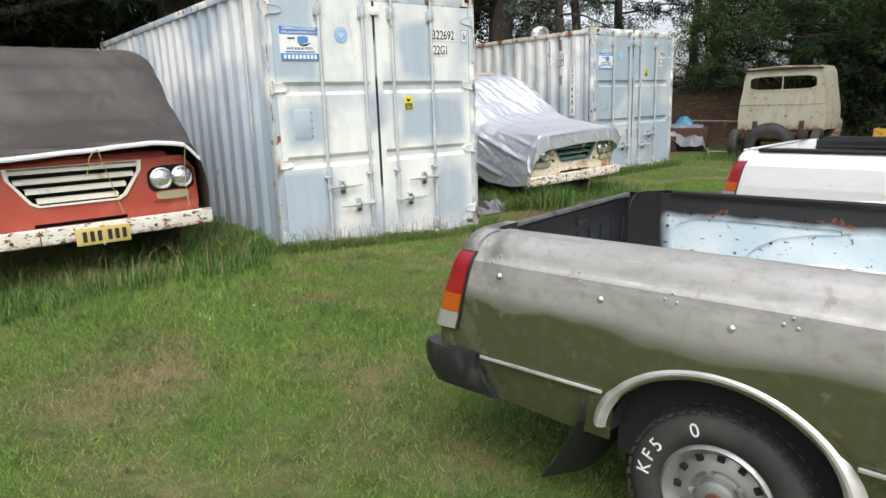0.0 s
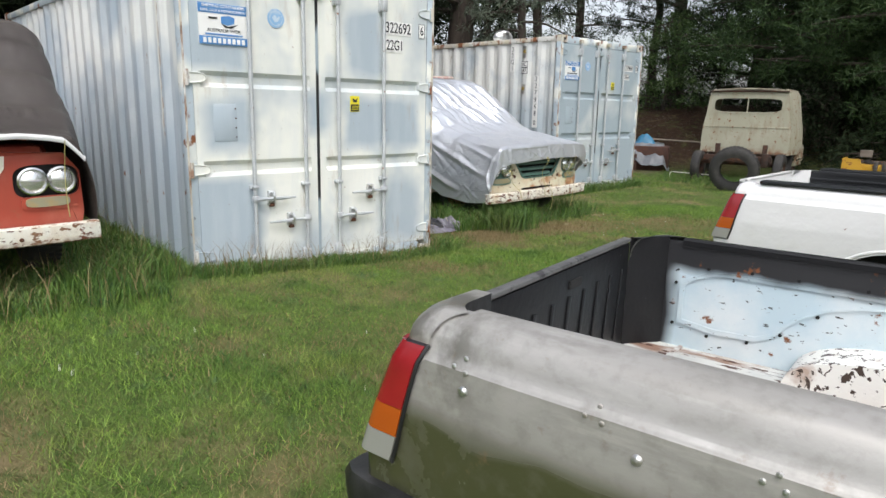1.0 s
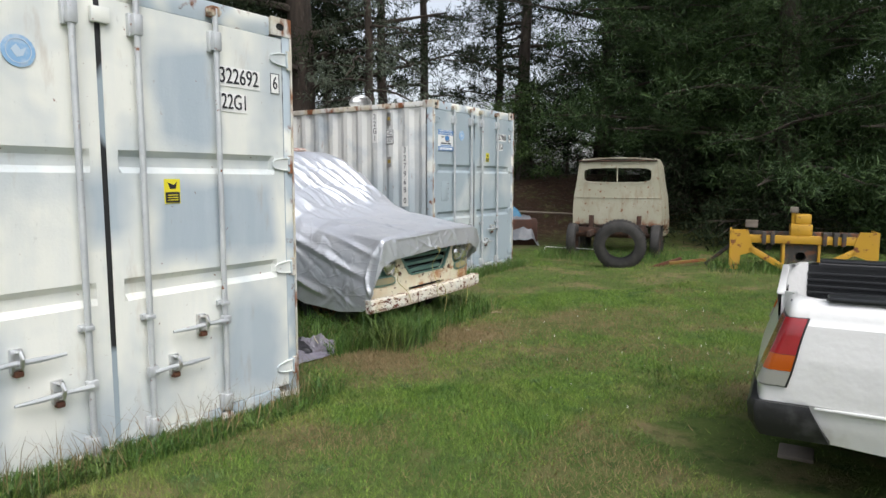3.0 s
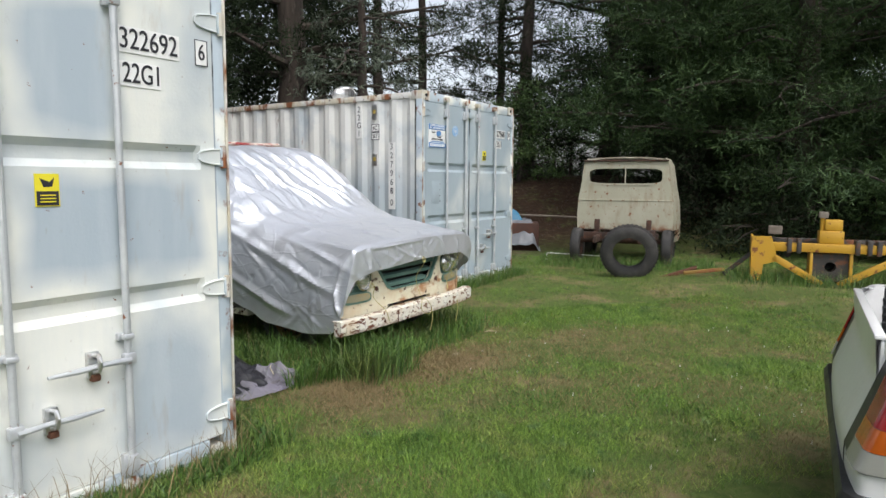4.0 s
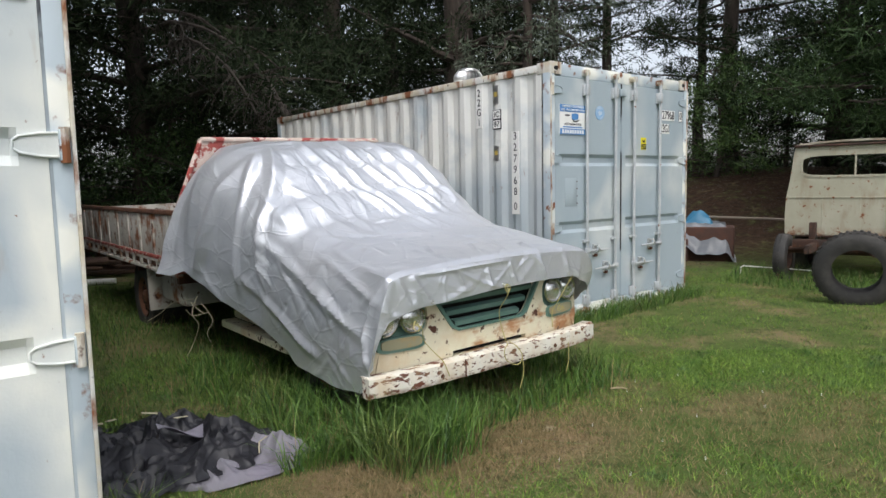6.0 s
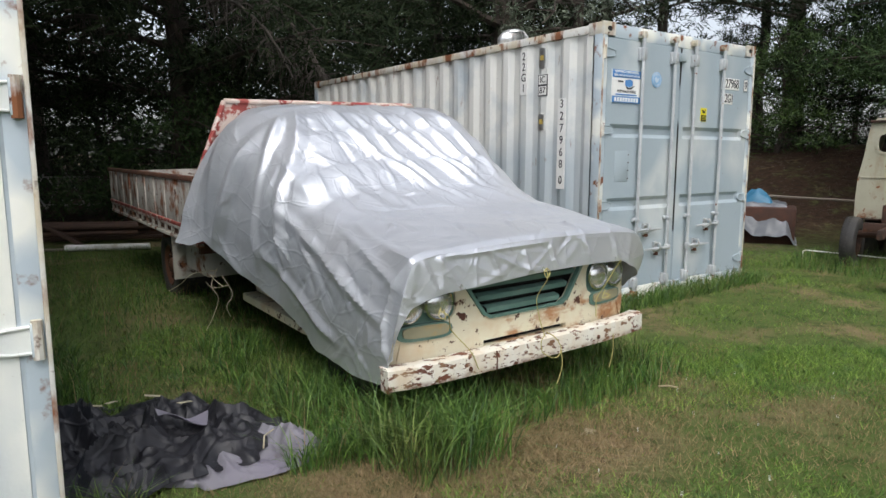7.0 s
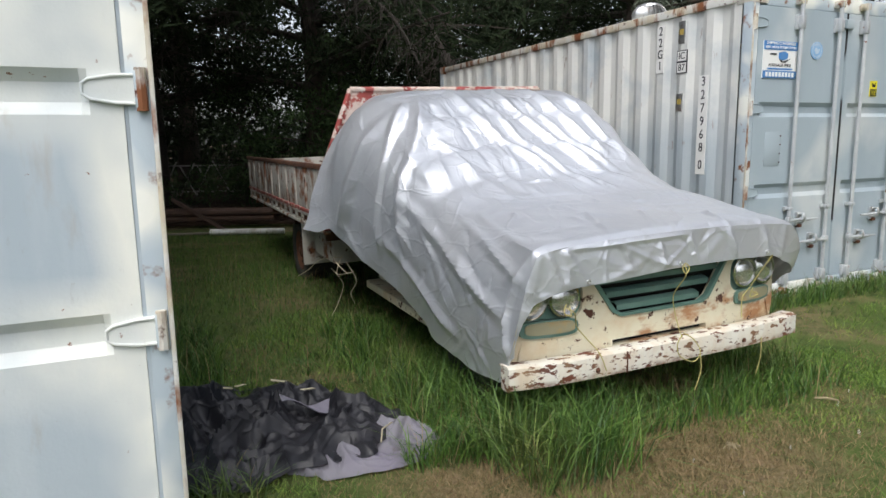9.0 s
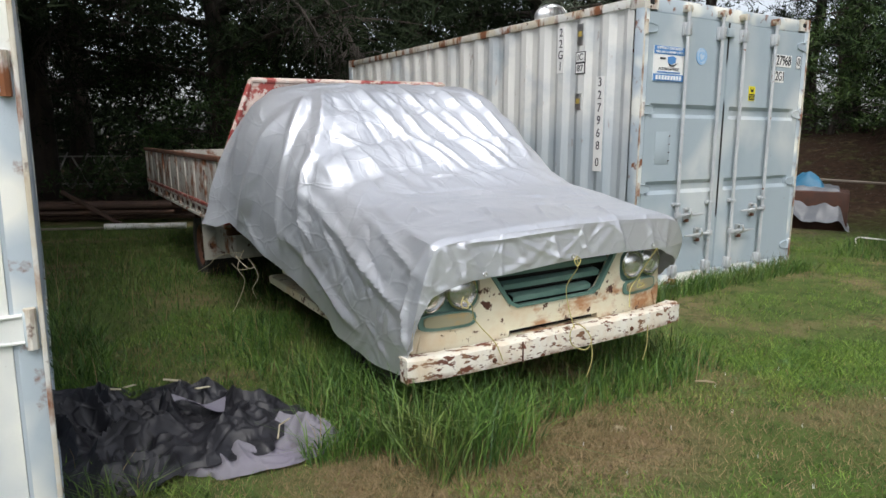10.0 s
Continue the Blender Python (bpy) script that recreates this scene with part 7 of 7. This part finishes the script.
# three more pines added mainly to shade the grass on the left
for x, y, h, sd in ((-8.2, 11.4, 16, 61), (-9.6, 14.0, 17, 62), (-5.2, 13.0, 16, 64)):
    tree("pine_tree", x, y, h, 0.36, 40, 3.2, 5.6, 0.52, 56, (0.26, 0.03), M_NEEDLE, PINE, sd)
# thinner crowns where the sky shows through
THIN = ((4.62, 26.59, 15, 72), (6.74, 28.68, 16, 73), (10.57, 30.34, 16, 75), (3.23, 31.03, 17, 76))
for x, y, h, sd in THIN:
    tree("pine_tree", x, y, h, 0.20, 20, 3.2, 3.4, 0.30, 52, (0.18, 0.03), M_NEEDLE, "tall open pine with sky between its branches", sd)
tree("pine_tree", 9.77, 25.50, 16, 0.26, 30, 2.2, 3.3, 0.42, 46, (0.22, 0.035), M_NEEDLE, PINE, 77)
tree("gum_tree", 3.34, 21.43, 10, 0.18, 22, 3.0, 2.3, 0.36, 40, (0.15, 0.035), M_GUM, GUM, 81, droop=0.35)
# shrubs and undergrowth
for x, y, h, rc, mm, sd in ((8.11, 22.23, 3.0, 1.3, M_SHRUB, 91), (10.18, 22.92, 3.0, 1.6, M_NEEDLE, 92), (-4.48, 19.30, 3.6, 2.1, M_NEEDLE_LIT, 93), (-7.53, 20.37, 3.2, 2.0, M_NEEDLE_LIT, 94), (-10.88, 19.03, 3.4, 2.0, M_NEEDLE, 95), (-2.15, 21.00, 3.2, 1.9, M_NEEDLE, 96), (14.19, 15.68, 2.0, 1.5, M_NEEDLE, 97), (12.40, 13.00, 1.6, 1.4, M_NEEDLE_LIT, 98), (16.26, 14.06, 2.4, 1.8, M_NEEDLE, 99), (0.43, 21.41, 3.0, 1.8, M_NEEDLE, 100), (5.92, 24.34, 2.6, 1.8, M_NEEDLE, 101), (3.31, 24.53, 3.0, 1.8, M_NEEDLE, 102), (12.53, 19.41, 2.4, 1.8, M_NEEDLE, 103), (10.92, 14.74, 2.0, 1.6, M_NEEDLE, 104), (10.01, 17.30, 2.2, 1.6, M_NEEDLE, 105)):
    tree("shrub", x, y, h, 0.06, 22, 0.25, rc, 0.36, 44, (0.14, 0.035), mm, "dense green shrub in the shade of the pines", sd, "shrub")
# bare dead boughs that hang among the pines
def dead_bough(x, y, z, reach, way, drop, seed):
    rng = random.Random(seed)
    th = thing("dead_bough", pose(x, y, z), "bare grey dead bough with hanging twigs", "branch", "dead boughs")
    d = Vector((math.cos(radians(way)), math.sin(radians(way)), 0))
    path = [d * (reach * q / 7) + Vector((rng.gauss(0, 0.05), rng.gauss(0, 0.05), 0.25 * math.sin(2.2 * q / 7) - drop * (q / 7) ** 2)) for q in range(8)]
    bm = tubed(path, [0.045 * (1 - 0.1 * q) for q in range(8)], 6)
    part("limb", bm, M_DEADWOOD, th)
    bm = bmesh.new()
    for k in range(46):
        u = rng.uniform(0.15, 6.95)
        i = int(u)
        c = path[i].lerp(path[i + 1], u - i)
        side = Vector((rng.gauss(0, 0.30), rng.gauss(0, 0.30), -rng.uniform(0.1, 0.75)))
        pts = [c, c + side * 0.4 + Vector((0, 0, 0.12)), c + side * 0.75 + Vector((rng.gauss(0, 0.05), 0, 0.08)), c + side * 1.1]
        tube(bm, pts, [0.012, 0.010, 0.007, 0.003], 4, False)
        if k % 2:
            e = pts[2] + Vector((rng.gauss(0, 0.2), rng.gauss(0, 0.2), -rng.uniform(0.05, 0.35)))
            tube(bm, [pts[1], pts[1].lerp(e, 0.6), e], [0.007, 0.005, 0.002], 4, False)
    tagged(part("twig_spray", bm, M_DEADWOOD, th), kind="stuff")


for x, y, z, reach, way, drop, sd in ((-3.9, 17.6, 4.5, 2.8, -15, 1.9, 1), (-3.6, 17.4, 4.1, 2.4, -30, 1.6, 2), (-4.4, 18.0, 4.9, 2.6, 10, 1.8, 3), (-5.6, 17.8, 4.0, 2.2, 200, 1.5, 4), (-3.2, 18.2, 3.6, 2.0, -10, 1.2, 5)):
    dead_bough(x, y, z, reach, way, drop, sd)
# far woods that close the view
nrng = np.random.default_rng(9)
az = np.linspace(-115, 115, 300)
cs = []
for a in az:
    sky_gap = 6 < a < 30
    for k in range(26 if not sky_gap else 9):
        rr = nrng.uniform(31, 37)
        cs.append((2 + rr * math.sin(radians(a)), 6 + rr * math.cos(radians(a)), nrng.uniform(0.2, 2.2 if sky_gap else 13)))
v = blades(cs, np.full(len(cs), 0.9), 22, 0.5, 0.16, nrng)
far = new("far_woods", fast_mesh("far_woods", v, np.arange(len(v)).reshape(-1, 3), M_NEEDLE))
tagged(far, "dark mass of far woods behind the pines", "woods", kind="stuff")
# ---- grass ----
M_GRASS = mat("lawn_blades", (0.125, 0.225, 0.036), 0.6, spec=0.3, island=0.5, layers=[((0.19, 0.225, 0.06), 1.1, 0.48, 0.72, {}), ((0.055, 0.13, 0.025), 2.3, 0.5, 0.70, {}), ((0.085, 0.16, 0.06), 5.0, 0.58, 0.68, {})])
M_DRY = mat("dry_blades", (0.22, 0.175, 0.085), 0.75, spec=0.2, island=0.4)
M_TALL = mat("tall_grass_blades", (0.064, 0.140, 0.026), 0.5, spec=0.3, island=0.6, layers=[((0.13, 0.15, 0.05), 1.7, 0.5, 0.7, {"amount": 0.7})])


def frame_of(m):
    inv = m.inverted()
    return np.array(inv)


def local(m, pts):
    f = frame_of(m)
    return pts @ f[:2, :2].T + f[:2, 3]


def ground_z(p):
    return np.array([gz(a, b) for a, b in p])


def field(p, scale, seed):
    return np.array([noise.noise((a * scale + seed, b * scale, seed)) for a, b in p])


def grow(name, p, hgt, width, bend, material, label, nrng, segs=1):
    """Blades rooted at p: one triangle each, or a bent pair."""
    n = len(p)
    z = ground_z(p)
    ang = nrng.random(n) * 2 * math.pi
    tip = nrng.normal(size=(n, 2)) * (bend * hgt)[:, None]
    side = np.stack((np.cos(ang), np.sin(ang)), 1) * (width / 2)[:, None]
    if segs == 1:
        v = np.zeros((n, 3, 3))
        v[:, 0, :2], v[:, 1, :2], v[:, 2, :2] = p - side, p + side, p + tip
        v[:, 0, 2], v[:, 1, 2], v[:, 2, 2] = z - 0.01, z - 0.01, z + hgt
        t = np.arange(n * 3).reshape(-1, 3)
    else:
        v = np.zeros((n, 5, 3))
        mid = p + tip * 0.3
        v[:, 0, :2], v[:, 1, :2], v[:, 2, :2], v[:, 3, :2], v[:, 4, :2] = p - side, p + side, mid - side * 0.8, mid + side * 0.8, p + tip
        v[:, 0, 2], v[:, 1, 2], v[:, 2, 2], v[:, 3, 2], v[:, 4, 2] = z - 0.01, z - 0.01, z + hgt * 0.55, z + hgt * 0.55, z + hgt * (1 - 0.25 * np.minimum(1, bend))
        k = np.arange(n)[:, None] * 5
        t = np.concatenate((k + (0, 1, 3), k + (0, 3, 2), k + (2, 3, 4)), 1).reshape(-1, 3)
    ob = new(name, fast_mesh(name, v.reshape(-1, 3), t, material))
    return tagged(ob, label, "grass", kind="stuff")


nrng = np.random.default_rng(21)


def scatter(n, x0, x1, y0, y1):
    return np.stack((nrng.uniform(x0, x1, n), nrng.uniform(y0, y1, n)), 1)


def inside(p, m, x0, x1, y0, y1):
    q = local(m, p)
    return (q[:, 0] > x0) & (q[:, 0] < x1) & (q[:, 1] > y0) & (q[:, 1] < y1)


def dryness(p):
    d = field(p, 0.9, 3.0) + 0.6 * field(p, 2.6, 8.0)
    a, b = p[:, 0] - 1.70, p[:, 1] - 8.95
    d += 1.0 * np.exp(-((0.74 * a + 0.67 * b) ** 2 / 0.9 + (0.74 * b - 0.67 * a) ** 2 / 0.16))
    d += 0.35 * np.exp(-((p[:, 0] - 2.95) ** 2 / 0.3 + (p[:, 1] - 7.7) ** 2 / 0.12))
    d += 0.35 * np.exp(-((p[:, 0] - 3.4) ** 2 / 1.5 + (p[:, 1] - 9.0) ** 2 / 0.8))
    return d


# short mown lawn, dense near the path and thinner far off
p = np.concatenate((scatter(300000, -3.5, 2.5, 1.0, 7.6), scatter(190000, -1.0, 6.5, 6.5, 11.0), scatter(60000, 2.0, 11.5, 9.5, 16.0), scatter(16000, -9, -1, 8, 15), scatter(14000, -9, -3, 1, 6), scatter(16000, 2, 10, 2, 8)))
HEAPS = ((pose(-0.17, 8.74, 0, 0, 0, 20), 0.62, 0.44), (pose(0.56, 8.76, 0, 0, 0, 40), 0.32, 0.15))
keep = ~inside(p, PLACE_A, 0.02, 2.49, 0.05, 6.2) & ~inside(p, PLACE_B, 0.02, 2.44, 0.05, 6.1)
for hm, hx, hy in HEAPS:
    keep &= ~inside(p, hm, -hx, hx, -hy, hy)
p = p[keep]
dry = dryness(p)
grn = p[dry + 0.25 * nrng.normal(size=len(p)) < 0.19]
tuft = np.clip(field(grn, 1.3, 5.0) + 0.5 * field(grn, 4.0, 6.0), 0, 1)
h = 0.016 + 0.022 * nrng.random(len(grn)) + 0.05 * tuft
grow("lawn_grass", grn, h, (0.003 + 0.003 * nrng.random(len(grn))) * (1 + 0.5 * (grn[:, 1] > 7)), np.full(len(grn), 0.9), M_GRASS, "short green lawn grass with patchy tufts", nrng)
dr = p[(dry + 0.25 * nrng.normal(size=len(p)) > 0.22)]
dr = np.concatenate((dr[nrng.random(len(dr)) < 0.48], np.array((1.70, 8.95)) + nrng.normal(size=(16000, 2)) @ np.array(((0.46, 0.42), (-0.17, 0.19)))))
grow("dry_grass", dr, 0.015 + 0.025 * nrng.random(len(dr)), 0.004 + 0.004 * nrng.random(len(dr)), np.full(len(dr), 1.0), M_DRY, "dry straw-coloured grass in worn patches", nrng)
# long grass round the trucks and at the foot of the containers
sets = []


def strip(m, x0, x1, y0, y1, n, hmin, hmax):
    q = np.stack((nrng.uniform(x0, x1, n), nrng.uniform(y0, y1, n)), 1)
    w = np.array(m)
    sets.append((q @ w[:2, :2].T + w[:2, 3], nrng.uniform(hmin, hmax, n)))


strip(PLACE_D, -1.2, 1.0, -0.14, 0.25, 1500, 0.06, 0.22)
strip(PLACE_D, -1.4, -0.75, 0.0, 2.4, 2000, 0.05, 0.19)
strip(PLACE_D, -1.1, -0.5, -0.4, 0.2, 700, 0.2, 0.42)
strip(PLACE_D, -2.6, -0.8, 1.0, 5.5, 5200, 0.03, 0.08)
strip(PLACE_D, 0.9, 1.3, -0.1, 3.0, 1500, 0.10, 0.28)
strip(PLACE_D, -0.9, 0.9, 0.3, 5.0, 2500, 0.08, 0.25)
strip(PLACE_A, -0.05, 2.55, -0.26, -0.01, 8000, 0.02, 0.09)
strip(PLACE_A, -0.35, -0.01, -0.2, 6.2, 5200, 0.04, 0.15)
strip(PLACE_A, 2.52, 2.8, -0.2, 3.5, 2600, 0.06, 0.2)
strip(PLACE_B, -0.1, 2.6, -0.3, 0.0, 2200, 0.06, 0.2)
strip(PLACE_B, 2.46, 2.8, 0, 5.0, 1200, 0.06, 0.2)
strip(PLACE_R, -1.2, 1.3, -0.45, 1.0, 9000, 0.03, 0.13)
strip(PLACE_R, 0.7, 1.5, 0.0, 3.0, 4000, 0.08, 0.24)
strip(pose(7.05, 14.4, 0, 0, 0, -37.6), -1.5, 1.5, -1.0, 0.6, 2600, 0.06, 0.24)
strip(pose(8.15, 10.97, 0, 0, 0, -38.6), -1.3, 1.3, -0.4, 0.5, 2400, 0.06, 0.24)
strip(pose(-4.5, 13.5, 0, 0, 0, 15), -4, 3.5, -2.5, 1.6, 9000, 0.03, 0.10)
strip(pose(0.55, 8.83, 0, 0, 0, 40), 0.1, 0.7, -0.35, -0.1, 500, 0.06, 0.2)
strip(pose(0.62, 9.1, 0, 0, 0, 20), 0.0, 0.7, -0.1, 0.5, 900, 0.10, 0.32)
q = np.concatenate([s[0] for s in sets])
hh = np.concatenate([s[1] for s in sets]) * (0.6 + 0.5 * np.clip(1 + field(q, 2.0, 4.0), 0, 2) / 1.0)
ok = ~inside(q, PLACE_A, 0.0, 2.5, 0.0, 6.2) & ~inside(q, PLACE_B, 0.0, 2.46, 0.0, 6.1)
for hm, hx, hy in HEAPS:
    ok &= ~inside(q, hm, -hx, hx, -hy, hy)
q, hh = q[ok], hh[ok]
grow("tall_grass", q, hh, 0.004 + 0.0045 * nrng.random(len(q)), 0.3 + 0.55 * nrng.random(len(q)), M_TALL, "long uncut green grass round the vehicles and containers", nrng, 2)
s = q[nrng.random(len(q)) < 0.05]
grow("seed_stalks", s, 0.10 + 0.24 * nrng.random(len(s)), 0.003 + 0.002 * nrng.random(len(s)), 0.3 + 0.3 * nrng.random(len(s)), M_DRY, "thin dry seed stalks among the long grass", nrng, 2)
# tiny white flowers in the lawn
M_DAISY = mat("daisy_petals", (0.75, 0.75, 0.70), 0.7)
fl = np.concatenate((scatter(70, 1.8, 6.0, 6.5, 10.5), scatter(14, -2.0, 1.0, 4.0, 6.5)))
fl = np.repeat(fl, 5, axis=0) + nrng.normal(size=(len(fl) * 5, 2)) * 0.003
grow("lawn_daisies", fl, np.full(len(fl), 0.028), np.full(len(fl), 0.0035), np.full(len(fl), 0.12), M_DAISY, "tiny white flowers scattered in the lawn", nrng)
# fallen needles and twigs under the trees
l = np.concatenate((scatter(9000, 4, 14, 15.5, 23), scatter(7000, -11, 0, 15.5, 24)))
grow("leaf_litter", l, 0.01 + 0.03 * nrng.random(len(l)), 0.01 + 0.012 * nrng.random(len(l)), np.full(len(l), 3.0), M_TWIG, "brown leaf litter and twigs under the trees", nrng)
